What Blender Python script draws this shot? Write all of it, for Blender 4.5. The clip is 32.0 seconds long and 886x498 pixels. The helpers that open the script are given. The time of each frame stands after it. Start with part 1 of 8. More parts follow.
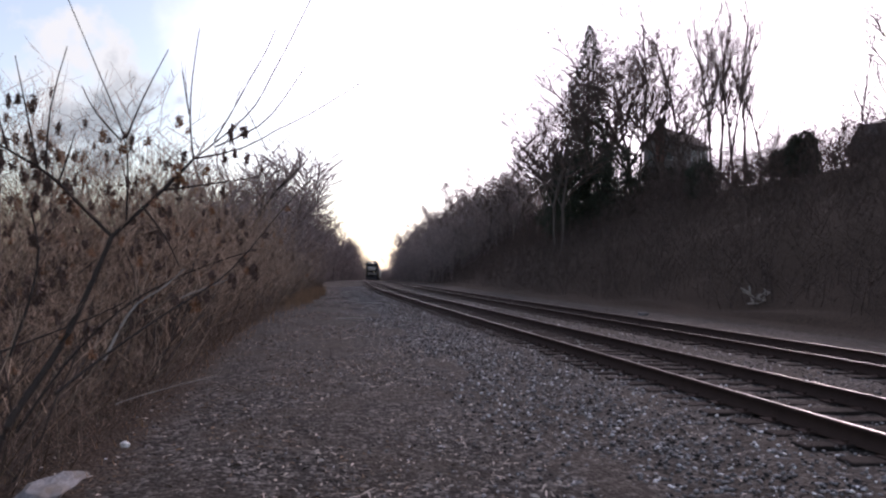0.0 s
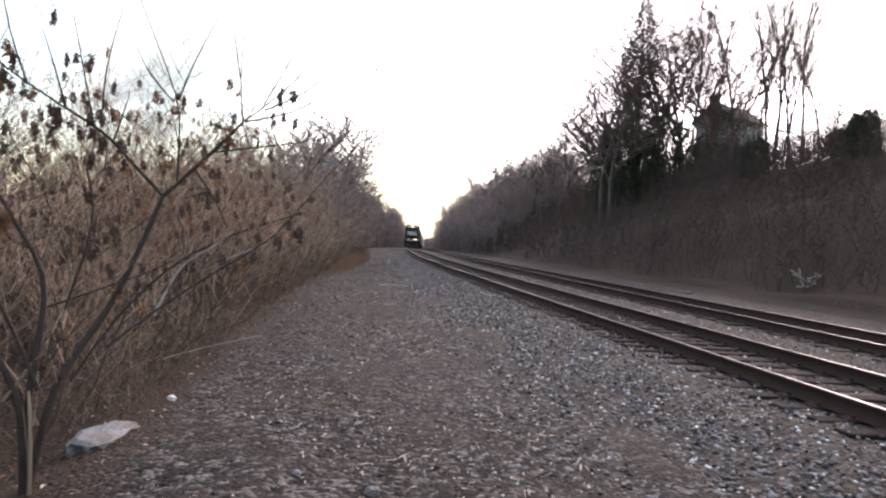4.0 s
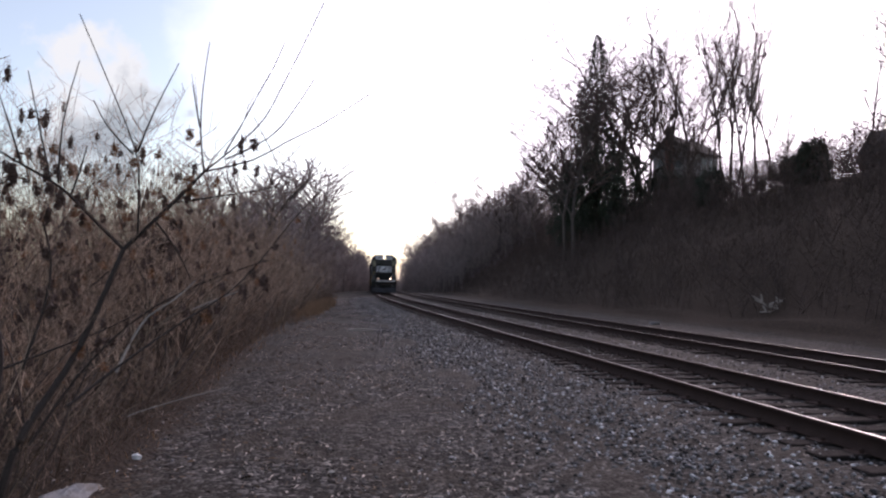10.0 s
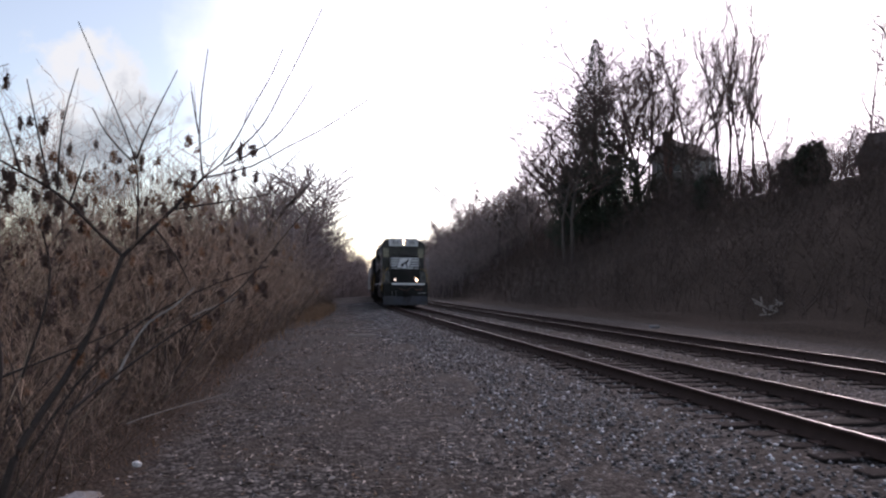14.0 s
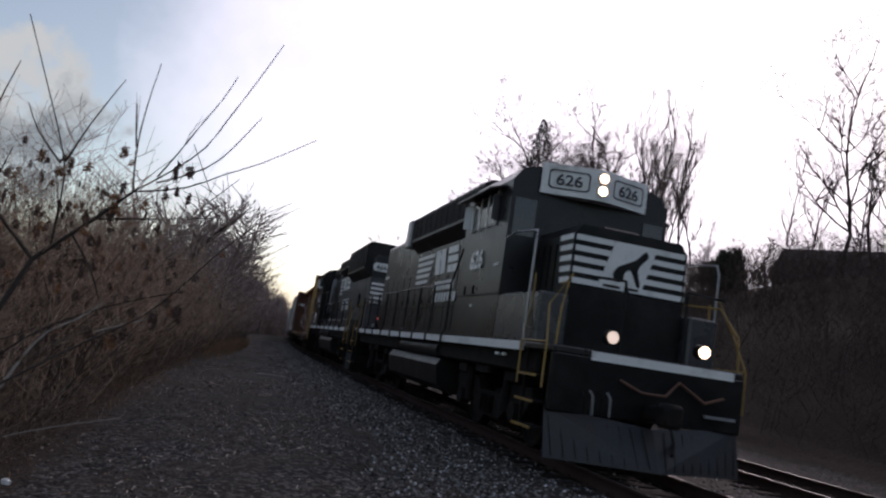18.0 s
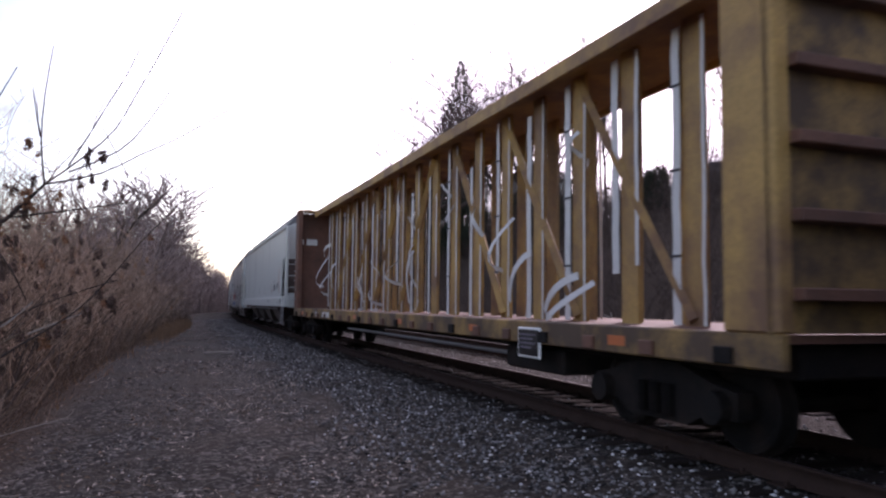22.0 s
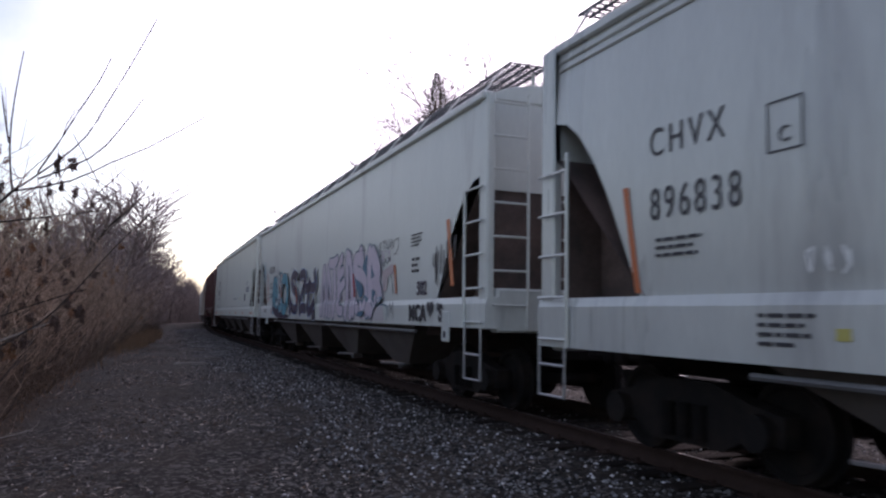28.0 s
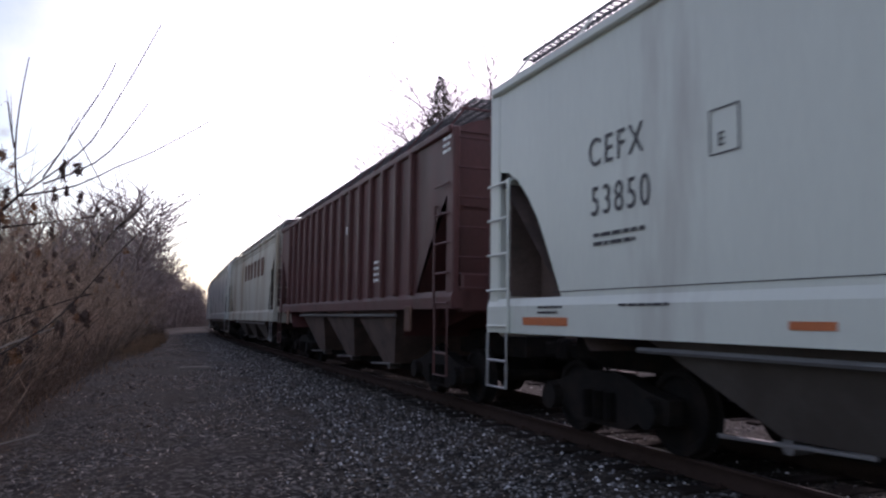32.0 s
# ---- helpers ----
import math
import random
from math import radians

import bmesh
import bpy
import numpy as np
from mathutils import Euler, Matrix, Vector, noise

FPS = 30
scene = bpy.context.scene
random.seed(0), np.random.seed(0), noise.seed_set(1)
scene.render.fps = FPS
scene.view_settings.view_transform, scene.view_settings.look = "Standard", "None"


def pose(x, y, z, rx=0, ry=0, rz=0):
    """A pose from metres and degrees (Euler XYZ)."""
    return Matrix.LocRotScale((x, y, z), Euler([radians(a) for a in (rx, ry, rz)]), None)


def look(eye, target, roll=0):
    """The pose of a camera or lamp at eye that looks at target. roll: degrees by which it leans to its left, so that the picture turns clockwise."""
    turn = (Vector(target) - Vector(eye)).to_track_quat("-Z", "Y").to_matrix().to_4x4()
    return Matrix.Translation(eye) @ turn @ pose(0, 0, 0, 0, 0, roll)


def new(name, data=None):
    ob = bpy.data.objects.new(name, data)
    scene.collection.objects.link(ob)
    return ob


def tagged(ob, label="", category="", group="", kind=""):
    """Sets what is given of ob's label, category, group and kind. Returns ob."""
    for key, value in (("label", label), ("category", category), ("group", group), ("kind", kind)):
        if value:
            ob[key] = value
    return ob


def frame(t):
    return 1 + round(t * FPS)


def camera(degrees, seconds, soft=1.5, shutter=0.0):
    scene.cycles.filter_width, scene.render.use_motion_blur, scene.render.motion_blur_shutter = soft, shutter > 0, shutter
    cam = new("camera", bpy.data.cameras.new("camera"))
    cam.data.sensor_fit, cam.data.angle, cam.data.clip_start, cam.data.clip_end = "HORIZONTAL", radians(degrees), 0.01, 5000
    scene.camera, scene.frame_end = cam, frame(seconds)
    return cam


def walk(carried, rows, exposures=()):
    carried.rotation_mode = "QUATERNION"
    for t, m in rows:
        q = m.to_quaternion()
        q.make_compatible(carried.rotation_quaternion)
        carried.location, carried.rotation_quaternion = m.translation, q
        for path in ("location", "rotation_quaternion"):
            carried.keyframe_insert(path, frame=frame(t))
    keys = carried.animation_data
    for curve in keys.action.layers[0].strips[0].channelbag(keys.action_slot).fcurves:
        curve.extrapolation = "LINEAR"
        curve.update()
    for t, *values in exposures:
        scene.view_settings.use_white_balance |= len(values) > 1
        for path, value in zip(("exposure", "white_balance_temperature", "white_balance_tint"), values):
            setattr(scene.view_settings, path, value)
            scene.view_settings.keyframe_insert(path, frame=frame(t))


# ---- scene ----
# camera: hand-held on one spot beside the line, turning with the train
EYE = (0.0, 0.0, 1.62)
TURNS = [
(0,-11.08,1.75,-1.41), (0.5,-10.84,1.97,-1.63), (1,-10.68,2.30,-1.68), (1.5,-11.54,2.21,-1.64), (2,-13.29,1.16,-0.80), (2.5,-13.39,-0.30,-0.46), (3,-11.45,-0.73,-0.50), (3.5,-9.86,-1.11,-3.06), (4,-7.74,-0.74,-3.51), (4.5,-6.72,0.16,-0.11), (6.5,-8.77,0.55,-1.11), (7,-8.63,0.48,-1.17), (7.5,-8.58,1.26,-0.81), (8,-9.27,2.16,-0.58), (8.5,-8.91,3.10,-0.70), (9,-9.31,2.37,-1.03), (9.5,-9.77,2.52,-0.89), (10,-10.31,2.53,-1.03), (10.5,-10.62,2.41,-1.25), (11,-10.75,2.13,-1.32), (11.5,-10.79,2.06,-1.30), (12,-10.69,1.99,-1.31), (12.5,-10.39,2.05,-1.26), (13,-10.39,2.50,-0.96), (13.5,-10.38,2.65,-0.68), (14,-10.34,2.91,-0.65), (14.5,-10.29,3.15,-0.79), (16.5,-11.11,4.80,-1.03), (17,-11.62,5.04,-1.47), (17.5,-12.60,5.44,-1.33), (17.6,-13.10,5.74,-2.23), (17.8,-14.35,6.73,-5.62), (17.9,-15.40,7.24,-7.60), (18,-16.66,7.78,-8.53), (18.1,-17.34,8.04,-7.97), (18.4,-19.82,9.03,-3.36), (18.5,-20.49,9.41,-2.91), (19,-24.43,10.32,-1.54), (19.5,-23.77,8.63,-0.93), (20,-22.06,5.52,-0.95), (20.5,-21.09,4.26,-0.92), (21,-21.13,4.02,-0.89), (21.5,-21.09,4.23,-0.71), (22,-20.84,4.25,-0.73), (22.5,-20.86,4.11,-0.78), (23,-20.70,3.90,-0.18), (23.5,-20.68,3.90,-0.02), (24,-20.73,4.08,-0.03), (24.5,-20.72,4.50,-0.71), (26.5,-21.64,5.14,-1.31), (27,-22.45,5.08,-0.99), (27.5,-22.63,5.14,-0.54), (28,-22.83,5.15,-1.01), (28.5,-22.93,5.17,-0.91), (29,-23.09,5.13,-0.78), (29.5,-23.06,5.13,-0.74), (30,-22.70,5.17,-0.74), (30.5,-22.55,5.18,-0.87), (31,-22.53,5.30,-0.88), (31.5,-22.49,5.37,-0.81), (32,-22.49,5.40,-0.82)]
cam = camera(62.08, 32.0, soft=2.35, shutter=0.16)
walk(cam, [(t, pose(*EYE, 90 + p, r, y)) for t, y, p, r in TURNS],
     exposures=[(0, 0.27, 6450, 40), (2.4, 0.29, 6450, 40), (3.4, 1.06, 6750, 34), (4.2, 1.22, 6850, 32), (6.5, 0.86, 6650, 36), (7.5, 0.58, 6450, 39), (8.6, 0.28, 6450, 39), (14, 0.22, 6450, 38), (17, -0.10, 6450, 36), (18, -0.40, 6450, 34), (19.5, -0.22, 6450, 36),
                (20.5, 0.20, 6400, 41), (21.5, 0.38, 6400, 44), (22.3, 0.62, 6400, 46), (24, 0.52, 6400, 46), (26.5, 0.18, 6350, 42), (32, 0.16, 6350, 42)])

# world: hazy afternoon sky with broken cloud, low sun ahead on the hill side
SUN_AZ, SUN_EL = 41.0, 26.5
CLOUD_AZ, CLOUD_EL = -15.0, 11.5


def make_world():
    w = bpy.data.worlds.new("sky")
    scene.world = w
    w.use_nodes = True
    nt = w.node_tree
    nt.nodes.clear()
    N, L = nt.nodes.new, nt.links.new
    out, bg, sky = N("ShaderNodeOutputWorld"), N("ShaderNodeBackground"), N("ShaderNodeTexSky")
    sky.sky_type, sky.sun_disc = "NISHITA", False
    sky.sun_elevation, sky.sun_rotation = radians(SUN_EL), radians(SUN_AZ)
    sky.air_density, sky.dust_density, sky.ozone_density = 1.0, 1.6, 1.2
    bg.inputs["Strength"].default_value = 0.15
    # thin high haze everywhere, and one bank of cumulus low over the thicket side
    tc, noi, noi2 = N("ShaderNodeTexCoord"), N("ShaderNodeTexNoise"), N("ShaderNodeTexNoise")
    for n, sc in ((noi, 3.0), (noi2, 7.5)):
        n.inputs["Scale"].default_value, n.inputs["Detail"].default_value = sc, 9
        n.inputs["Roughness"].default_value = 0.56
        L(tc.outputs["Generated"], n.inputs["Vector"])
    haze = N("ShaderNodeMix")
    haze.data_type = "RGBA"
    haze.inputs["B"].default_value = (13.3, 13.7, 13.7, 1)
    # haze thickens towards the sun
    away = N("ShaderNodeVectorMath")
    away.operation = "DISTANCE"
    sa, se = radians(SUN_AZ), radians(SUN_EL)
    away.inputs[1].default_value = (math.sin(sa) * math.cos(se), math.cos(sa) * math.cos(se), math.sin(se))
    L(tc.outputs["Generated"], away.inputs[0])
    wob = N("ShaderNodeMath")
    wob.operation, wob.inputs[1].default_value = "MULTIPLY_ADD", 0.5
    L(noi.outputs["Fac"], wob.inputs[0])
    L(away.outputs["Value"], wob.inputs[2])
    hr = N("ShaderNodeMapRange")
    hr.inputs["From Min"].default_value, hr.inputs["From Max"].default_value = 0.66, 1.08
    hr.inputs["To Min"].default_value, hr.inputs["To Max"].default_value = 0.92, 0.06
    L(wob.outputs[0], hr.inputs["Value"])
    L(hr.outputs[0], haze.inputs["Factor"])
    clear = N("ShaderNodeVectorMath")
    clear.operation, clear.inputs[1].default_value = "MULTIPLY", (0.99, 1.12, 0.91)
    L(sky.outputs["Color"], clear.inputs[0])
    L(clear.outputs[0], haze.inputs["A"])
    # cumulus: billow noise inside a soft round region of the sky, grey in its lower middle
    def billow(az, el, d0, d1, inner, outer):
        cen = N("ShaderNodeVectorMath")
        cen.operation = "DISTANCE"
        az, el = radians(az), radians(el)
        cen.inputs[1].default_value = (math.sin(az) * math.cos(el), math.cos(az) * math.cos(el), math.sin(el))
        L(tc.outputs["Generated"], cen.inputs[0])
        fall = N("ShaderNodeMapRange")
        fall.inputs["From Min"].default_value, fall.inputs["From Max"].default_value = d0, d1
        fall.inputs["To Min"].default_value, fall.inputs["To Max"].default_value = inner, outer
        L(cen.outputs["Value"], fall.inputs["Value"])
        body = N("ShaderNodeMath")
        body.operation = "ADD"
        L(noi2.outputs["Fac"], body.inputs[0])
        L(fall.outputs[0], body.inputs[1])
        return body.outputs[0]

    cover = N("ShaderNodeValToRGB")
    cover.color_ramp.elements[0].position, cover.color_ramp.elements[1].position = 0.50, 0.58
    L(billow(CLOUD_AZ, CLOUD_EL, 0.04, 0.17, 0.19, -0.24), cover.inputs["Fac"])
    tone = N("ShaderNodeValToRGB")
    e = tone.color_ramp.elements
    e[0].position, e[0].color = 0.44, (0.86, 1.02, 0.92, 1)
    e[1].position, e[1].color = 0.57, (0.45, 0.58, 0.56, 1)
    L(billow(CLOUD_AZ + 1.5, CLOUD_EL - 2.0, 0.02, 0.15, 0.20, -0.22), tone.inputs["Fac"])
    sc2 = N("ShaderNodeVectorMath")
    sc2.operation, sc2.inputs["Scale"].default_value = "SCALE", 5.2
    L(tone.outputs["Color"], sc2.inputs[0])
    mix = N("ShaderNodeMix")
    mix.data_type = "RGBA"
    L(cover.outputs["Color"], mix.inputs["Factor"])
    L(haze.outputs["Result"], mix.inputs["A"])
    L(sc2.outputs[0], mix.inputs["B"])
    L(mix.outputs["Result"], bg.inputs["Color"])
    L(bg.outputs[0], out.inputs[0])


make_world()
sun = new("sun", bpy.data.lights.new("sun", "SUN"))
sun.data.energy, sun.data.angle, sun.data.color = 1.1, radians(5.0), (1.0, 0.93, 0.84)
_a, _e = radians(SUN_AZ), radians(SUN_EL)
SUN_DIR = Vector((math.sin(_a) * math.cos(_e), math.cos(_a) * math.cos(_e), math.sin(_e)))
sun.matrix_world = look(SUN_DIR * 100, (0, 0, 0))


# ---- materials ----
def mat(name, base, rough=0.7, metal=0.0, var=0.25, scale=6.0, fine=60.0, bump=0.15, dirt=None, dirt_amt=0.35, rand=0.0, island=0.0, stretch=(1, 1, 1), spec=0.5):
    """Procedural surface: two scales of variation, optional dirt patches, random per object or per island."""
    m = bpy.data.materials.new(name)
    m.use_nodes = True
    nt = m.node_tree
    N, L = nt.nodes.new, nt.links.new
    b = nt.nodes["Principled BSDF"]
    b.inputs["Roughness"].default_value, b.inputs["Metallic"].default_value = rough, metal
    b.inputs["Specular IOR Level"].default_value = spec
    tc, mp = N("ShaderNodeTexCoord"), N("ShaderNodeMapping")
    mp.inputs["Scale"].default_value = stretch
    L(tc.outputs["Object"], mp.inputs["Vector"])
    n1, n2 = N("ShaderNodeTexNoise"), N("ShaderNodeTexNoise")
    for n, s in ((n1, scale), (n2, fine)):
        n.inputs["Scale"].default_value, n.inputs["Detail"].default_value = s, 4
        L(mp.outputs[0], n.inputs["Vector"])
    add = N("ShaderNodeMath")
    add.operation = "ADD"
    L(n1.outputs["Fac"], add.inputs[0])
    L(n2.outputs["Fac"], add.inputs[1])
    cur = add.outputs[0]
    if rand or island:
        src = N("ShaderNodeObjectInfo").outputs["Random"] if rand else N("ShaderNodeNewGeometry").outputs["Random Per Island"]
        ma = N("ShaderNodeMath")
        ma.operation, ma.inputs[1].default_value = "MULTIPLY_ADD", (rand or island) * 2
        L(src, ma.inputs[0])
        sb = N("ShaderNodeMath")
        sb.operation, sb.inputs[1].default_value = "SUBTRACT", (rand or island)
        L(cur, ma.inputs[2])
        L(ma.outputs[0], sb.inputs[0])
        cur = sb.outputs[0]
    mr = N("ShaderNodeMapRange")
    mr.inputs["From Min"].default_value, mr.inputs["From Max"].default_value = 0.6, 1.4
    mr.inputs["To Min"].default_value, mr.inputs["To Max"].default_value = 1 - var, 1 + var
    L(cur, mr.inputs["Value"])
    mul = N("ShaderNodeVectorMath")
    mul.operation = "SCALE"
    mul.inputs[0].default_value = base
    L(mr.outputs[0], mul.inputs["Scale"])
    col = mul.outputs[0]
    if dirt:
        n3, rp, mx = N("ShaderNodeTexNoise"), N("ShaderNodeValToRGB"), N("ShaderNodeMix")
        n3.inputs["Scale"].default_value, n3.inputs["Detail"].default_value = scale * 0.6, 7
        n3.inputs["Roughness"].default_value = 0.65
        L(mp.outputs[0], n3.inputs["Vector"])
        rp.color_ramp.elements[0].position, rp.color_ramp.elements[1].position = 0.62 - dirt_amt * 0.5, 0.78 - dirt_amt * 0.3
        L(n3.outputs["Fac"], rp.inputs["Fac"])
        mx.data_type = "RGBA"
        mx.inputs["B"].default_value = (*dirt, 1)
        L(rp.outputs["Color"], mx.inputs["Factor"])
        L(col, mx.inputs["A"])
        col = mx.outputs["Result"]
    L(col, b.inputs["Base Color"])
    rr = N("ShaderNodeMapRange")
    rr.inputs["To Min"].default_value, rr.inputs["To Max"].default_value = max(rough - 0.12, 0.03), min(rough + 0.12, 1)
    L(n1.outputs["Fac"], rr.inputs["Value"])
    L(rr.outputs[0], b.inputs["Roughness"])
    if bump:
        bp = N("ShaderNodeBump")
        bp.inputs["Strength"].default_value, bp.inputs["Distance"].default_value = bump, 0.02
        L(n2.outputs["Fac"], bp.inputs["Height"])
        L(bp.outputs[0], b.inputs["Normal"])
    return m


def glow(name, col, power):
    m = bpy.data.materials.new(name)
    m.use_nodes = True
    b = m.node_tree.nodes["Principled BSDF"]
    b.inputs["Base Color"].default_value = (0.8, 0.8, 0.8, 1)
    b.inputs["Emission Color"].default_value, b.inputs["Emission Strength"].default_value = (*col, 1), power
    return m


def ground_material():
    """Gravel and cinders by the line, leaf litter towards thicket and hill, told apart by distance from the line."""
    m = bpy.data.materials.new("gravel_and_litter")
    m.use_nodes = True
    nt = m.node_tree
    N, L = nt.nodes.new, nt.links.new
    b = nt.nodes["Principled BSDF"]
    b.inputs["Roughness"].default_value = 0.9
    b.inputs["Specular IOR Level"].default_value = 0.08
    tc = N("ShaderNodeTexCoord")
    vor, vor2, noi, noi2 = N("ShaderNodeTexVoronoi"), N("ShaderNodeTexVoronoi"), N("ShaderNodeTexNoise"), N("ShaderNodeTexNoise")
    vor.inputs["Scale"].default_value, vor2.inputs["Scale"].default_value = 24, 60
    noi.inputs["Scale"].default_value, noi.inputs["Detail"].default_value = 0.9, 6
    noi2.inputs["Scale"].default_value, noi2.inputs["Detail"].default_value = 14, 8
    for n in (vor, vor2, noi, noi2):
        L(tc.outputs["Object"], n.inputs["Vector"])
    sep = N("ShaderNodeSeparateColor")
    L(vor.outputs["Color"], sep.inputs[0])
    rp = N("ShaderNodeValToRGB")
    e = rp.color_ramp.elements
    e[0].position, e[0].color = 0.0, (0.014, 0.0125, 0.0115, 1)
    e[1].position, e[1].color = 1.0, (0.19, 0.172, 0.158, 1)
    e2 = e.new(0.62)
    e2.color = (0.036, 0.032, 0.029, 1)
    L(sep.outputs[0], rp.inputs["Fac"])
    # brown fines between the stones
    fin, fr = N("ShaderNodeMix"), N("ShaderNodeValToRGB")
    fin.data_type = "RGBA"
    fr.color_ramp.elements[0].position, fr.color_ramp.elements[1].position = 0.42, 0.62
    L(noi.outputs["Fac"], fr.inputs["Fac"])
    fin.inputs["B"].default_value = (0.054, 0.043, 0.034, 1)
    half = N("ShaderNodeMath")
    half.operation, half.inputs[1].default_value = "MULTIPLY", 0.6
    L(fr.outputs["Color"], half.inputs[0])
    L(half.outputs[0], fin.inputs["Factor"])
    L(rp.outputs["Color"], fin.inputs["A"])
    # leaf litter
    lit = N("ShaderNodeValToRGB")
    lit.color_ramp.elements[0].position, lit.color_ramp.elements[0].color = 0.3, (0.026, 0.019, 0.015, 1)
    lit.color_ramp.elements[1].position, lit.color_ramp.elements[1].color = 0.75, (0.085, 0.060, 0.044, 1)
    L(noi2.outputs["Fac"], lit.inputs["Fac"])
    at = N("ShaderNodeAttribute")
    at.attribute_name = "litter"
    edge = N("ShaderNodeMath")
    edge.operation = "MULTIPLY_ADD"
    edge.inputs[1].default_value, edge.inputs[2].default_value = 1.2, -0.6
    L(noi2.outputs["Fac"], edge.inputs[0])
    sm = N("ShaderNodeMath")
    sm.operation, sm.use_clamp = "ADD", True
    L(at.outputs["Fac"], sm.inputs[0])
    L(edge.outputs[0], sm.inputs[1])
    st = N("ShaderNodeMapRange")
    st.inputs["From Min"].default_value, st.inputs["From Max"].default_value = 0.35, 0.65
    L(sm.outputs[0], st.inputs["Value"])
    mx = N("ShaderNodeMix")
    mx.data_type = "RGBA"
    L(st.outputs[0], mx.inputs["Factor"])
    L(fin.outputs["Result"], mx.inputs["A"])
    L(lit.outputs["Color"], mx.inputs["B"])
    L(mx.outputs["Result"], b.inputs["Base Color"])
    bp, bp2 = N("ShaderNodeBump"), N("ShaderNodeBump")
    bp.inputs["Strength"].default_value, bp.inputs["Distance"].default_value = 0.7, 0.03
    bp2.inputs["Strength"].default_value, bp2.inputs["Distance"].default_value = 0.4, 0.01
    bp.invert = bp2.invert = True
    L(vor.outputs["Distance"], bp.inputs["Height"])
    L(vor2.outputs["Distance"], bp2.inputs["Height"])
    L(bp.outputs[0], bp2.inputs["Normal"])
    L(bp2.outputs[0], b.inputs["Normal"])
    return m


M_GROUND = ground_material()
M_STONE = mat("ballast_stone", (0.125, 0.121, 0.121), 0.8, var=0.85, scale=9, fine=90, bump=0.3, island=0.8, spec=0.3)
M_PALESTONE = mat("pale_limestone_chips", (0.50, 0.495, 0.50), 0.6, var=0.6, scale=9, fine=90, bump=0.2, island=0.6, spec=0.4)
M_CHIP = mat("bark_and_stone_chips", (0.29, 0.245, 0.21), 0.85, var=0.9, scale=3, fine=60, bump=0, island=0.75, spec=0.2)
M_SCRAP = mat("brown_leaf_scraps", (0.095, 0.062, 0.04), 0.85, var=0.8, scale=3, fine=60, bump=0, island=0.7, spec=0.15)
M_ROCK = mat("pale_rock", (0.19, 0.19, 0.195), 0.85, var=0.4, scale=5, fine=40, bump=0.5, dirt=(0.12, 0.1, 0.08))
M_TIE = mat("weathered_sleeper", (0.031, 0.024, 0.021), 0.9, var=0.45, scale=8, fine=70, bump=0.5, rand=0.3, stretch=(1, 6, 6), spec=0.08)
M_RAIL = mat("rusty_rail", (0.045, 0.028, 0.023), 0.9, 0.0, var=0.3, scale=5, fine=80, bump=0.2, spec=0.12)
M_RAILTOP = mat("polished_rail_head", (0.40, 0.38, 0.37), 0.33, 1.0, var=0.1, scale=3, fine=40, bump=0.03)
M_BARK = mat("grey_brown_bark", (0.088, 0.067, 0.056), 0.9, var=0.4, scale=5, fine=50, bump=0.4, rand=0.25)
M_TWIG = mat("brown_twigs", (0.32, 0.228, 0.165), 0.85, var=0.5, scale=1.2, fine=20, bump=0, island=0.75, spec=0.2)
# darker than the shrub twigs: shade inside the thicket is in this colour
M_TANGLE = mat("shade_dark_stems", (0.165, 0.118, 0.09), 0.9, var=0.5, scale=1.2, fine=20, bump=0, island=0.6, spec=0.12)
M_DARKBARK = mat("dark_brown_bark", (0.05, 0.038, 0.032), 0.85, var=0.4, scale=6, fine=60, bump=0.4, spec=0.25)
M_CANE = mat("pale_dead_canes", (0.21, 0.165, 0.12), 0.8, var=0.4, scale=1.2, fine=20, bump=0, island=0.6, spec=0.2)
M_BRUSH = mat("dark_brush", (0.09, 0.066, 0.057), 0.9, var=0.35, scale=0.25, fine=8, bump=0, island=0.5, spec=0.15)
# paler than bare bark: the haze over distant woods is put into the colour
M_HAZEWOOD = mat("haze_pale_twigs", (0.26, 0.21, 0.195), 0.9, var=0.3, scale=0.1, fine=4, bump=0, island=0.4, spec=0.1)
M_PALEBARK = mat("pale_bark", (0.36, 0.32, 0.28), 0.85, var=0.3, scale=6, fine=50, bump=0.2)
M_POD = mat("dry_seed_clusters", (0.085, 0.052, 0.040), 0.85, var=0.5, scale=8, fine=60, bump=0.2, island=0.7)
M_DRYLEAF = mat("dry_orange_leaf", (0.20, 0.095, 0.045), 0.8, var=0.5, scale=8, fine=60, bump=0.2, island=0.8)
M_GRASS = mat("dry_grass", (0.27, 0.165, 0.095), 0.85, var=0.4, scale=2, fine=20, bump=0, island=0.6)
M_CONIFER = mat("conifer_needles", (0.035, 0.045, 0.028), 0.85, var=0.4, scale=2, fine=20, bump=0, island=0.5)
M_BLACK = mat("black_loco_paint", (0.008, 0.0078, 0.0082), 0.38, var=0.3, scale=2.2, fine=25, bump=0.04, dirt=(0.022, 0.020, 0.019), dirt_amt=0.3, spec=0.18)
M_BLACK2 = mat("dusty_black_paint", (0.0145, 0.0140, 0.0155), 0.30, var=0.4, scale=1.6, fine=25, bump=0.05, dirt=(0.032, 0.030, 0.0295), dirt_amt=0.35, spec=0.34)
M_TANK = mat("glossy_black_tank_paint", (0.011, 0.0108, 0.0115), 0.40, var=0.3, scale=2, fine=30, bump=0.05, dirt=(0.022, 0.019, 0.017), dirt_amt=0.4, spec=0.32)
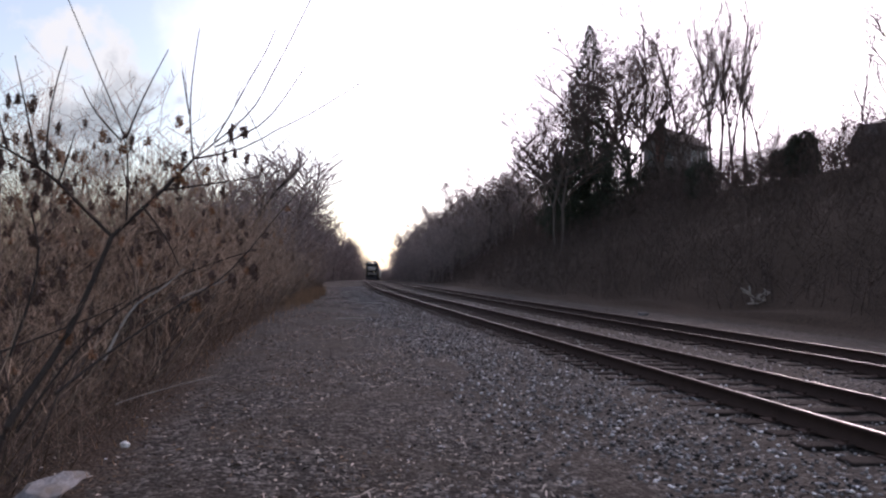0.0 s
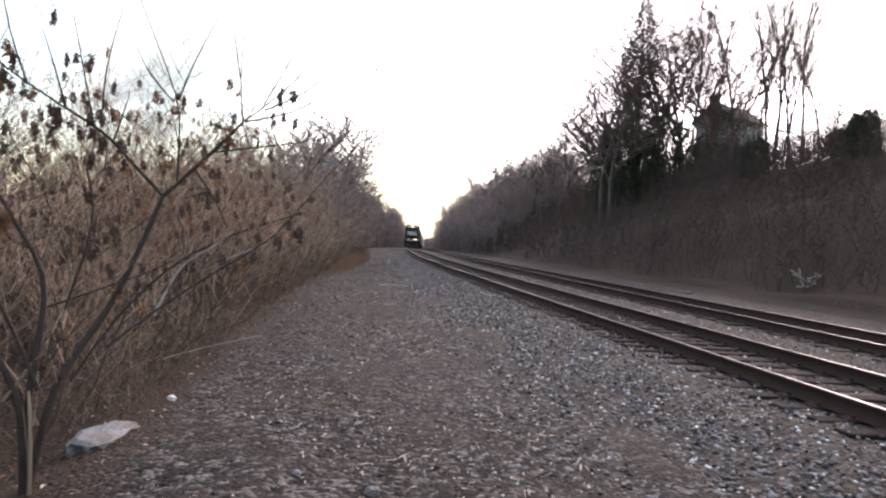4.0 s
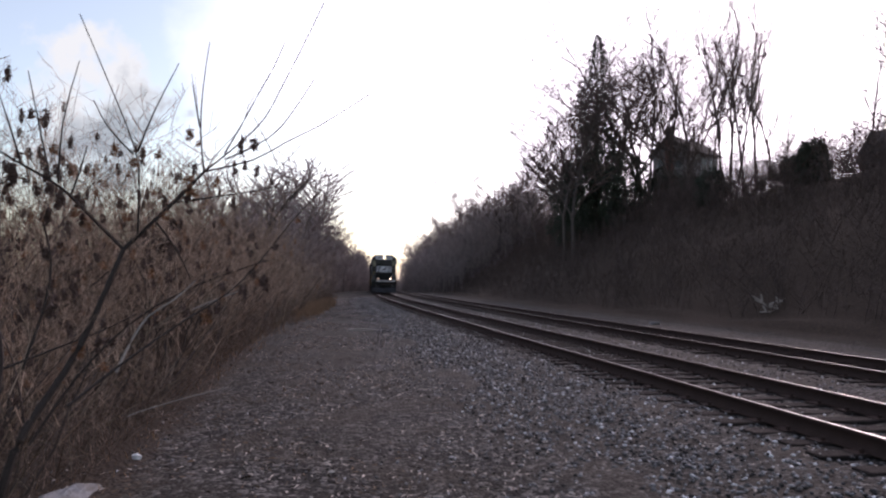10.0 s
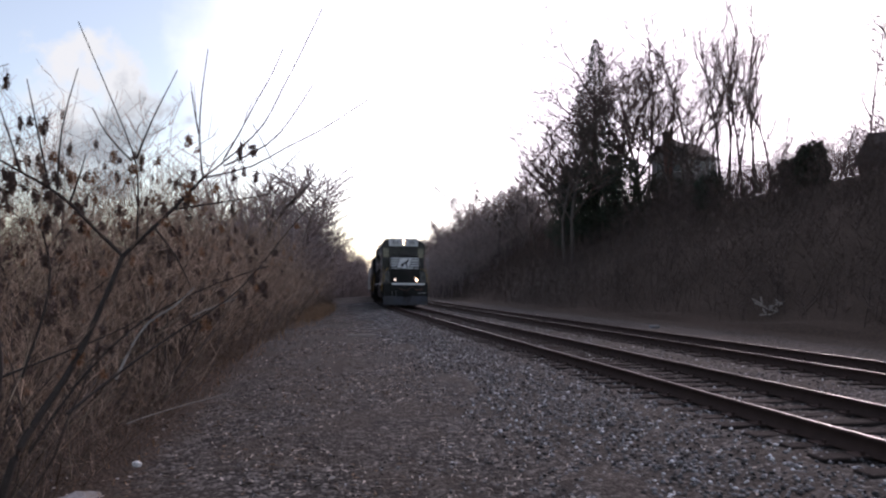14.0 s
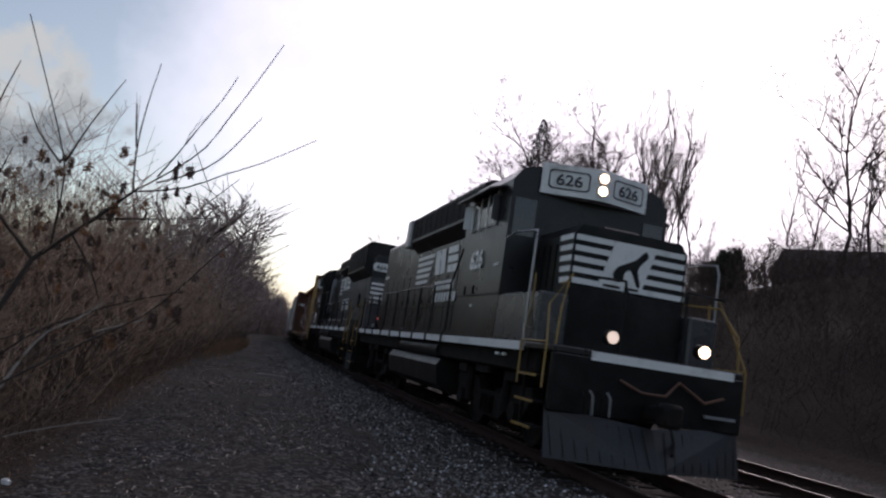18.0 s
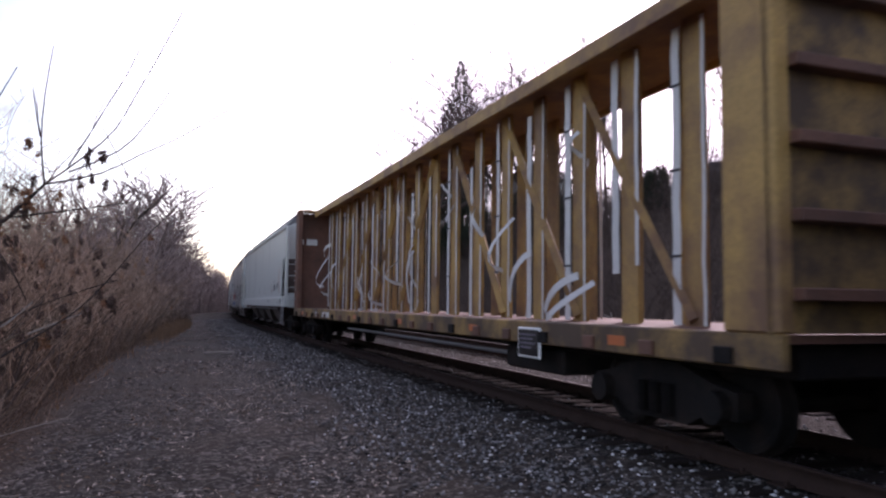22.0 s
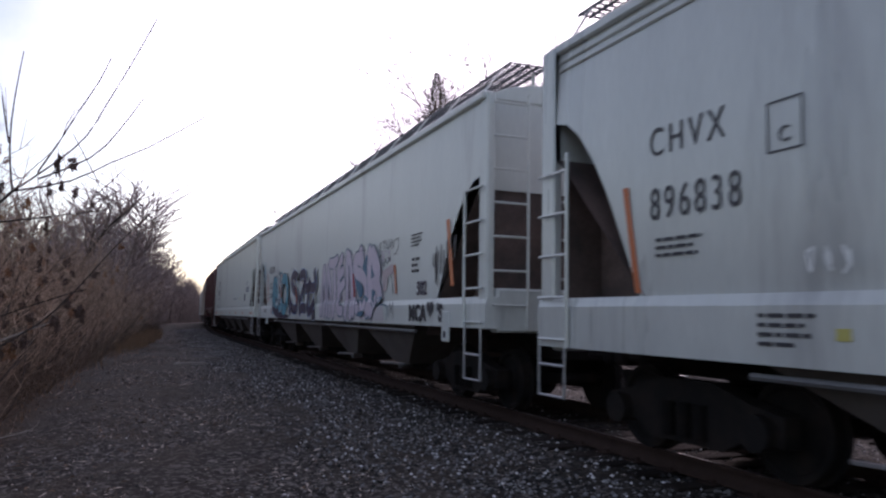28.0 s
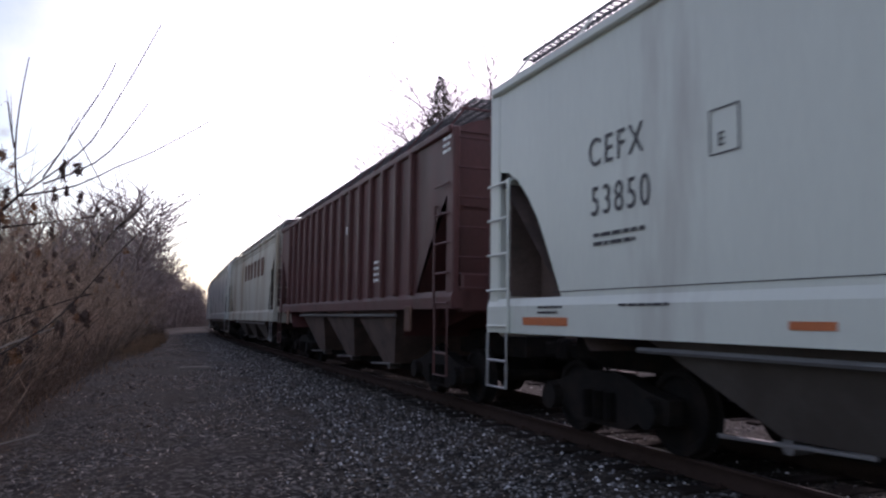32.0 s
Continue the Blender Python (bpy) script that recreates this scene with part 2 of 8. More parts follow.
M_UNDER = mat("grimy_running_gear", (0.0095, 0.0082, 0.008), 0.8, 0.0, var=0.4, scale=5, fine=40, bump=0.25, dirt=(0.022, 0.016, 0.0135), dirt_amt=0.35, spec=0.2)
M_WHITE = mat("white_marking", (0.78, 0.78, 0.76), 0.5, var=0.08, scale=3, fine=30, bump=0.02, dirt=(0.45, 0.43, 0.4), dirt_amt=0.15)
M_YELLOWRAIL = mat("yellow_handrail_paint", (0.33, 0.20, 0.045), 0.5, var=0.15, scale=4, fine=30, bump=0.03, dirt=(0.2, 0.13, 0.05))
M_GLASS = mat("dark_cab_glass", (0.02, 0.024, 0.026), 0.06, var=0.1, scale=2, fine=10, bump=0, spec=0.8)
M_STEEL = mat("worn_steel", (0.33, 0.33, 0.34), 0.42, 0.7, var=0.2, scale=5, fine=40, bump=0.08)
M_LAMP = glow("headlight_lit", (1.0, 0.78, 0.46), 7.0)
M_LAMPDIM = glow("lamp_lit_dim", (1.0, 0.82, 0.56), 0.9)
M_REDLAMP = glow("red_marker", (1.0, 0.1, 0.08), 0.6)
M_CBYELLOW = mat("weathered_yellow_paint", (0.43, 0.255, 0.075), 0.65, var=0.25, scale=1.8, fine=30, bump=0.08, dirt=(0.19, 0.10, 0.055), dirt_amt=0.45)
M_CBRUST = mat("rust_brown_steel", (0.17, 0.078, 0.052), 0.75, var=0.3, scale=2, fine=30, bump=0.12, dirt=(0.10, 0.05, 0.035), dirt_amt=0.4)
M_CBSILL = mat("grimy_shade_yellow_paint", (0.38, 0.225, 0.07), 0.7, var=0.4, scale=2.5, fine=30, bump=0.1, dirt=(0.09, 0.055, 0.035), dirt_amt=0.62)
M_DEEPTEAL = mat("dark_teal_spray_paint", (0.045, 0.12, 0.17), 0.5, var=0.2, scale=4, fine=30, bump=0)
M_STRAP = mat("torn_white_wrap", (0.62, 0.61, 0.60), 0.55, var=0.12, scale=5, fine=40, bump=0.15)
M_HGREY = mat("pale_grey_car_paint", (0.59, 0.615, 0.58), 0.36, var=0.07, scale=0.8, fine=18, bump=0.03, dirt=(0.40, 0.40, 0.39), dirt_amt=0.12, stretch=(1, 2.2, 0.35))
M_HSILVER = mat("silver_grey_car_paint", (0.54, 0.56, 0.535), 0.30, 0.15, var=0.09, scale=0.9, fine=18, bump=0.03, dirt=(0.31, 0.31, 0.31), dirt_amt=0.12, stretch=(1, 2.2, 0.3))
M_HWHITE = mat("off_white_car_paint", (0.65, 0.675, 0.61), 0.36, var=0.06, scale=0.8, fine=18, bump=0.02, dirt=(0.46, 0.44, 0.40), dirt_amt=0.12, stretch=(1, 2.2, 0.3))
M_HTAN = mat("faded_cream_car_paint", (0.50, 0.48, 0.41), 0.5, var=0.12, scale=0.9, fine=18, bump=0.03, dirt=(0.28, 0.20, 0.12), dirt_amt=0.35, stretch=(1, 2.2, 0.3))
M_HRED = mat("oxide_red_car_paint", (0.115, 0.040, 0.038), 0.55, var=0.22, scale=1.2, fine=22, bump=0.06, dirt=(0.08, 0.035, 0.03), dirt_amt=0.35, stretch=(1, 2, 0.4))
M_SLOPE = mat("rusty_slope_sheet", (0.13, 0.085, 0.072), 0.75, var=0.3, scale=2.5, fine=30, bump=0.1, dirt=(0.06, 0.045, 0.04), dirt_amt=0.4)
M_INK = mat("black_stencil_paint", (0.035, 0.033, 0.04), 0.5, var=0.15, scale=5, fine=40, bump=0)
M_STENCIL = mat("worn_grey_stencil_paint", (0.30, 0.31, 0.33), 0.6, var=0.3, scale=8, fine=40, bump=0)
M_ORANGE = mat("orange_reflective_tape", (0.55, 0.15, 0.05), 0.45, var=0.12, scale=8, fine=40, bump=0.02)
M_REDPAINT = mat("red_spray_paint", (0.45, 0.03, 0.04), 0.5, var=0.15, scale=4, fine=30, bump=0)
M_BLUEPAINT = mat("blue_spray_paint", (0.05, 0.16, 0.42), 0.5, var=0.15, scale=4, fine=30, bump=0)
M_TEALPAINT = mat("teal_spray_paint", (0.07, 0.28, 0.36), 0.5, var=0.2, scale=4, fine=30, bump=0)
M_PURPLEPAINT = mat("dark_purple_spray_paint", (0.035, 0.02, 0.05), 0.5, var=0.2, scale=4, fine=30, bump=0)
M_LILACPAINT = mat("pale_lilac_spray_paint", (0.56, 0.475, 0.545), 0.5, var=0.12, scale=4, fine=30, bump=0)
M_PINKPAINT = mat("pale_pink_overspray", (0.57, 0.52, 0.525), 0.6, var=0.1, scale=4, fine=30, bump=0)
M_SILVERPAINT = mat("chrome_spray_paint", (0.62, 0.64, 0.66), 0.35, 0.2, var=0.1, scale=4, fine=30, bump=0)
M_DEEPBLUE = mat("deep_blue_spray_paint", (0.05, 0.15, 0.235), 0.5, var=0.25, scale=5, fine=30, bump=0)
M_HAZE = mat("grey_violet_spray_paint", (0.19, 0.17, 0.21), 0.55, var=0.2, scale=4, fine=30, bump=0)
M_DUSTPINK = mat("faded_red_overspray", (0.50, 0.40, 0.40), 0.6, var=0.2, scale=4, fine=30, bump=0)
M_FAINTTEAL = mat("faint_teal_spray_paint", (0.27, 0.40, 0.46), 0.5, var=0.15, scale=4, fine=30, bump=0)
M_PLOUGH = mat("worn_blue_grey_steel", (0.027, 0.028, 0.033), 0.5, 0.2, var=0.4, scale=2.5, fine=25, bump=0.08, dirt=(0.03, 0.025, 0.022), dirt_amt=0.4)
M_BOXGREY = mat("worn_grey_box_paint", (0.045, 0.045, 0.050), 0.28, var=0.45, scale=2.6, fine=25, bump=0.05, dirt=(0.05, 0.05, 0.05), dirt_amt=0.35)
M_HOODPANEL = mat("pale_sheen_panel", (0.085, 0.088, 0.098), 0.45, 0.2, var=0.25, scale=1.8, fine=25, bump=0.05, dirt=(0.06, 0.06, 0.062), dirt_amt=0.35)
M_DUCT = mat("pale_grey_duct_paint", (0.20, 0.205, 0.225), 0.45, 0.1, var=0.25, scale=1.8, fine=25, bump=0.05, dirt=(0.11, 0.11, 0.115), dirt_amt=0.3)
M_YELLOWLABEL = mat("yellow_label", (0.50, 0.44, 0.12), 0.5, var=0.08, scale=6, fine=40, bump=0)
M_SIDING = mat("pale_house_siding", (0.24, 0.225, 0.22), 0.75, var=0.1, scale=1.5, fine=30, bump=0.05, dirt=(0.3, 0.28, 0.26))
M_ROOF = mat("dark_shingle_roof", (0.06, 0.055, 0.055), 0.85, var=0.25, scale=3, fine=40, bump=0.3)
M_BRICK = mat("red_brown_brick", (0.19, 0.095, 0.075), 0.85, var=0.25, scale=4, fine=40, bump=0.2)
M_WINDOW = mat("house_window_glass", (0.03, 0.035, 0.04), 0.08, var=0.1, scale=2, fine=10, bump=0, spec=0.7)


# ---- mesh tools ----
class Geo:
    """Collects vertices and faces; obj() makes them one mesh object."""

    def __init__(self):
        self.v, self.f = [], []

    def add(self, vs, fs):
        o = len(self.v)
        self.v += [tuple(p) for p in vs]
        self.f += [tuple(i + o for i in q) for q in fs]
        return self

    def box(self, x0, x1, y0, y1, z0, z1, c=0.0):
        """Box between bounds; c: chamfer."""
        if c <= 0:
            vs = [(x, y, z) for x in (x0, x1) for y in (y0, y1) for z in (z0, z1)]
            return self.add(vs, [(0, 1, 3, 2), (4, 6, 7, 5), (0, 4, 5, 1), (2, 3, 7, 6), (0, 2, 6, 4), (1, 5, 7, 3)])
        c = min(c, abs(x1 - x0) / 2.2, abs(y1 - y0) / 2.2, abs(z1 - z0) / 2.2)
        vs, ix = [], {}
        for sx in (0, 1):
            for sy in (0, 1):
                for sz in (0, 1):
                    X, Y, Z = (x0, x1)[sx], (y0, y1)[sy], (z0, z1)[sz]
                    dx, dy, dz = (c, -c)[sx], (c, -c)[sy], (c, -c)[sz]
                    for k, p in enumerate(((X, Y + dy, Z + dz), (X + dx, Y, Z + dz), (X + dx, Y + dy, Z))):
                        ix[sx, sy, sz, k] = len(vs)
                        vs.append(p)
        g = lambda *a: ix[a]
        fs = []
        for s in (0, 1):
            q = [(g(s, 0, 0, 0), g(s, 1, 0, 0), g(s, 1, 1, 0), g(s, 0, 1, 0)), (g(0, s, 0, 1), g(0, s, 1, 1), g(1, s, 1, 1), g(1, s, 0, 1)),
                 (g(0, 0, s, 2), g(1, 0, s, 2), g(1, 1, s, 2), g(0, 1, s, 2))]
            fs += [tuple(reversed(a)) if s == 0 else a for a in q]
        for a in (0, 1):
            for b in (0, 1):
                fs += [(g(a, b, 0, 0), g(a, b, 0, 1), g(a, b, 1, 1), g(a, b, 1, 0)), (g(a, 0, b, 0), g(a, 0, b, 2), g(a, 1, b, 2), g(a, 1, b, 0)),
                       (g(0, a, b, 1), g(0, a, b, 2), g(1, a, b, 2), g(1, a, b, 1))]
                fs += [(g(a, b, s, 0), g(a, b, s, 1), g(a, b, s, 2)) for s in (0, 1)]
        return self.add(vs, fs)

    def tube(self, pts, r, n=6, caps=True):
        """Round bar through points; r: radius or list of radii."""
        pts = [Vector(p) for p in pts]
        rs = r if isinstance(r, (list, tuple)) else [r] * len(pts)
        vs, fs = [], []
        for i, p in enumerate(pts):
            d = (pts[min(i + 1, len(pts) - 1)] - pts[max(i - 1, 0)]).normalized()
            a = d.cross(Vector((0, 0, 1)) if abs(d.z) < 0.9 else Vector((1, 0, 0))).normalized()
            b = d.cross(a)
            for k in range(n):
                w = 2 * math.pi * k / n
                vs.append(p + (a * math.cos(w) + b * math.sin(w)) * rs[i])
        for i in range(len(pts) - 1):
            for k in range(n):
                fs.append((i * n + k, i * n + (k + 1) % n, (i + 1) * n + (k + 1) % n, (i + 1) * n + k))
        if caps:
            fs += [tuple(range(n))[::-1], tuple((len(pts) - 1) * n + k for k in range(n))]
        return self.add(vs, fs)

    def prism(self, prof, a, b, axis="y"):
        """Closed outline swept from a to b; the outline is (x, z) for axis y, (y, z) for axis x, (x, y) for axis z."""
        put = {"y": lambda p, t: (p[0], t, p[1]), "x": lambda p, t: (t, p[0], p[1]), "z": lambda p, t: (p[0], p[1], t)}[axis]
        n = len(prof)
        vs = [put(p, a) for p in prof] + [put(p, b) for p in prof]
        fs = [(i, (i + 1) % n, n + (i + 1) % n, n + i) for i in range(n)] + [tuple(range(n))[::-1], tuple(range(n, 2 * n))]
        return self.add(vs, fs)

    def obj(self, name, material, parent=None, label="", smooth=False, **tags):
        me = bpy.data.meshes.new(name)
        me.from_pydata(self.v, [], self.f)
        bm = bmesh.new()
        bm.from_mesh(me)
        bmesh.ops.recalc_face_normals(bm, faces=bm.faces)
        bm.to_mesh(me)
        bm.free()
        if smooth:
            me.shade_smooth()
            me.set_sharp_from_angle(angle=radians(40))
        me.materials.append(material)
        ob = new(name, me)
        if parent:
            ob.parent = parent
        return tagged(ob, label, **tags)


def empty(name, label, category, group="", kind=""):
    ob = new(name)
    ob.empty_display_size = 0.3
    return tagged(ob, label, category, group, kind)


def same(ob, name, m, parent):
    """Another object on the same mesh."""
    o = new(name, ob.data)
    o.parent, o.matrix_basis = parent, m
    return o


def mesh_of(name, V, F, material):
    me = bpy.data.meshes.new(name)
    V, F = np.asarray(V, np.float32), np.asarray(F, np.int32)
    me.vertices.add(len(V))
    me.vertices.foreach_set("co", V.ravel())
    k = F.shape[1]
    me.loops.add(F.size)
    me.loops.foreach_set("vertex_index", F.ravel())
    me.polygons.add(len(F))
    me.polygons.foreach_set("loop_start", np.arange(len(F), dtype=np.int32) * k)
    me.update(calc_edges=True)
    me.materials.append(material)
    return me


def sticks(name, P0, P1, R0, R1, material):
    """Mesh of many thin three-sided tapered sticks."""
    P0, P1, R0, R1 = (np.asarray(a, float) for a in (P0, P1, R0, R1))
    d = P1 - P0
    d /= np.linalg.norm(d, axis=1, keepdims=True) + 1e-9
    ref = np.where(np.abs(d[:, 2:3]) < 0.9, np.array([[0, 0, 1.0]]), np.array([[1.0, 0, 0]]))
    a = np.cross(d, ref)
    a /= np.linalg.norm(a, axis=1, keepdims=True)
    b = np.cross(d, a)
    n = len(P0)
    V = np.empty((n, 6, 3))
    for k in range(3):
        w = 2 * math.pi * k / 3
        off = a * math.cos(w) + b * math.sin(w)
        V[:, k] = P0 + off * R0[:, None]
        V[:, 3 + k] = P1 + off * R1[:, None]
    o = np.arange(n)[:, None, None] * 6
    F = o + np.array([[0, 1, 4, 3], [1, 2, 5, 4], [2, 0, 3, 5]])[None]
    return mesh_of(name, V.reshape(-1, 3), F.reshape(-1, 4), material)


# ---- the lie of the land ----
RAIL_Z, TRACK_X, CURVE, CURVE3, DROP = 0.32, 5.745, 2.91e-4, 2.3e-7, 0.35e-4
GAUGE_HALF, TRACK_GAP, SWAY = 0.755, 4.0, 0.9


def track_x(y):
    """Centre line of the near track: a widening curve to the right that runs straight beyond the bend."""
    q = np.clip(y, -300, 165)
    p = np.maximum(q, 0)
    k = np.clip((q - 45) / 60, 0, 1)
    return TRACK_X + CURVE * q * q + CURVE3 * p ** 3 + SWAY * k * k * (3 - 2 * k) + track_slope(y) * (y - q)


def track_slope(y):
    q = np.clip(y, -300, 165)
    k = np.clip((q - 45) / 60, 0, 1)
    return 2 * CURVE * q + 3 * CURVE3 * np.maximum(q, 0) ** 2 + SWAY * 6 * k * (1 - k) / 60


def rail_z(y):
    q = np.clip(y, 0, 190)
    return RAIL_Z - DROP * q * q - 2 * DROP * q * (y - q) * (y > 190)


CROSS_U = [-600, -60, -20, -11, -8.2, -7.3, -6.4, -3.2, -2.3, -1.5, 5.5, 6.4, 10.2, 12.0, 17, 26, 45, 90, 600]
CROSS_Z = [-1.0, -1.3, -1.3, -1.0, -0.62, -0.40, -0.33, -0.30, -0.23, -0.192, -0.192, -0.33, -0.36, 0.05, 3.6, 8.4, 11.0, 13.0, 14]


def ground_z(u, y):
    """Height of the ground at u metres across from the near track's centre line, y metres along."""
    z = rail_z(y) + np.interp(u, CROSS_U, CROSS_Z)
    return z


def at(u, y):
    return float(track_x(y) + u), float(y), float(ground_z(u, y))


def u_of(x, y):
    return x - track_x(y)


def ground():
    us = np.unique(np.concatenate([np.linspace(-600, -60, 10), np.linspace(-60, -12, 17), np.linspace(-12, 14, 131), np.linspace(14, 50, 37), np.linspace(50, 600, 14)]))
    ys = np.unique(np.concatenate([np.linspace(-400, -30, 25), np.linspace(-30, 40, 281), np.linspace(40, 330, 117), np.linspace(330, 2500, 30)]))
    U, Y = np.meshgrid(us, ys)
    X, Z = track_x(Y) + U, ground_z(U, Y)
    rng = np.random.default_rng(5)
    near = np.exp(-np.abs(Y) / 30)
    Z = Z + rng.normal(0, 0.012, Z.shape) * near * (np.abs(U) < 11) + 0.03 * np.sin(X * 1.7) * np.sin(Y * 0.9) * (U < -3) + (U > 11) * 0.25 * np.sin(U * 0.9 + Y * 0.3) * np.sin(Y * 0.21)
    V = np.stack([X, Y, Z], -1).reshape(-1, 3)
    nu = len(us)
    i = (np.arange(len(ys) - 1)[:, None] * nu + np.arange(nu - 1)[None]).ravel()
    F = np.stack([i, i + 1, i + nu + 1, i + nu], 1)
    me = mesh_of("ground", V, F, M_GROUND)
    lit = np.clip(np.maximum((-6.6 - U) / 1.2, (U - 9.4) / 2.0), 0, 1).ravel()
    attr = me.attributes.new("litter", "FLOAT", "POINT")
    attr.data.foreach_set("value", lit.astype(np.float32))
    me.shade_smooth()
    tagged(new("ground", me), "grey gravel shoulder with brown leaf litter at its edges", "ground", kind="structure")


ground()


def rail_mesh(cx, y0, y1, step):
    prof = [(-0.07, -0.172), (0.07, -0.172), (0.07, -0.16), (0.012, -0.14), (0.012, -0.045), (0.034, -0.03), (0.036, -0.004), (0.026, 0.0), (0.008, 0.0006), (-0.014, 0.0006), (-0.026, 0.0), (-0.036, -0.004), (-0.034, -0.03), (-0.012, -0.045), (-0.012, -0.14), (-0.07, -0.16)]
    ys = np.arange(y0, y1 + step, step)
    n = len(prof)
    V = np.array([(track_x(y) + cx + p[0], y, rail_z(y) + p[1]) for y in ys for p in prof])
    i = np.arange(len(ys) - 1)[:, None] * n
    k = np.arange(n)[None]
    F = np.stack([i + k, i + (k + 1) % n, i + n + (k + 1) % n, i + n + k], -1).reshape(-1, 4)
    me = mesh_of("rail", V, F, M_RAIL)
    me.materials.append(M_RAILTOP)
    mi = np.zeros(len(F), np.int32)
    mi[np.arange(len(F)) % n == 8] = 1
    me.polygons.foreach_set("material_index", mi)
    return me


TRACKS = []
for off, lab in ((0.0, "near railway track, shiny rails on dark sleepers in grey ballast"), (TRACK_GAP, "second railway track, dull rails on dark sleepers")):
    tr = empty("railway_track", lab, "railway track", kind="structure")
    TRACKS.append((off, tr))
    for s in (-1, 1):
        r = new("rail", rail_mesh(off + s * GAUGE_HALF, -150, 330, 2.0))
        r.parent = tr

# ---- plants ----
def grow(seed, height, kind="tree", dense=1.0):
    """Sticks of a bare plant of that height: (thick, thin), each a list of (p0, p1, r0, r1)."""
    r = random.Random(seed)
    thick, thin = [], []

    def limb(p, d, length, rad, level, steps):
        seg = length / steps
        for i in range(steps):
            up = {"broad": 0.045, "shrub": 0.02}.get(kind, 0.10) if level else 0.04
            wob = 0.05 if kind == "tall" and level == 0 else 0.17 if kind == "shrub" else 0.13
            d = (d + Vector((r.gauss(0, wob), r.gauss(0, wob), r.gauss(0, 0.08) + up))).normalized()
            q = p + d * seg
            r1 = rad * (1 - 0.75 * (i + 1) / steps)
            r0 = rad * (1 - 0.75 * i / steps)
            (thick if level <= (0 if kind == "shrub" else 1) and (rad > 0.03 or kind == "shrub") else thin).append((p, q, max(r0, 0.004), max(r1, 0.003)))
            if level < LEV and i >= (1 if level else int(steps * START)):
                for _ in range(r.choice(KIDS[level])):
                    a = r.uniform(0, 2 * math.pi)
                    side = Vector((math.cos(a), math.sin(a), 0))
                    nd = (d * r.uniform(0.5, 1.0) + side * r.uniform(0.5, 1.0) * {"tall": 0.6, "broad": 1.35}.get(kind, 1.0) + Vector((0, 0, 0.25))).normalized()
                    limb(q, nd, length * r.uniform(*SHORT[level]) * (1 - 0.45 * i / steps), max(r1 * 0.62, 0.004), level + 1, max(2, STEPS[level + 1]))
            p = q

    if kind == "tree":
        LEV, START = 3, 0.25
        KIDS = [[1, 2, 2], [1, 1, 2], [1, 1, 2] if dense >= 1 else [0, 1, 1]]
        SHORT = [(0.32, 0.55), (0.35, 0.6), (0.4, 0.7)]
        STEPS = [9, 5, 4, 2]
        limb(Vector((0, 0, -0.2)), Vector((r.gauss(0, 0.05), r.gauss(0, 0.05), 1)).normalized(), height * 1.0, height * 0.017 + 0.02, 0, STEPS[0])
    elif kind == "broad":
        LEV, START = 4, 0.22
        KIDS = [[2, 2, 3], [2, 2, 2], [1, 2, 2], [2, 3, 3]]
        SHORT = [(0.40, 0.62), (0.4, 0.6), (0.4, 0.62), (0.4, 0.65)]
        STEPS = [7, 5, 4, 3, 2]
        limb(Vector((0, 0, -0.2)), Vector((r.gauss(0, 0.05), r.gauss(0, 0.05), 1)).normalized(), height, height * 0.014 + 0.02, 0, STEPS[0])
    elif kind == "tall":
        LEV, START = 4, 0.32
        KIDS = [[2, 2, 2], [1, 2, 2], [2, 2, 2], [1, 2, 2]]
        SHORT = [(0.20, 0.40), (0.3, 0.5), (0.4, 0.7), (0.5, 0.8)]
        STEPS = [12, 5, 3, 2, 2]
        limb(Vector((0, 0, -0.2)), Vector((0, 0, 1)), height * 1.0, height * 0.009 + 0.015, 0, STEPS[0])
    else:
        LEV, START = 3, 0.2
        KIDS = [[1, 1, 2], [1, 1, 2], [0, 1, 1]]
        SHORT = [(0.35, 0.62), (0.35, 0.6), (0.4, 0.6)]
        STEPS = [6, 4, 3, 2]
        for _ in range(int(6 * dense)):
            a = r.uniform(0, 2 * math.pi)
            b = Vector((math.cos(a), math.sin(a), 0)) * r.uniform(0.05, height * 0.13)
            lean = r.uniform(0.2, 0.8)
            limb(b + Vector((0, 0, -0.15)), Vector((math.cos(a) * lean + 0.28, math.sin(a) * lean, 1)).normalized(), height * r.uniform(0.65, 1.0), height * 0.0042 + 0.006, 0, STEPS[0])
    return thick, thin


def stick_mesh(name, lst, material, rs=1.0):
    P0, P1 = np.array([tuple(s[0]) for s in lst]), np.array([tuple(s[1]) for s in lst])
    return sticks(name, P0, P1, np.array([s[2] for s in lst]) * rs, np.array([s[3] for s in lst]) * rs, material)


TREE_MESH = {}


def tree(kind, seed, height, loc, turn, label, group="", twig=None, fat=1.0):
    """A bare tree: trunk with its limbs, and a crown of twigs. Trees of one seed share their meshes."""
    key = (kind, seed)
    if key not in TREE_MESH:
        a, b = grow(seed, 10.0, kind)
        top = max(s_[1].z for s_ in a + b)
        TREE_MESH[key] = (stick_mesh("trunk", a, M_BARK, 0.95), stick_mesh("crown", b, twig or M_TWIG, 1.7 * fat), top)
    ob = empty("tree", label, "tree", group)
    for nm, me in zip(("trunk", "crown"), TREE_MESH[key][:2]):
        o = new(nm, me)
        o.parent = ob
    s = height / TREE_MESH[key][2]
    ob.matrix_basis = Matrix.Translation(loc) @ Matrix.Rotation(turn, 4, "Z") @ Matrix.Diagonal((s, s, s, 1))
    return ob


rv = random.Random(11)


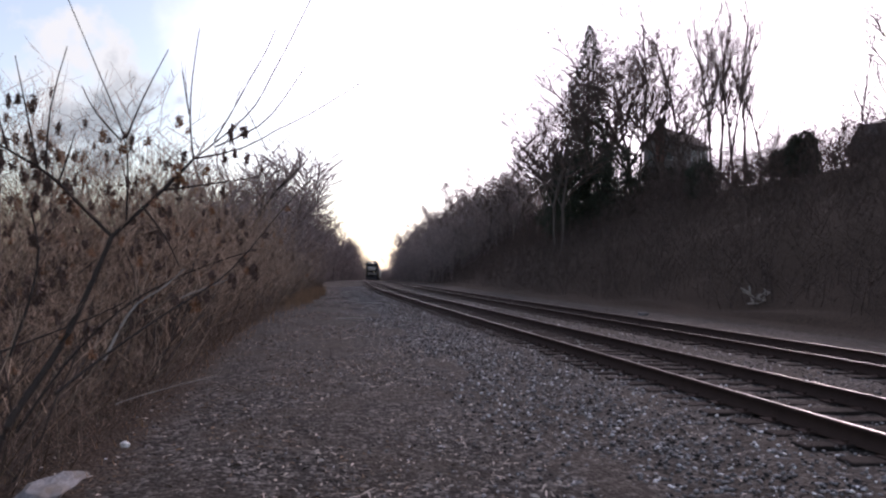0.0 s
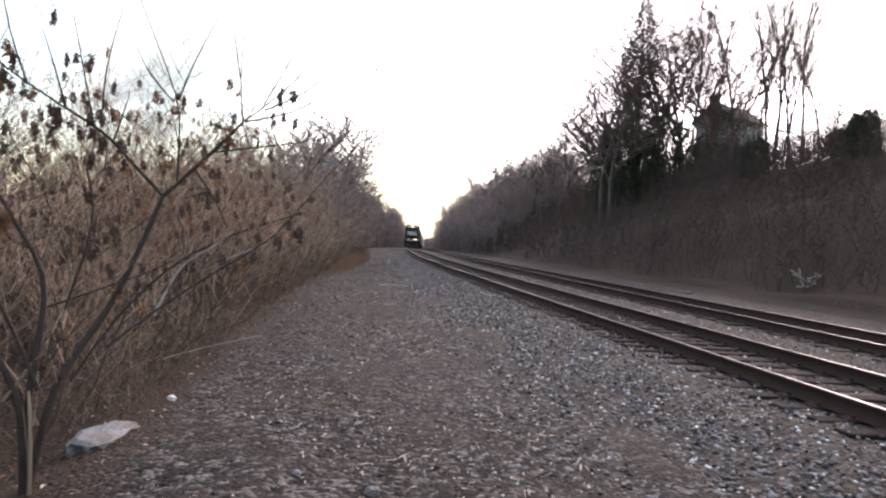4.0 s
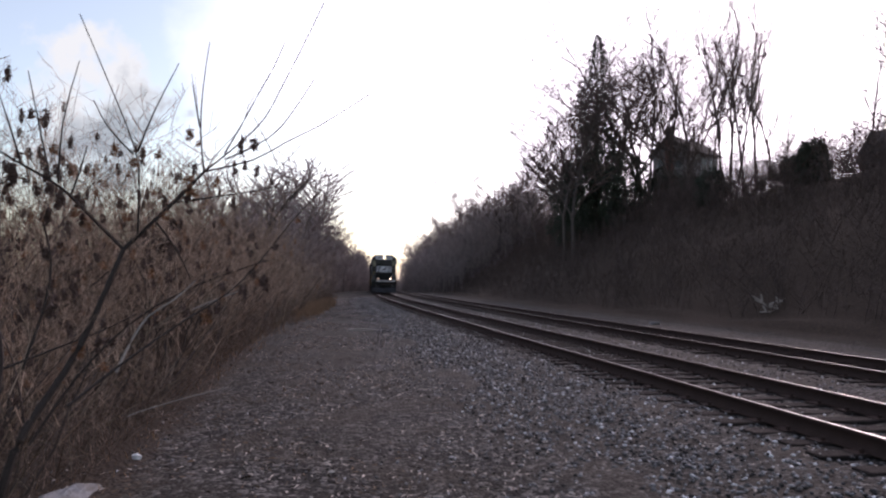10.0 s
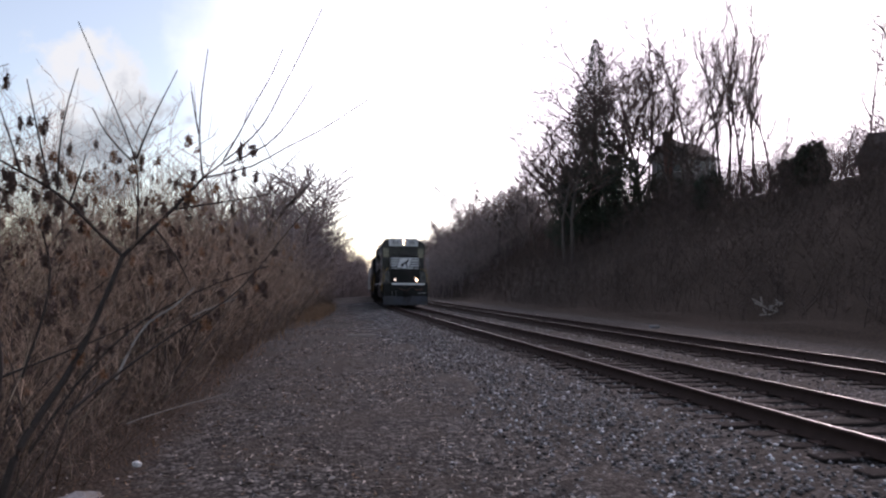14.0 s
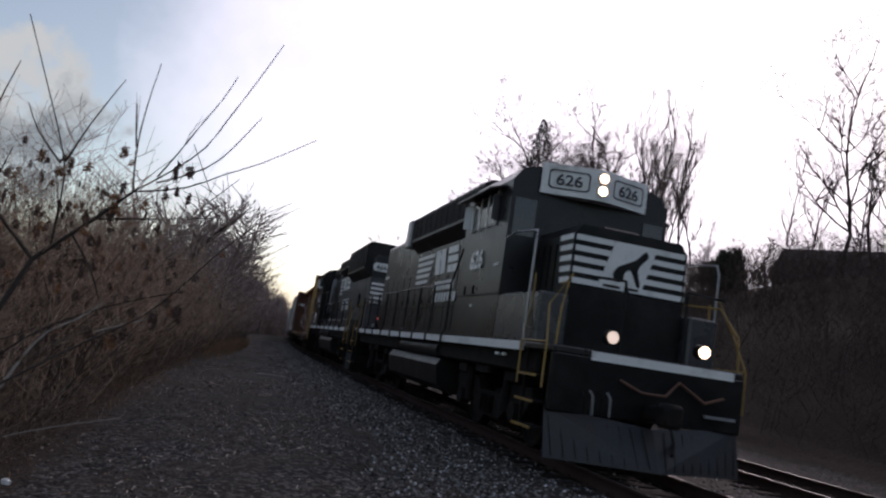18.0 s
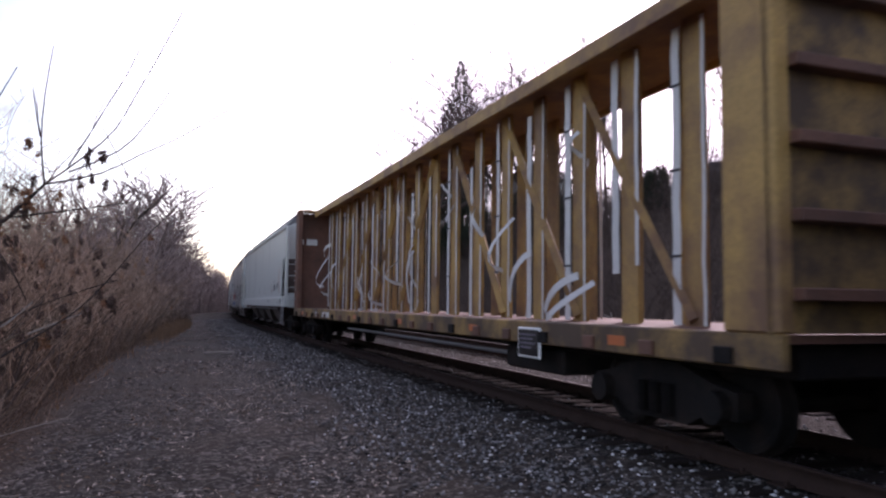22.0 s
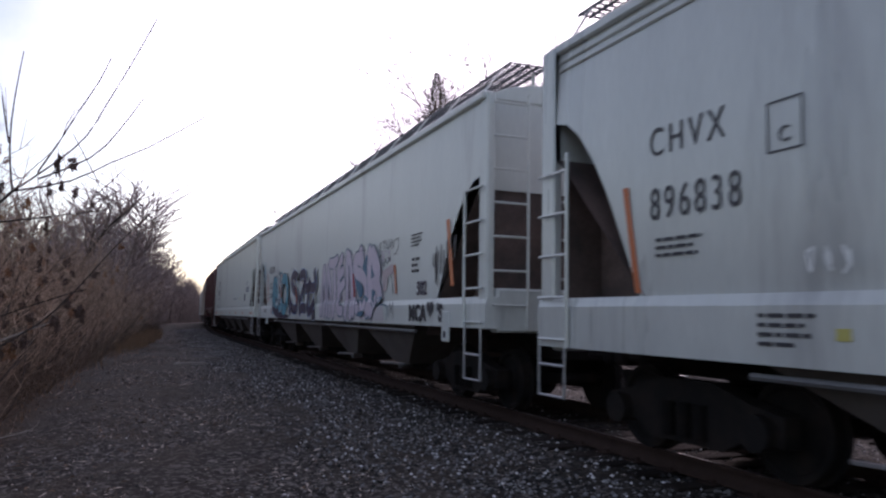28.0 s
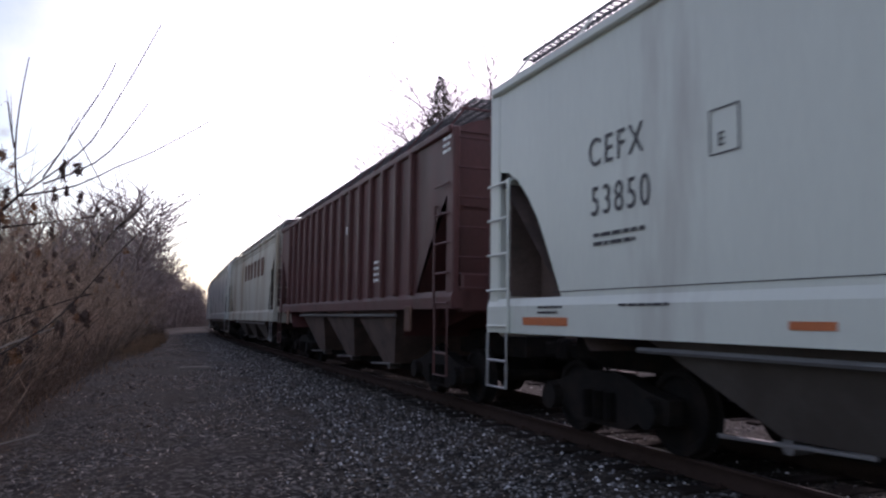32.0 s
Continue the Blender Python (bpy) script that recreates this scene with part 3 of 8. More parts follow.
def seed_head_mesh(seed, wide, drop, material):
    """A hanging bunch of winged keys: narrow drooping blades from one crooked stalk."""
    r = random.Random(seed)
    spine = [(0.015, 0, 0.09), (0, 0, 0.03)] + [(r.gauss(0, 0.010), r.gauss(0, 0.010), -drop * 0.13 * k) for k in range(6)]
    g = Geo().tube(spine, [0.003, 0.003] + [0.002] * 6, 4)
    for k in range(100):
        i = 4 + r.randrange(28)
        o = Vector(g.v[i])
        a, f = r.uniform(0, 2 * math.pi), r.uniform(0.1, 1.0)
        out = Vector((math.cos(a), math.sin(a), 0))
        tip = o + out * wide * f + Vector((0, 0, -drop * r.uniform(0.05, 0.36)))
        side = Vector((r.gauss(0, 1), r.gauss(0, 1), r.gauss(0, 0.6))).normalized() * r.uniform(0.008, 0.019)
        mid = o.lerp(tip, 0.6) + out * wide * 0.2
        n = len(g.v)
        g.v += [tuple(mid + side), tuple(tip), tuple(mid - side)]
        g.f.append((i, n, n + 1, n + 2))
    me = bpy.data.meshes.new("seed_head")
    me.from_pydata(g.v, [], g.f)
    me.materials.append(material)
    return me


SEED_HEADS = [seed_head_mesh(60 + k, 0.050 + 0.012 * (k % 3), 0.085 + 0.035 * (k % 4), M_DRYLEAF if k in (2, 4) else M_POD) for k in range(8)]


def hang_head(parent, loc, r, size=1.0):
    o = new("seed_head", r.choice(SEED_HEADS))
    o.parent = parent
    q = size * r.uniform(0.75, 1.3)
    o.matrix_basis = Matrix.Translation(loc) @ Matrix.Rotation(r.uniform(0, 6.3), 4, "Z") @ Matrix.Rotation(r.gauss(0, 0.15), 4, "X") @ Matrix.Diagonal((q, q, q * r.uniform(0.9, 1.3), 1))
    return tagged(o, "drooping dry brown seed head")


# left thicket: single shrubs along the gravel edge, some hung with seed clusters
SHRUB = []
for k in range(7):
    a, b = grow(100 + k, 4.5, "shrub", 0.9)
    ends = [q[1] for q in b if q[1].z > 1.5 and q[3] < 0.0045]
    stalks = []
    for j in range(0, len(a), 6):
        o = Geo().tube([a[j][0]] + [q[1] for q in a[j:j + 6]], [a[j][2]] + [q[3] for q in a[j:j + 6]], 5).obj("stem", M_TWIG if j % 12 else M_BARK)
        stalks.append(o.data)
        bpy.data.objects.remove(o)
    SHRUB.append((stalks, stick_mesh("twigs", b, M_TWIG, 1.0), ends, [q for q in ends if q.z > 2.3]))
n = 0
for y in np.arange(3.2, 46, 0.72):
    for row in range(3):
        if row == 2 and n % 2:
            n += 1
            continue
        u = -8.2 - row * 1.5 - rv.uniform(0, 1.1) - 0.35 * math.sin(y * 0.83) + (0.05 * max(y - 12, 0) if row == 0 else 0.03 * max(y - 12, 0))
        if y < 6.8 and row < 2:
            u -= 1.9 - 1.2 * row
        x, yy, z = at(u, y + rv.uniform(-0.3, 0.3))
        stems_, twigs_, ends, tops = SHRUB[n % 7]
        hung = rv.randint(13, 20) if y < 16 else rv.randint(5, 8) if y < 22 else rv.randint(1, 3) if y < 32 else 0
        ob = empty("shrub", "bare brown shrub hung with dry seed clusters in the thicket" if hung else "bare brown shrub in the trackside thicket", "shrub", "shrubs of the trackside thicket")
        for me in stems_:
            o = new("stem", me)
            o.parent = ob
        o = new("twig_spray", twigs_)
        o.parent = ob
        o["kind"] = "stuff"
        for _ in range(hung):
            hang_head(ob, rv.choice(tops if row else ends), rv)
        s = rv.uniform(0.72, 1.05) * (0.80 + 0.20 * row) * min(1.0, 0.48 + 0.042 * y)
        ob.matrix_basis = Matrix.Translation((x, yy, z)) @ Matrix.Rotation(rv.gauss(0, 0.9), 4, "Z") @ Matrix.Diagonal((s, s, s * rv.uniform(0.9, 1.15), 1))
        n += 1


def stems(name, count, place, hmin, hmax, material, seed, label, cat, thick=0.012, kids=5, lean=0.18, wander=0.16, low=1.0, crook=False):
    """Brush that nobody could count: thin wavering stems with side twigs."""
    r = np.random.default_rng(seed)
    base = place(r, count)
    H = hmin + (hmax - hmin) * r.uniform(0, 1, count) ** low
    if crook:
        H = H * np.clip(0.42 + 0.045 * base[:, 1], 0.5, 1.0)
    P0s, P1s, A, B = [], [], [], []
    p = base.copy()
    d = np.stack([r.normal(0, lean, count), r.normal(0, lean, count), np.ones(count)], 1)
    for s in range(4):
        d = d + np.stack([r.normal(0, wander, count), r.normal(0, wander, count), np.zeros(count)], 1)
        dn = d / np.linalg.norm(d, axis=1, keepdims=True)
        q = p + dn * (H / 4)[:, None]
        P0s.append(p), P1s.append(q), A.append(np.full(count, thick * (1 - s * 0.2))), B.append(np.full(count, thick * (1 - (s + 1) * 0.2)))
        for k in range(kids if s else 2):
            f = r.uniform(0, 1, count)[:, None]
            o = p + (q - p) * f
            a = r.uniform(0, 2 * np.pi, count)
            td = np.stack([np.cos(a), np.sin(a), r.uniform(0.2, 1.1, count)], 1)
            tl = (H * (r.uniform(0.04, 0.12, count) if crook else r.uniform(0.08, 0.24, count)))[:, None]
            m = o + td * tl
            P0s.append(o), P1s.append(m), A.append(np.full(count, thick * 0.5)), B.append(np.full(count, thick * 0.36))
            if crook:
                P0s.append(m), P1s.append(m + (td + r.normal(0, 0.45, (count, 3)) + (0, 0, 0.2)) * tl * 0.9), A.append(np.full(count, thick * 0.36)), B.append(np.full(count, thick * 0.18))
        p = q
    me = sticks(name, np.concatenate(P0s), np.concatenate(P1s), np.concatenate(A), np.concatenate(B), material)
    return tagged(new(name, me), label, cat, kind="stuff")


def place_left(r, n):
    y = r.uniform(3, 70, n) ** 1.0
    u = -9.3 - r.gamma(1.6, 2.6, n) + 0.03 * np.maximum(y - 12, 0)
    return np.stack([track_x(y) + u, y, ground_z(u, y) - 0.05], 1)


def place_left_low(r, n):
    y = r.uniform(6.4, 70, n)
    u = -7.6 - r.gamma(1.2, 0.8, n) + 0.045 * np.maximum(y - 12, 0)
    return np.stack([track_x(y) + u, y, ground_z(u, y) - 0.05], 1)


def place_left_far(r, n):
    y = r.uniform(45, 330, n)
    u = -6.6 - r.gamma(1.4, 3.5, n)
    return np.stack([track_x(y) + u, y, ground_z(u, y) - 0.05], 1)


def place_right(r, n):
    y = 8 + 150 * r.uniform(0, 1, n) ** 1.3
    u = 11.4 + r.uniform(0, 1, n) ** 0.9 * 19
    return np.stack([track_x(y) + u, y, ground_z(u, y) - 0.05], 1)


def place_crest(r, n):
    y = r.uniform(12, 150, n)
    u = 21 + r.uniform(0, 14, n)
    return np.stack([track_x(y) + u, y, ground_z(u, y) - 0.05], 1)


def place_right_far(r, n):
    y = r.uniform(110, 340, n)
    u = np.maximum(11.5 - 0.03 * np.maximum(y - 110, 0), 7.2) + r.uniform(0, 22, n)
    return np.stack([track_x(y) + u, y, ground_z(u, y) - 0.05], 1)


def place_end(r, n):
    y = r.uniform(400, 470, n)
    u = r.uniform(-70, 80, n)
    return np.stack([track_x(y) + u, y, ground_z(np.clip(u, -3, 3), y) - 0.3], 1)


stems("end_woods", 1300, place_end, 4.0, 7.5, M_HAZEWOOD, 27, "far bare woods closing the view along the line", "woods", 0.2, 5)
stems("thicket", 2600, place_left, 2.6, 5.9, M_TANGLE, 21, "dense bare brown thicket beside the gravel", "thicket", 0.009, 4, 0.24, 0.24, 1.1, True)
stems("pale_canes", 200, place_left_low, 1.0, 2.6, M_CANE, 31, "pale dead canes standing in the thicket's edge", "canes", 0.006, 3, 0.35, 0.3)
stems("undergrowth", 2200, place_left_low, 0.3, 1.3, M_TANGLE, 22, "low dead stems and weeds at the thicket's foot", "undergrowth", 0.0055, 3, 0.5, 0.4)
stems("left_woods", 2000, place_left_far, 5.0, 10.5, M_HAZEWOOD, 23, "far bare woodland edge", "woods", 0.07, 7, 0.09)
stems("hillside_brush", 6000, place_right, 1.2, 2.8, M_BRUSH, 24, "dark bare brush covering the cutting slope", "brush", 0.018, 4, 0.3)
stems("crest_brush", 1800, place_crest, 2.4, 4.6, M_BRUSH, 26, "taller bare brush along the top of the bank", "brush", 0.022, 7, 0.22)
stems("right_woods", 2000, place_right_far, 6.0, 13.0, M_HAZEWOOD, 25, "far bare woodland on the cutting slope", "woods", 0.08, 7)

# woodland trees along both sides
for k in range(46):
    y = 38 + k * 5.2 + rv.uniform(-2, 2)
    u = -8.5 - rv.uniform(0, 7) + min(0.04 * max(y - 40, 0), 2.0)
    tree("tree", 200 + k % 5, rv.uniform(7.0, 9.0) + 0.024 * y, at(u, y), rv.uniform(0, 6.3), "bare tree of the woodland edge", "woodland trees", M_HAZEWOOD, 2.6)
for k in range(18):
    y = 19 + k * 3.6 + rv.uniform(-1.5, 1.5)
    tree("tree", 220 + k % 3, rv.uniform(4.6, 6.0), at(-11.5 - rv.uniform(0, 6), y), rv.uniform(0, 6.3), "slender bare tree in the thicket", "thicket trees", M_HAZEWOOD)
for k in range(50):
    y = 84 + k * 4.9 + rv.uniform(-2, 2)
    u = 13 - min(0.02 * max(y - 100, 0), 4.0) + rv.uniform(0, 17)
    tree("tree", 210 + k % 5, rv.uniform(8.5, 12.0) + 0.03 * y, at(u, y), rv.uniform(0, 6.3), "bare tree on the cutting slope", "slope trees", M_HAZEWOOD, 2.6)
for k in range(10):
    tree("tree", 210 + k % 5, rv.uniform(8, 12), (track_x(360) - 30 + k * 8 + rv.uniform(-3, 3), 380 + rv.uniform(-30, 30), float(ground_z(0, 380)) - 0.3), rv.uniform(0, 6), "far bare tree closing the cutting", "far trees", M_HAZEWOOD, 4.0)


def at_az(az, dist):
    x, y = dist * math.sin(radians(az)), dist * math.cos(radians(az))
    return x, y, float(ground_z(u_of(x, y), y))


def to_el(loc, el):
    return math.hypot(loc[0], loc[1]) * math.tan(radians(el)) + EYE[2] - loc[2]


# tall trees on the crest
for az, d, el, kind, seed in ((19.2, 84, 14.2, "broad", 301), (23.6, 80, 17.0, "broad", 303), (25.9, 76, 20.2, "tall", 304), (27.1, 84, 18.6, "tall", 305), (28.8, 88, 18.2, "tall", 306),
                              (31.2, 72, 20.8, "tall", 307), (32.0, 74, 19.0, "tall", 308), (33.3, 70, 20.5, "tall", 304), (34.4, 76, 17.5, "tall", 306), (21.0, 90, 13.0, "broad", 303),
                              (40.6, 50, 17.8, "tall", 305), (43.9, 46, 23.2, "broad", 309), (46.0, 50, 21.0, "tree", 310), (49.5, 44, 24.0, "broad", 309), (53.5, 46, 22.0, "tree", 310), (58.0, 48, 21.0, "broad", 309), (18.3, 94, 12.4, "broad", 302), (19.8, 74, 16.0, "broad", 301), (24.8, 80, 19.0, "broad", 302), (28.6, 74, 19.8, "broad", 301), (28.0, 72, 13.5, "broad", 303), (29.4, 74, 12.8, "broad", 302), (14.8, 120, 8.6, "broad", 302), (12.0, 140, 8.2, "broad", 301), (20.4, 70, 16.5, "broad", 301), (25.4, 84, 19.5, "broad", 303), (16.2, 110, 10.4, "broad", 303), (27.6, 78, 17.0, "broad", 302), (24.9, 82, 18.2, "broad", 301), 
                              (30.0, 80, 16.5, "tall", 308), (31.6, 78, 21.5, "tall", 304), (32.6, 82, 19.5, "tall", 307), (35.4, 80, 13.0, "tall", 308), (42.2, 58, 19.0, "tall", 307), (45.0, 60, 20.0, "tall", 304), (47.6, 47, 22.5, "tree", 310)):
    p = at_az(az, d)
    tree(kind, seed, to_el(p, el * (1.05 if az < 36 else 1.0)), p, az * 0.37, "tall bare tree on top of the bank", "trees on top of the bank", M_BRUSH, 1.05 if kind == "broad" else 0.8)


def conifer(loc, height, label, width=0.20, cat="conifer", round_top=False):
    """Evergreen: a trunk and a crown of many short sprays, tapering or rounded."""
    ob = empty("conifer" if not round_top else "evergreen_shrub", label, cat)
    Geo().tube([(0, 0, -0.3), (0, 0, height * 0.9)], [height * 0.018, 0.02], 7).obj("trunk", M_BARK, ob)
    r = np.random.default_rng(int(height * 100))
    n = 3600 if round_top else 5200
    f = r.uniform(0.05, 1.0, n)
    a = r.uniform(0, 2 * np.pi, n)
    prof = np.sqrt(np.maximum(1 - (f * 1.02 - 0.15) ** 2, 0)) if round_top else 0.04 + (1.0 - f) ** 0.72
    lump = (0.72 if round_top else 0.76) + (0.28 if round_top else 0.24) * np.sin(a * 2.7 + f * 9) * np.cos(a * 1.3 - f * 6)
    rad = height * width * prof * lump * r.uniform(0.15, 1.0, n) ** 0.5
    P0 = np.stack([np.cos(a) * rad * 0.8, np.sin(a) * rad * 0.8, f * height * (1 if not round_top else lump ** 0.3)], 1)
    out = np.stack([np.cos(a), np.sin(a), r.normal(0.1 if round_top else -0.25, 0.5, n)], 1) + r.normal(0, 0.5, (n, 3))
    P1 = P0 + out * ((height * 0.035 + 0.12) * (np.ones(n) if round_top else 1.12 - f))[:, None]
    o = new("needles", sticks("needles", P0, P1, np.full(n, 0.035 if round_top else 0.045), np.full(n, 0.012), M_CONIFER))
    o.parent = ob
    ob.matrix_basis = Matrix.Translation(loc)
    return ob


p = at_az(22.0, 82)
conifer(p, to_el(p, 18.6), "dark pointed conifer standing above the bare trees", 0.25)
for az, d, el, w in ((22.6, 78, 10.8, 0.42), (20.8, 80, 9.4, 0.55), (24.2, 76, 10.0, 0.5), (37.0, 52, 10.3, 0.55), (35.6, 56, 8.8, 0.5), (30.3, 62, 8.6, 0.6), (26.7, 84, 8.7, 0.6), (28.7, 83, 8.3, 0.65)):
    p = at_az(az, d)
    conifer(p, max(to_el(p, el), 2.0), "dense dark evergreen on top of the bank", w, "evergreen", True)


# leaning young tree in the left foreground, with seed clusters and whip-like shoots
def whip(pts, r0, r1):
    q = []
    for i in range(len(pts) - 1):
        for j in range(4):
            t = j / 4
            q.append(Vector(pts[i]).lerp(Vector(pts[i + 1]), t))
    q.append(Vector(pts[-1]))
    out = []
    for i, p in enumerate(q):
        a, b = q[max(i - 2, 0)], q[min(i + 2, len(q) - 1)]
        out.append(p if i in (0, len(q) - 1) else (p * 2 + a + b) / 4)
    rr = [r0 + (r1 - r0) * i / (len(out) - 1) for i in range(len(out))]
    return out, rr


def sph(az, el, d):
    return (d * math.cos(radians(el)) * math.sin(radians(az)), d * math.cos(radians(el)) * math.cos(radians(az)), EYE[2] + d * math.sin(radians(el)))


def foreground_tree():
    ob = empty("young_tree", "leaning young bare tree with dry brown seed clusters", "tree")
    D = 5.3
    bx, by = -1.93, 5.02
    base = (bx, by, float(ground_z(u_of(bx, by), by)) - 0.06)

    lines = []

    def run(pts, r0, r1, name, material=M_DARKBARK, sides=6, label="", d0=D, away=0.0):
        q = [p if len(p) == 3 else sph(*p, d0 + away * i) for i, p in enumerate(pts)]
        p, rr = whip(q, r0, r1)
        lines.append((name, p))
        Geo().tube(p, rr, sides).obj(name, material, ob, label, smooth=True)

    fork, head = (-13.2, 1.9), (-7.9, 7.8)
    run([base, (-19.9, -13.0), (-19.0, -10.4), (-16.5, -6.6), (-15.0, -3.2), fork], 0.030, 0.016, "trunk", sides=8)
    run([fork, (-12.3, 2.9), (-9.9, 5.4), head], 0.016, 0.010, "trunk_top")
    # stems from the same foot
    run([base, (-21.4, -12.8), (-22.9, -9.8), (-26.0, -4.0), (-28.0, 3.0)], 0.030, 0.010, "stem")
    run([(bx - 0.02, by + 0.02, base[2]), (-21.1, -11.6), (-20.5, -7.5), (-20.4, -4.0), (-22.2, -1.0), (-23.6, 1.5), (-26, 5)], 0.026, 0.008, "stem")
    run([(-20.5, -11.9), (-21.8, -8.8), (-23.2, -5.6), (-26, -1.0)], 0.016, 0.007, "stem")
    run([(bx + 0.05, by - 0.05, base[2]), (-20.8, -15.0), (-21.1, -11.9)], 0.014, 0.010, "pale_stem", M_CANE, label="pale broken stem at the tree's foot")
    run([(-20.3, -6.3), (-17.6, -5.2), (-14.1, -3.8), (-12.0, -2.6)], 0.009, 0.003, "side_branch")
    # bough to the thicket side
    run([fork, (-15.2, 3.9), (-16.7, 5.5), (-18.0, 6.5), (-20.2, 7.6), (-22.2, 8.8), (-25, 10.5)], 0.013, 0.005, "bough")
    shoots = [(head, (-5.4, 10.0), (-3.5, 12.0), (-2.5, 14.3), (-1.2, 16.8), (0.6, 20.6)), ((-6.5, 9.2), (-5.3, 11.4), (-4.2, 13.7), (-3.0, 15.8), (-2.3, 17.6)),
              (head, (-4.2, 8.8), (-2.0, 10.4), (0.3, 11.5), (4.4, 14.3)), ((-6.4, 8.8), (-3.1, 10.5), (-1.6, 12.5), (0.0, 15.1)), (head, (-8.3, 10.6), (-8.2, 13.8), (-7.8, 17.1)),
              ((-8.3, 11.0), (-8.6, 12.4), (-8.9, 14.0)), ((-12.3, 2.9), (-12.3, 6.6), (-12.5, 8.9), (-14.2, 12.7), (-16.6, 17.8)), ((-12.5, 8.9), (-11.6, 11.7), (-9.9, 15.4))]
    shoots += [((-12.8, 8.7), (-14.6, 10.4), (-15.5, 12.2)), ((-17.5, 6.3), (-17.5, 10.4), (-16.5, 14.7)), ((-18.0, 6.5), (-18.7, 9.6), (-19.6, 13.6)), ((-19.8, 7.5), (-20.6, 10.1), (-21.4, 12.3)),
               ((-22.2, 8.8), (-23.4, 12), (-24, 15)), ((-11.3, 4.2), (-9.5, 1.9), (-8.6, -0.2)), ((-9.9, 5.4), (-7.4, 5.9), (-5.0, 6.4), (-2.2, 7.0)), ((-16.7, 5.5), (-16.2, 7.2), (-15.8, 9.0))]
    for s in shoots:
        run(s, 0.0070, 0.0030, "shoot", sides=6, away=0.05)
    # low bough sweeping out over the gravel, with a pale broken fork
    run([(-16.4, -9.0), (-13.2, -6.3), (-8.6, -2.9), (-5.8, -1.2), (-3.6, 1.3), (-1.4, 4.5), (1.9, 8.1)], 0.010, 0.0022, "low_bough", away=0.1)
    run([(-13.4, -6.8), (-12.4, -4.4), (-11.4, -2.7), (-9.7, -1.8), (-8.2, -0.2)], 0.010, 0.005, "pale_branch", M_PALEBARK, label="pale bare side branch", d0=D + 0.3)
    run([(-8.4, -2.4), (-7.6, -2.0), (-5.2, -1.0)], 0.007, 0.004, "pale_branch", M_PALEBARK, d0=D + 0.5)
    run([(-12.6, -9.9), (-11.9, -9.6), (-7.8, -8.5), (-5.6, -8.1), (-5.4, -7.5)], 0.0045, 0.0025, "fallen_branch", M_PALEBARK, label="bleached fallen branch at the tree's foot", d0=6.6)
    # more stems of the same clump, arching through the thicket
    run([(-22.6, -12.5), (-20.6, -9.6), (-19.2, -6.4), (-18.7, -3.6)], 0.010, 0.004, "stem", M_TWIG)
    run([(-19.2, -6.4), (-18.0, -2.4), (-17.6, 0.9), (-18.3, 3.4)], 0.011, 0.005, "stem")
    run([(-18.6, -11.4), (-16.0, -7.0), (-12.6, -3.2), (-9.4, -1.2), (-6.4, 0.2), (-3.0, 1.4)], 0.010, 0.004, "stem", d0=6.0)
    run([(-15.6, -9.8), (-12.6, -5.2), (-10.9, -1.4), (-9.8, 2.6)], 0.009, 0.004, "stem", M_TWIG, d0=6.3)
    run([(-23.4, -8.0), (-21.4, -4.6), (-19.6, -2.0), (-16.0, 0.4)], 0.008, 0.003, "stem", M_TWIG, d0=5.9)
    run([(-13.2, -5.6), (-10.6, -3.2), (-6.9, -1.4), (-2.6, 0.6)], 0.007, 0.003, "stem", M_CANE, d0=6.8)
    # fine twigs growing from boughs and shoots
    r = random.Random(4)
    lst = []
    for name, p in lines:
        if name in ("fallen_branch", "pale_stem"):
            continue
        tall = name in ("shoot", "trunk")
        for _ in range(1 if tall else 5):
            i = r.randint(1, max(1, int((len(p) - 2) * (0.35 if name == "shoot" else 1.0))))
            o = p[i].lerp(p[min(i + 1, len(p) - 1)], r.random())
            d = ((p[min(i + 1, len(p) - 1)] - p[i - 1]).normalized() * 0.6 + Vector((r.gauss(0, 0.5), r.gauss(0, 0.5), r.uniform(0.1, 0.8)))).normalized()
            q = o + d * r.uniform(0.08, 0.22)
            lst.append((o, q, 0.0032, 0.0018))
            for _ in range(2):
                e = (d + Vector((r.gauss(0, 0.5), r.gauss(0, 0.5), r.gauss(0.2, 0.4)))).normalized()
                lst.append((o.lerp(q, r.uniform(0.4, 0.9)), q + e * r.uniform(0.05, 0.16), 0.0022, 0.0012))
    o = new("twig_spray", stick_mesh("twig_spray", lst, M_TWIG))
    o.parent = ob
    o["kind"] = "stuff"
    # seed clusters hang from the boughs and the feet of the shoots
    for name, p in lines:
        count = {"bough": 16, "trunk_top": 5, "stem": 5, "low_bough": 6, "side_branch": 3, "shoot": 1}.get(name, 0)
        for _ in range(count):
            i = r.randint(len(p) // 3, len(p) - 2) if name != "shoot" else r.randint(0, max(1, len(p) // 4))
            hang_head(ob, p[i].lerp(p[i + 1], r.random()) + Vector((r.gauss(0, 0.03), r.gauss(0, 0.03), -0.05)), r, 0.5)
    return ob


foreground_tree()


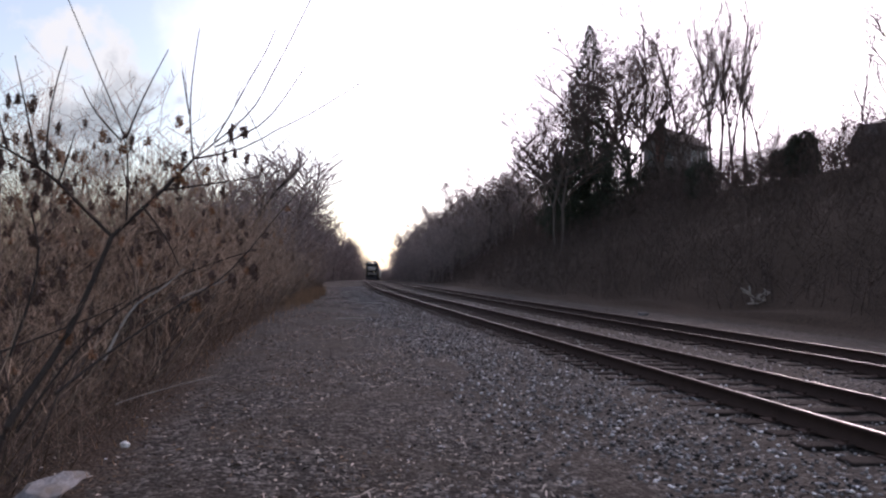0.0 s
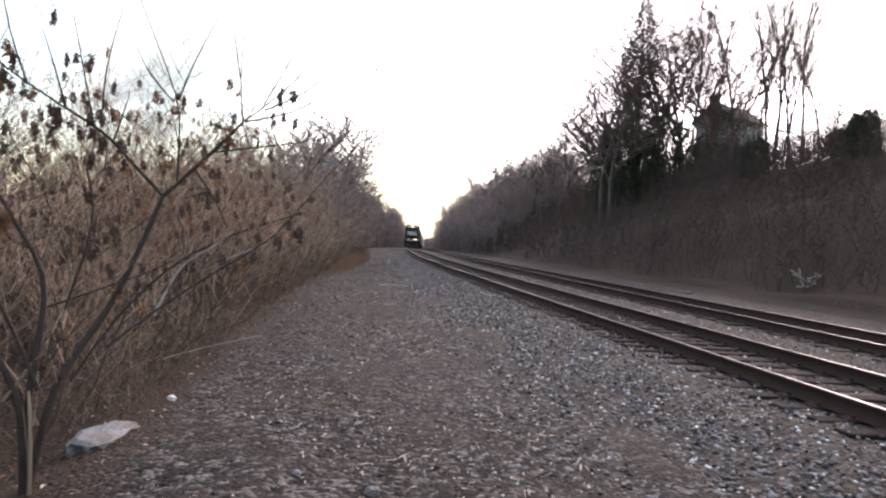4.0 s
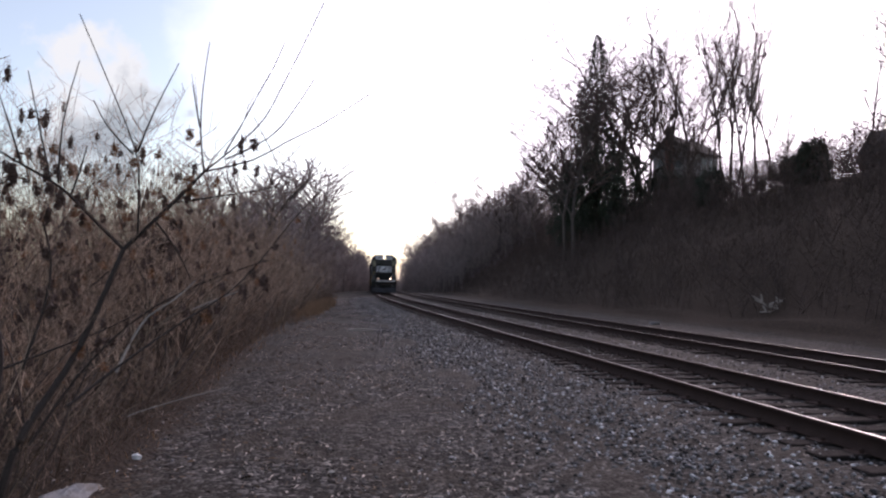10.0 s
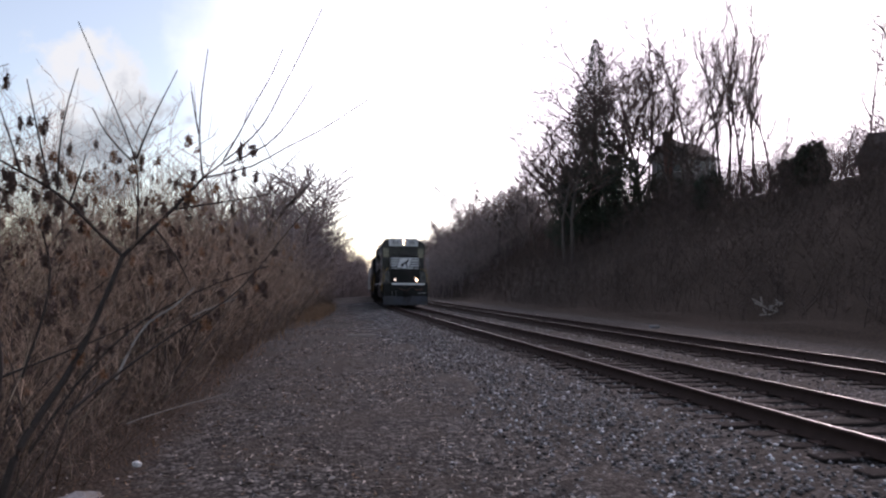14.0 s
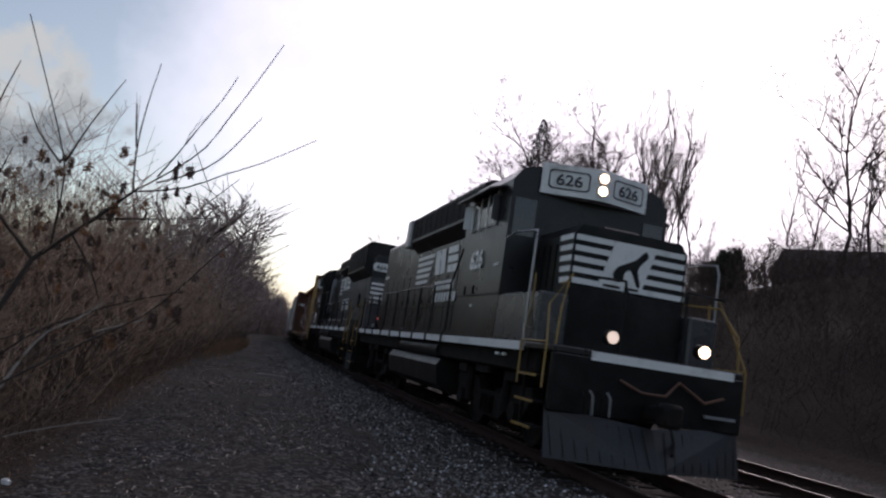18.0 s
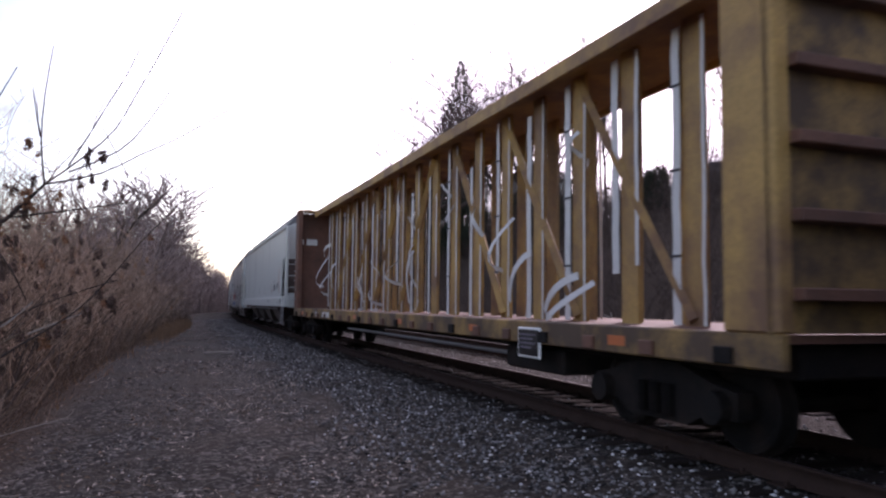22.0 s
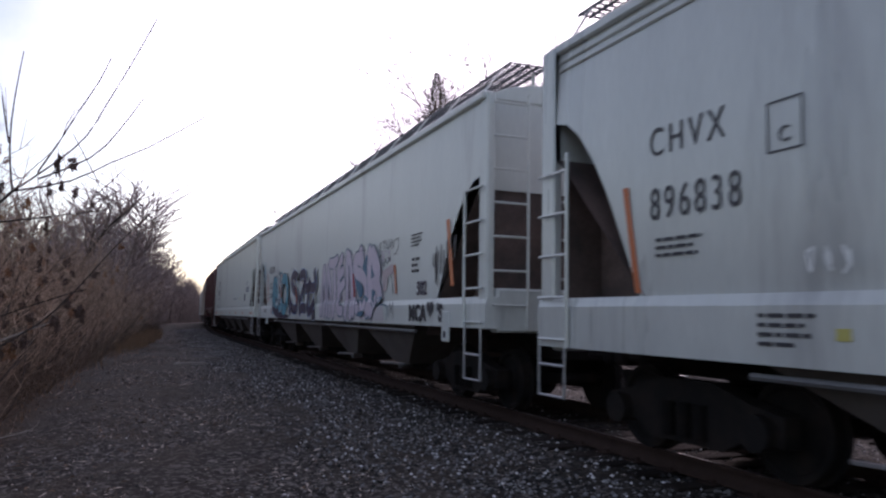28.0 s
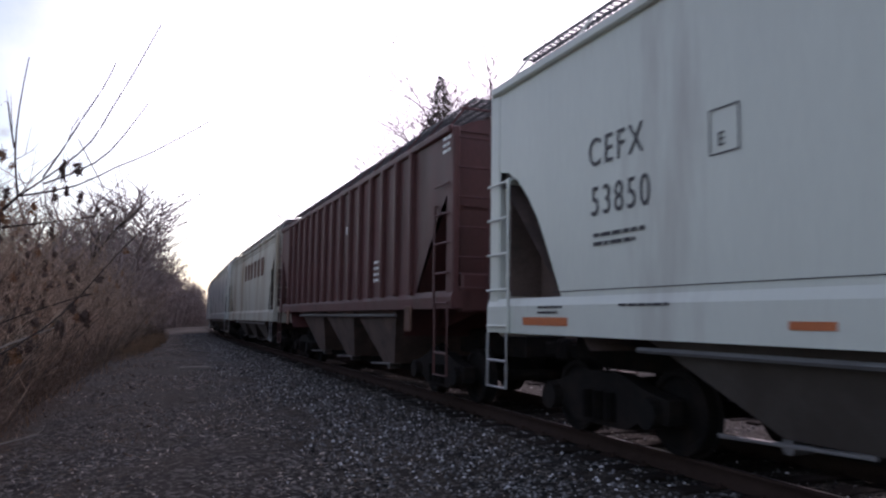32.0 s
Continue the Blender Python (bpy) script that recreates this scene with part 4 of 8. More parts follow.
# dry leaves and grass along the thicket edge
def dry_leaves():
    r = np.random.default_rng(8)
    n = 1500
    y = r.uniform(4, 40, n)
    u = -8.6 - r.gamma(1.3, 1.4, n) + 0.04 * np.maximum(y - 12, 0)
    z = ground_z(u, y) + r.uniform(0.3, 2.9, n)
    c = np.stack([track_x(y) + u, y, z], 1)
    a, b = r.normal(0, 1, (n, 3)), r.normal(0, 1, (n, 3))
    a /= np.linalg.norm(a, axis=1, keepdims=True)
    b /= np.linalg.norm(b, axis=1, keepdims=True)
    s = r.uniform(0.02, 0.05, n)[:, None]
    V = np.stack([c - a * s, c + b * s * 0.5, c + a * s, c - b * s * 0.5], 1).reshape(-1, 3)
    me = mesh_of("dry_leaves", V, np.arange(4 * n).reshape(-1, 4), M_DRYLEAF)
    tagged(new("dry_leaves", me), "orange-brown dead leaves hanging in the thicket", "leaves", kind="stuff")


dry_leaves()


def dry_grass():
    r = np.random.default_rng(9)
    n, m = 4200, 1300
    y = np.concatenate([r.uniform(5, 60, m), r.normal(43, 6, n - m)])
    e = np.where(np.arange(n) < m, -7.35 + 0.045 * np.maximum(y - 12, 0), -6.9 + 0.055 * np.maximum(y - 12, 0))
    u = np.minimum(e, -4.9) - np.abs(r.normal(0, 0.75, n)) + 0.25 * np.sin(y * 1.1)
    p0 = np.stack([track_x(y) + u, y, ground_z(u, y) - 0.02], 1)
    h = r.uniform(0.12, 0.5, n) * np.clip((y - 4) / 22, 0.25, 1.0) * np.where(np.arange(n) < m, 0.7, 1.3)
    p1 = p0 + np.stack([r.normal(0, 0.22, n) * h, r.normal(0, 0.22, n) * h, h], 1)
    me = sticks("dry_grass", p0, p1, np.full(n, 0.006), np.full(n, 0.002), M_GRASS)
    tagged(new("dry_grass", me), "dry tan grass along the gravel edge", "grass", kind="stuff")


dry_grass()


# ---- loose stone ----
def along(r, n, reach, power, back):
    """Distances along the line: thick near the standing place, thinning evenly both ways."""
    q = r.uniform(0, 1, n) ** power
    return np.where(r.uniform(0, 1, n) < 0.72, -3.0 + reach * q, -3.0 - back * q)


def stones(name, n, seed, size, material, label, shoulder):
    r = np.random.default_rng(seed)
    y = along(r, n, 78, 2.0, 22)
    u = np.where(r.uniform(0, 1, n) < shoulder, np.minimum(r.normal(-2.6, 0.9, n), -0.95), r.normal(-1.5, 3.6, n))
    rail_gap = np.minimum(np.abs(np.abs(u) - GAUGE_HALF), np.abs(np.abs(u - TRACK_GAP) - GAUGE_HALF))
    k = (rail_gap > 0.13) & (u > -8.6) & (u < 6.2)
    y, u = y[k], u[k]
    n = len(y)
    s = r.uniform(*size, n) * np.where(u > -3.8, 1.3, 0.85)
    c = np.stack([track_x(y) + u, y, ground_z(u, y) + s * 0.3], 1)
    ico = np.array([(0, 0, 1.0), (0.9, 0, 0.2), (0.25, 0.85, 0.15), (-0.75, 0.5, 0.2), (-0.7, -0.6, 0.15), (0.3, -0.9, 0.2), (0, 0, -0.7)])
    f = np.array([(0, 1, 2), (0, 2, 3), (0, 3, 4), (0, 4, 5), (0, 5, 1), (6, 2, 1), (6, 3, 2), (6, 4, 3), (6, 5, 4), (6, 1, 5)])
    V = ico[None] * (1 + r.uniform(-0.3, 0.3, (n, 7, 3))) * np.stack([r.uniform(0.8, 1.5, n), r.uniform(0.7, 1.2, n), r.uniform(0.5, 0.9, n)], 1)[:, None]
    a = r.uniform(0, 2 * np.pi, n)
    ca, sa = np.cos(a)[:, None], np.sin(a)[:, None]
    V = np.stack([V[..., 0] * ca - V[..., 1] * sa, V[..., 0] * sa + V[..., 1] * ca, V[..., 2]], -1) * s[:, None, None] + c[:, None]
    F = f[None] + np.arange(n)[:, None, None] * 7
    me = mesh_of(name, V.reshape(-1, 3), F.reshape(-1, 3), material)
    tagged(new(name, me), label, "ballast", kind="stuff")


stones("ballast_stones", 46000, 3, (0.009, 0.024), M_STONE, "loose grey ballast stones on the shoulder", 0.55)
stones("pale_stones", 13000, 13, (0.007, 0.020), M_PALESTONE, "pale limestone chips scattered in the ballast", 0.6)


def chips(name, n, seed, u0, u1, material, label):
    """Bark, leaf scraps and flat stone chips strewn over the gravel, in drifts."""
    r = np.random.default_rng(seed)
    y = along(r, n, 64, 2.0, 18)
    u = (u0 + u1) / 2 + (u1 - u0) * 0.36 * r.normal(0, 1, n)
    keep = r.uniform(0, 1, n) < 0.55 + 0.45 * np.sin(y * 1.3 + 2.0 * np.sin(u * 1.1)) * np.cos(u * 1.7 + y * 0.4)
    y, u = y[keep], u[keep]
    n = len(y)
    l, w = r.gamma(2.4, 0.008, n) + 0.006, r.uniform(0.003, 0.009, n)
    a, tip = r.uniform(0, 2 * np.pi, n), r.normal(0, 0.22, n)
    dx = np.stack([np.cos(a), np.sin(a), tip], 1) * l[:, None]
    dy = np.stack([-np.sin(a), np.cos(a), r.normal(0, 0.5, n)], 1) * w[:, None]
    c = np.stack([track_x(y) + u, y, ground_z(u, y) + 0.012 + np.abs(tip) * l * 0.5], 1)
    up = np.array([0, 0, 1.0]) * (w * 0.8)[:, None]
    V = np.stack([c - dx - dy * 0.5, c - dx * 0.2 - dy + up, c + dx - dy * 0.4, c + dx + dy * 0.4, c + up + dy, c - dx + dy * 0.3], 1).reshape(-1, 3)
    me = mesh_of(name, V, np.array([(0, 1, 4, 5), (1, 2, 3, 4)])[None].repeat(n, 0).reshape(-1, 4) + np.repeat(np.arange(n) * 6, 2)[:, None], material)
    tagged(new(name, me), label, "debris", kind="stuff")


chips("ground_chips", 46000, 5, -7.5, -1.9, M_CHIP, "small pale bark and stone chips strewn on the gravel")
chips("leaf_scraps", 24000, 15, -7.6, -4.4, M_SCRAP, "brown leaf scraps and bark drifted on the gravel's edge")


def rock(loc, sx, sy, sz, label, seed, material=None, turn=None):
    r = random.Random(seed)
    bm = bmesh.new()
    bmesh.ops.create_icosphere(bm, subdivisions=3, radius=1.0)
    for v in bm.verts:
        q = 1 + 0.34 * noise.noise(v.co * 2.1 + Vector((seed, 0, 0))) + 0.14 * noise.noise(v.co * 6)
        v.co = Vector((max(min(v.co.x, 0.75), -0.75) * sx, max(min(v.co.y, 0.75), -0.75) * sy, max(v.co.z, -0.4) * sz)) * q
    me = bpy.data.meshes.new("rock")
    bm.to_mesh(me)
    bm.free()
    me.materials.append(material or M_ROCK)
    ob = new("rock", me)
    ob.matrix_basis = Matrix.Translation(loc) @ Matrix.Rotation(r.uniform(0, 3) if turn is None else turn, 4, "Z")
    return tagged(ob, label, "rock")


def on_ground(x, y, dz=0.0):
    return x, y, float(ground_z(u_of(x, y), y)) + dz


rock(on_ground(-1.78, 6.10, 0.0), 0.20, 0.44, 0.12, "low grey-white slab of rock at the thicket's edge", 1, turn=-0.12)
rock(on_ground(-1.55, 7.4, 0.0), 0.035, 0.06, 0.035, "small white stone at the gravel's edge", 3, M_WHITE)
for x, y, q in ((-0.59, 4.85, 0.035), (-0.21, 4.95, 0.045), (0.28, 4.62, 0.055)):
    rock(on_ground(x, y, 0.01), q, q * 0.8, q * 0.6, "small pale stone on the gravel", int(q * 900), M_WHITE if q < 0.04 else M_ROCK)
stick = Geo().tube([(1.25, 23.6, 0.03), (1.7, 23.7, 0.05), (2.15, 23.6, 0.04)], 0.035, 6).obj("bleached_branch", M_PALEBARK)
tagged(stick, "bleached branch lying on the gravel", "branch")
heap = empty("cut_branches", "pale heap of cut branches at the foot of the bank", "branches")
r_ = random.Random(2)
for _ in range(14):
    a = Vector((r_.uniform(-0.6, 0.6), r_.uniform(-0.3, 0.3), r_.uniform(0, 0.45)))
    Geo().tube([a, a + Vector((r_.uniform(-0.5, 0.5), r_.uniform(-0.2, 0.2), r_.uniform(-0.2, 0.35)))], 0.03, 5).obj("branch", M_PALEBARK, heap)
heap.matrix_basis = Matrix.Translation(at(12.4, 27.0))
small = Geo().box(-0.2, 0.2, -0.12, 0.12, 0, 0.12, 0.02).obj("pale_block", M_ROCK)
tagged(small, "small pale block lying beyond the second track", "block")
small.matrix_basis = Matrix.Translation(at(8.6, 29.5))


# ---- houses on the bank ----
def house(loc, turn, w, d, eave, ridge, label, wall, chimney=True):
    """Gabled house: walls, gables, roof slabs, chimney, windows with frames and panes."""
    ob = empty("house", label, "house")
    g = Geo()
    g.prism([(-w / 2, -4), (w / 2, -4), (w / 2, eave), (0, ridge - 0.15), (-w / 2, eave)], -d / 2, d / 2, "y")
    g.obj("wall", wall, ob)
    for s in (-1, 1):
        o = 0.45
        sl = (ridge - eave) / (w / 2)
        q = [(0, ridge), (s * (w / 2 + o), eave - sl * o), (s * (w / 2 + o), eave - sl * o + 0.18), (0, ridge + 0.18)]
        Geo().prism(q, -d / 2 - 0.4, d / 2 + 0.4, "y").obj("roof", M_ROOF, ob, "dark shingled roof slope")
        for k in range(3):
            y = -d / 2 + d * (k + 0.5) / 3
            wn = Geo().box(s * w / 2 - 0.05, s * w / 2 + 0.05, y - 0.55, y + 0.55, eave - 2.1, eave - 0.6, 0.02).obj("window_frame", M_WHITE, ob)
            Geo().box(s * w / 2 - 0.07, s * w / 2 + 0.07, y - 0.45, y + 0.45, eave - 2.0, eave - 0.7).obj("pane", M_WINDOW, wn)
    for s in (-1, 1):
        for x in (-w / 4, w / 4):
            wn = Geo().box(x - 0.5, x + 0.5, s * d / 2 - 0.05, s * d / 2 + 0.05, eave - 2.1, eave - 0.6, 0.02).obj("window_frame", M_WHITE, ob)
            Geo().box(x - 0.42, x + 0.42, s * d / 2 - 0.07, s * d / 2 + 0.07, eave - 2.0, eave - 0.7).obj("pane", M_WINDOW, wn)
    if chimney:
        Geo().box(-0.45, 0.45, -d / 2 - 0.5, -d / 2 + 0.3, -2, ridge + 1.1, 0.03).obj("chimney", M_BRICK, ob, "brick chimney on the gable")
    ob.matrix_basis = Matrix.Translation(loc) @ Matrix.Rotation(turn, 4, "Z")
    return ob


p = at_az(28.5, 92)
z1 = to_el(p, 11.2)
house(p, radians(-62), 4.8, 6.2, z1 - 2.6, z1 - 0.9, "pale house with dark roof behind bare trees on the bank", M_SIDING)
p = at_az(44.6, 66)
z2 = to_el(p, 10.6)
house(p, radians(35), 8.0, 9.0, z2 - 2.8, z2, "brown gabled house on top of the bank", M_BRICK, False)
p = at_az(52.0, 70)
house(p, radians(20), 8.0, 8.0, 5.0, 8.0, "pale house further along the bank", M_SIDING, False)

# ---- the train ----
SPEED, FRONT0 = 10.05, 189.8
TRAIN = []


def shape_on(points, x, y0, material, parent, name="paint_patch", label="", thick=0.004):
    """Flat outline on the camera's side of a car: points (p, z), p metres forward of y0; x: depth or a function of z."""
    fx = x if callable(x) else (lambda z: x)
    vs = [(fx(z), y0 - p, z) for p, z in points]
    n = len(vs)
    g = Geo()
    cx, cy, cz = (sum(v[k] for v in vs) / n for k in range(3))
    g.add(vs + [(cx, cy, cz)], [(i, (i + 1) % n, n) for i in range(n)])
    return g.obj(name, material, parent, label)


def ribbon_on(points, w, x, y0, material, parent, name="paint_line", label="", closed=False):
    """Painted line of width w through (p, z) points."""
    fx = x if callable(x) else (lambda z: x)
    n = len(points)
    vs, fs = [], []
    for i, (p, z) in enumerate(points):
        a = points[(i - 1) % n if closed else max(i - 1, 0)]
        b = points[(i + 1) % n if closed else min(i + 1, n - 1)]
        dx, dz = b[0] - a[0], b[1] - a[1]
        l = math.hypot(dx, dz) or 1
        ox, oz = -dz / l * w / 2, dx / l * w / 2
        for s in (1, -1):
            vs.append((fx(z + s * oz), y0 - (p + s * ox), z + s * oz))
    for i in range(n if closed else n - 1):
        j = (i + 1) % n
        fs.append((2 * i, 2 * j, 2 * j + 1, 2 * i + 1))
    return Geo().add(vs, fs).obj(name, material, parent, label)


def curve_pts(pts, n=6, closed=False):
    """Smooth line through points."""
    out, m = [], len(pts)
    for i in range(m if closed else m - 1):
        P = [pts[(i + k) % m] if closed else pts[min(max(i + k, 0), m - 1)] for k in (-1, 0, 1, 2)]
        for j in range(n):
            t = j / n
            out.append(tuple(0.5 * (2 * P[1][k] + (P[2][k] - P[0][k]) * t + (2 * P[0][k] - 5 * P[1][k] + 4 * P[2][k] - P[3][k]) * t * t + (3 * P[1][k] - P[0][k] - 3 * P[2][k] + P[3][k]) * t ** 3) for k in (0, 1)))
    return out if closed else out + [pts[-1]]


def lettering(words, size, m, material, parent, name="lettering", bold=0.0, align="LEFT", wide=1.0, gap=1.0):
    c = bpy.data.curves.new(name, "FONT")
    c.body, c.size, c.offset, c.align_x, c.extrude, c.space_character = words, size, bold, align, 0.0015, gap
    tmp = bpy.data.objects.new("tmp", c)
    me = bpy.data.meshes.new_from_object(tmp)
    bpy.data.objects.remove(tmp)
    me.transform(Matrix.Diagonal((wide, 1, 1, 1)))
    me.materials.clear()
    me.materials.append(material)
    ob = new(name, me)
    ob.parent, ob.matrix_basis = parent, m
    return ob


def side_m(x, y, z, lean=0.0):
    """Pose of writing on the camera's side, running towards the car's front."""
    return Matrix(((0, 0, -1, x), (-1, 0, 0, y), (0, 1, lean, z), (0, 0, 0, 1)))


def bars(y, z, w, h, rows, x, material, parent, name="stencil_line"):
    """Lines of writing too small to read, as plain bars."""
    for k in range(rows):
        zz = z - k * h * 1.9
        r = random.Random(int(abs(y) * 100) + k)
        p, end = 0.0, w * (1.0, 0.82, 0.93, 0.7)[k % 4]
        while p < end - 0.01:
            q = min(end, p + r.uniform(1.5, 4.5) * max(h, 0.03))
            Geo().box(x - 0.002, x + 0.002, y - q, y - p, zz - h * 0.42, zz + h * 0.42).obj(name, material, parent)
            p = q + 0.7 * max(h, 0.025)


WHEEL_R = {False: 0.42, True: 0.51}


def wheel_mesh(radius):
    """One wheel with flange and hub, outer face towards +x."""
    g = Geo()
    prof = [(-0.100, radius * 0.3), (-0.100, radius + 0.028), (-0.072, radius + 0.026), (-0.065, radius), (0.065, radius - 0.006), (0.070, radius - 0.06), (0.035, radius - 0.09), (0.020, radius * 0.5), (0.05, radius * 0.36), (0.12, radius * 0.32), (0.12, 0.02)]
    n = 28
    vs = [(x, r * math.cos(2 * math.pi * k / n), r * math.sin(2 * math.pi * k / n)) for k in range(n) for x, r in prof]
    m = len(prof)
    fs = [(k * m + i, ((k + 1) % n) * m + i, ((k + 1) % n) * m + i + 1, k * m + i + 1) for k in range(n) for i in range(m - 1)]
    g.add(vs, fs)
    return g.obj("wheel", M_UNDER, None, smooth=True)


def truck_meshes(wb, loco):
    """Bolster, side frame and axle of a two-axle truck."""
    r = WHEEL_R[loco]
    bolster = Geo().box(-0.93, 0.93, -0.22, 0.22, r - 0.02, r + 0.26, 0.03).obj("truck", M_UNDER, None)
    g = Geo()
    w = 0.09
    if loco:
        prof = [(-wb / 2 - 0.55, r + 0.28), (-wb / 2 - 0.5, r + 0.42), (-0.7, r + 0.42), (-0.5, r + 0.2), (0.5, r + 0.2), (0.7, r + 0.42), (wb / 2 + 0.5, r + 0.42), (wb / 2 + 0.55, r + 0.28),
                (wb / 2 + 0.25, r - 0.05), (wb / 2 - 0.25, r - 0.05), (wb / 2 - 0.45, r + 0.05), (0.6, r - 0.22), (-0.6, r - 0.22), (-wb / 2 + 0.45, r + 0.05), (-wb / 2 + 0.25, r - 0.05), (-wb / 2 - 0.25, r - 0.05)]
    else:
        prof = [(-wb / 2 - 0.22, r + 0.14), (-wb / 2 + 0.1, r + 0.2), (-0.35, r + 0.34), (0.35, r + 0.34), (wb / 2 - 0.1, r + 0.2), (wb / 2 + 0.22, r + 0.14), (wb / 2 + 0.2, r - 0.1), (wb / 2 - 0.2, r - 0.1),
                (0.45, r - 0.22), (-0.45, r - 0.22), (-wb / 2 + 0.2, r - 0.1), (-wb / 2 - 0.2, r - 0.1)]
    g.prism(prof, -w, w, "x")
    for k in (-1, 1):
        g.tube([(0, k * wb / 2, r), (0.20, k * wb / 2, r)], 0.15, 12)
        for q in (-0.2, 0.0, 0.2):
            g.tube([(0.1, q, r - 0.16), (0.1, q, r + 0.14)], 0.075, 10)
        if loco:
            g.tube([(0.15, k * 0.95, r + 0.55), (0.15, k * 0.95, r - 0.05)], 0.07, 8)
            g.box(0.08, 0.24, k * 1.25 - 0.25, k * 1.25 + 0.25, r + 0.45, r + 0.62, 0.02)
    frame_ = g.obj("side_frame", M_UNDER, None)
    axle = Geo().tube([(-1.05, 0, 0), (1.05, 0, 0)], 0.085, 10).obj("axle", M_UNDER, None)
    return bolster, frame_, axle


def bogie(parent, y, protos, wb, wheel, loco=False):
    """A two-axle truck: bolster, side frames, wheels and axles."""
    t = same(protos[0], "truck", pose(0, y, 0), parent)
    for s in (0, 180):
        same(protos[1], "side_frame", pose(1.02 if s == 0 else -1.02, 0, 0, 0, 0, s), t)
    for s in (-1, 1):
        same(protos[2], "axle", pose(0, s * wb / 2, WHEEL_R[loco]), t)
        for w in (0, 180):
            same(wheel, "wheel", pose(0.755 if w == 0 else -0.755, s * wb / 2, WHEEL_R[loco], 0, 0, w), t)
    return t


WHEEL_L, WHEEL_F = wheel_mesh(0.51), wheel_mesh(0.42)
BOG_L, BOG_F = truck_meshes(2.74, True), truck_meshes(1.78, False)
PROTOS = [WHEEL_L, WHEEL_F, *BOG_L, *BOG_F]


def coupler(parent, y, s):
    g = Geo()
    g.box(-0.1, 0.1, min(y, y + s * 0.45), max(y, y + s * 0.45), 0.78, 0.98, 0.03)
    g.box(-0.16, 0.14, min(y + s * 0.4, y + s * 0.66), max(y + s * 0.4, y + s * 0.66), 0.72, 1.04, 0.05)
    g.tube([(0.3, y, 0.85), (0.32, y + s * 0.2, 0.5), (0.1, y + s * 0.5, 0.38)], 0.025, 6)
    g.obj("coupler", M_UNDER, parent, smooth=True)


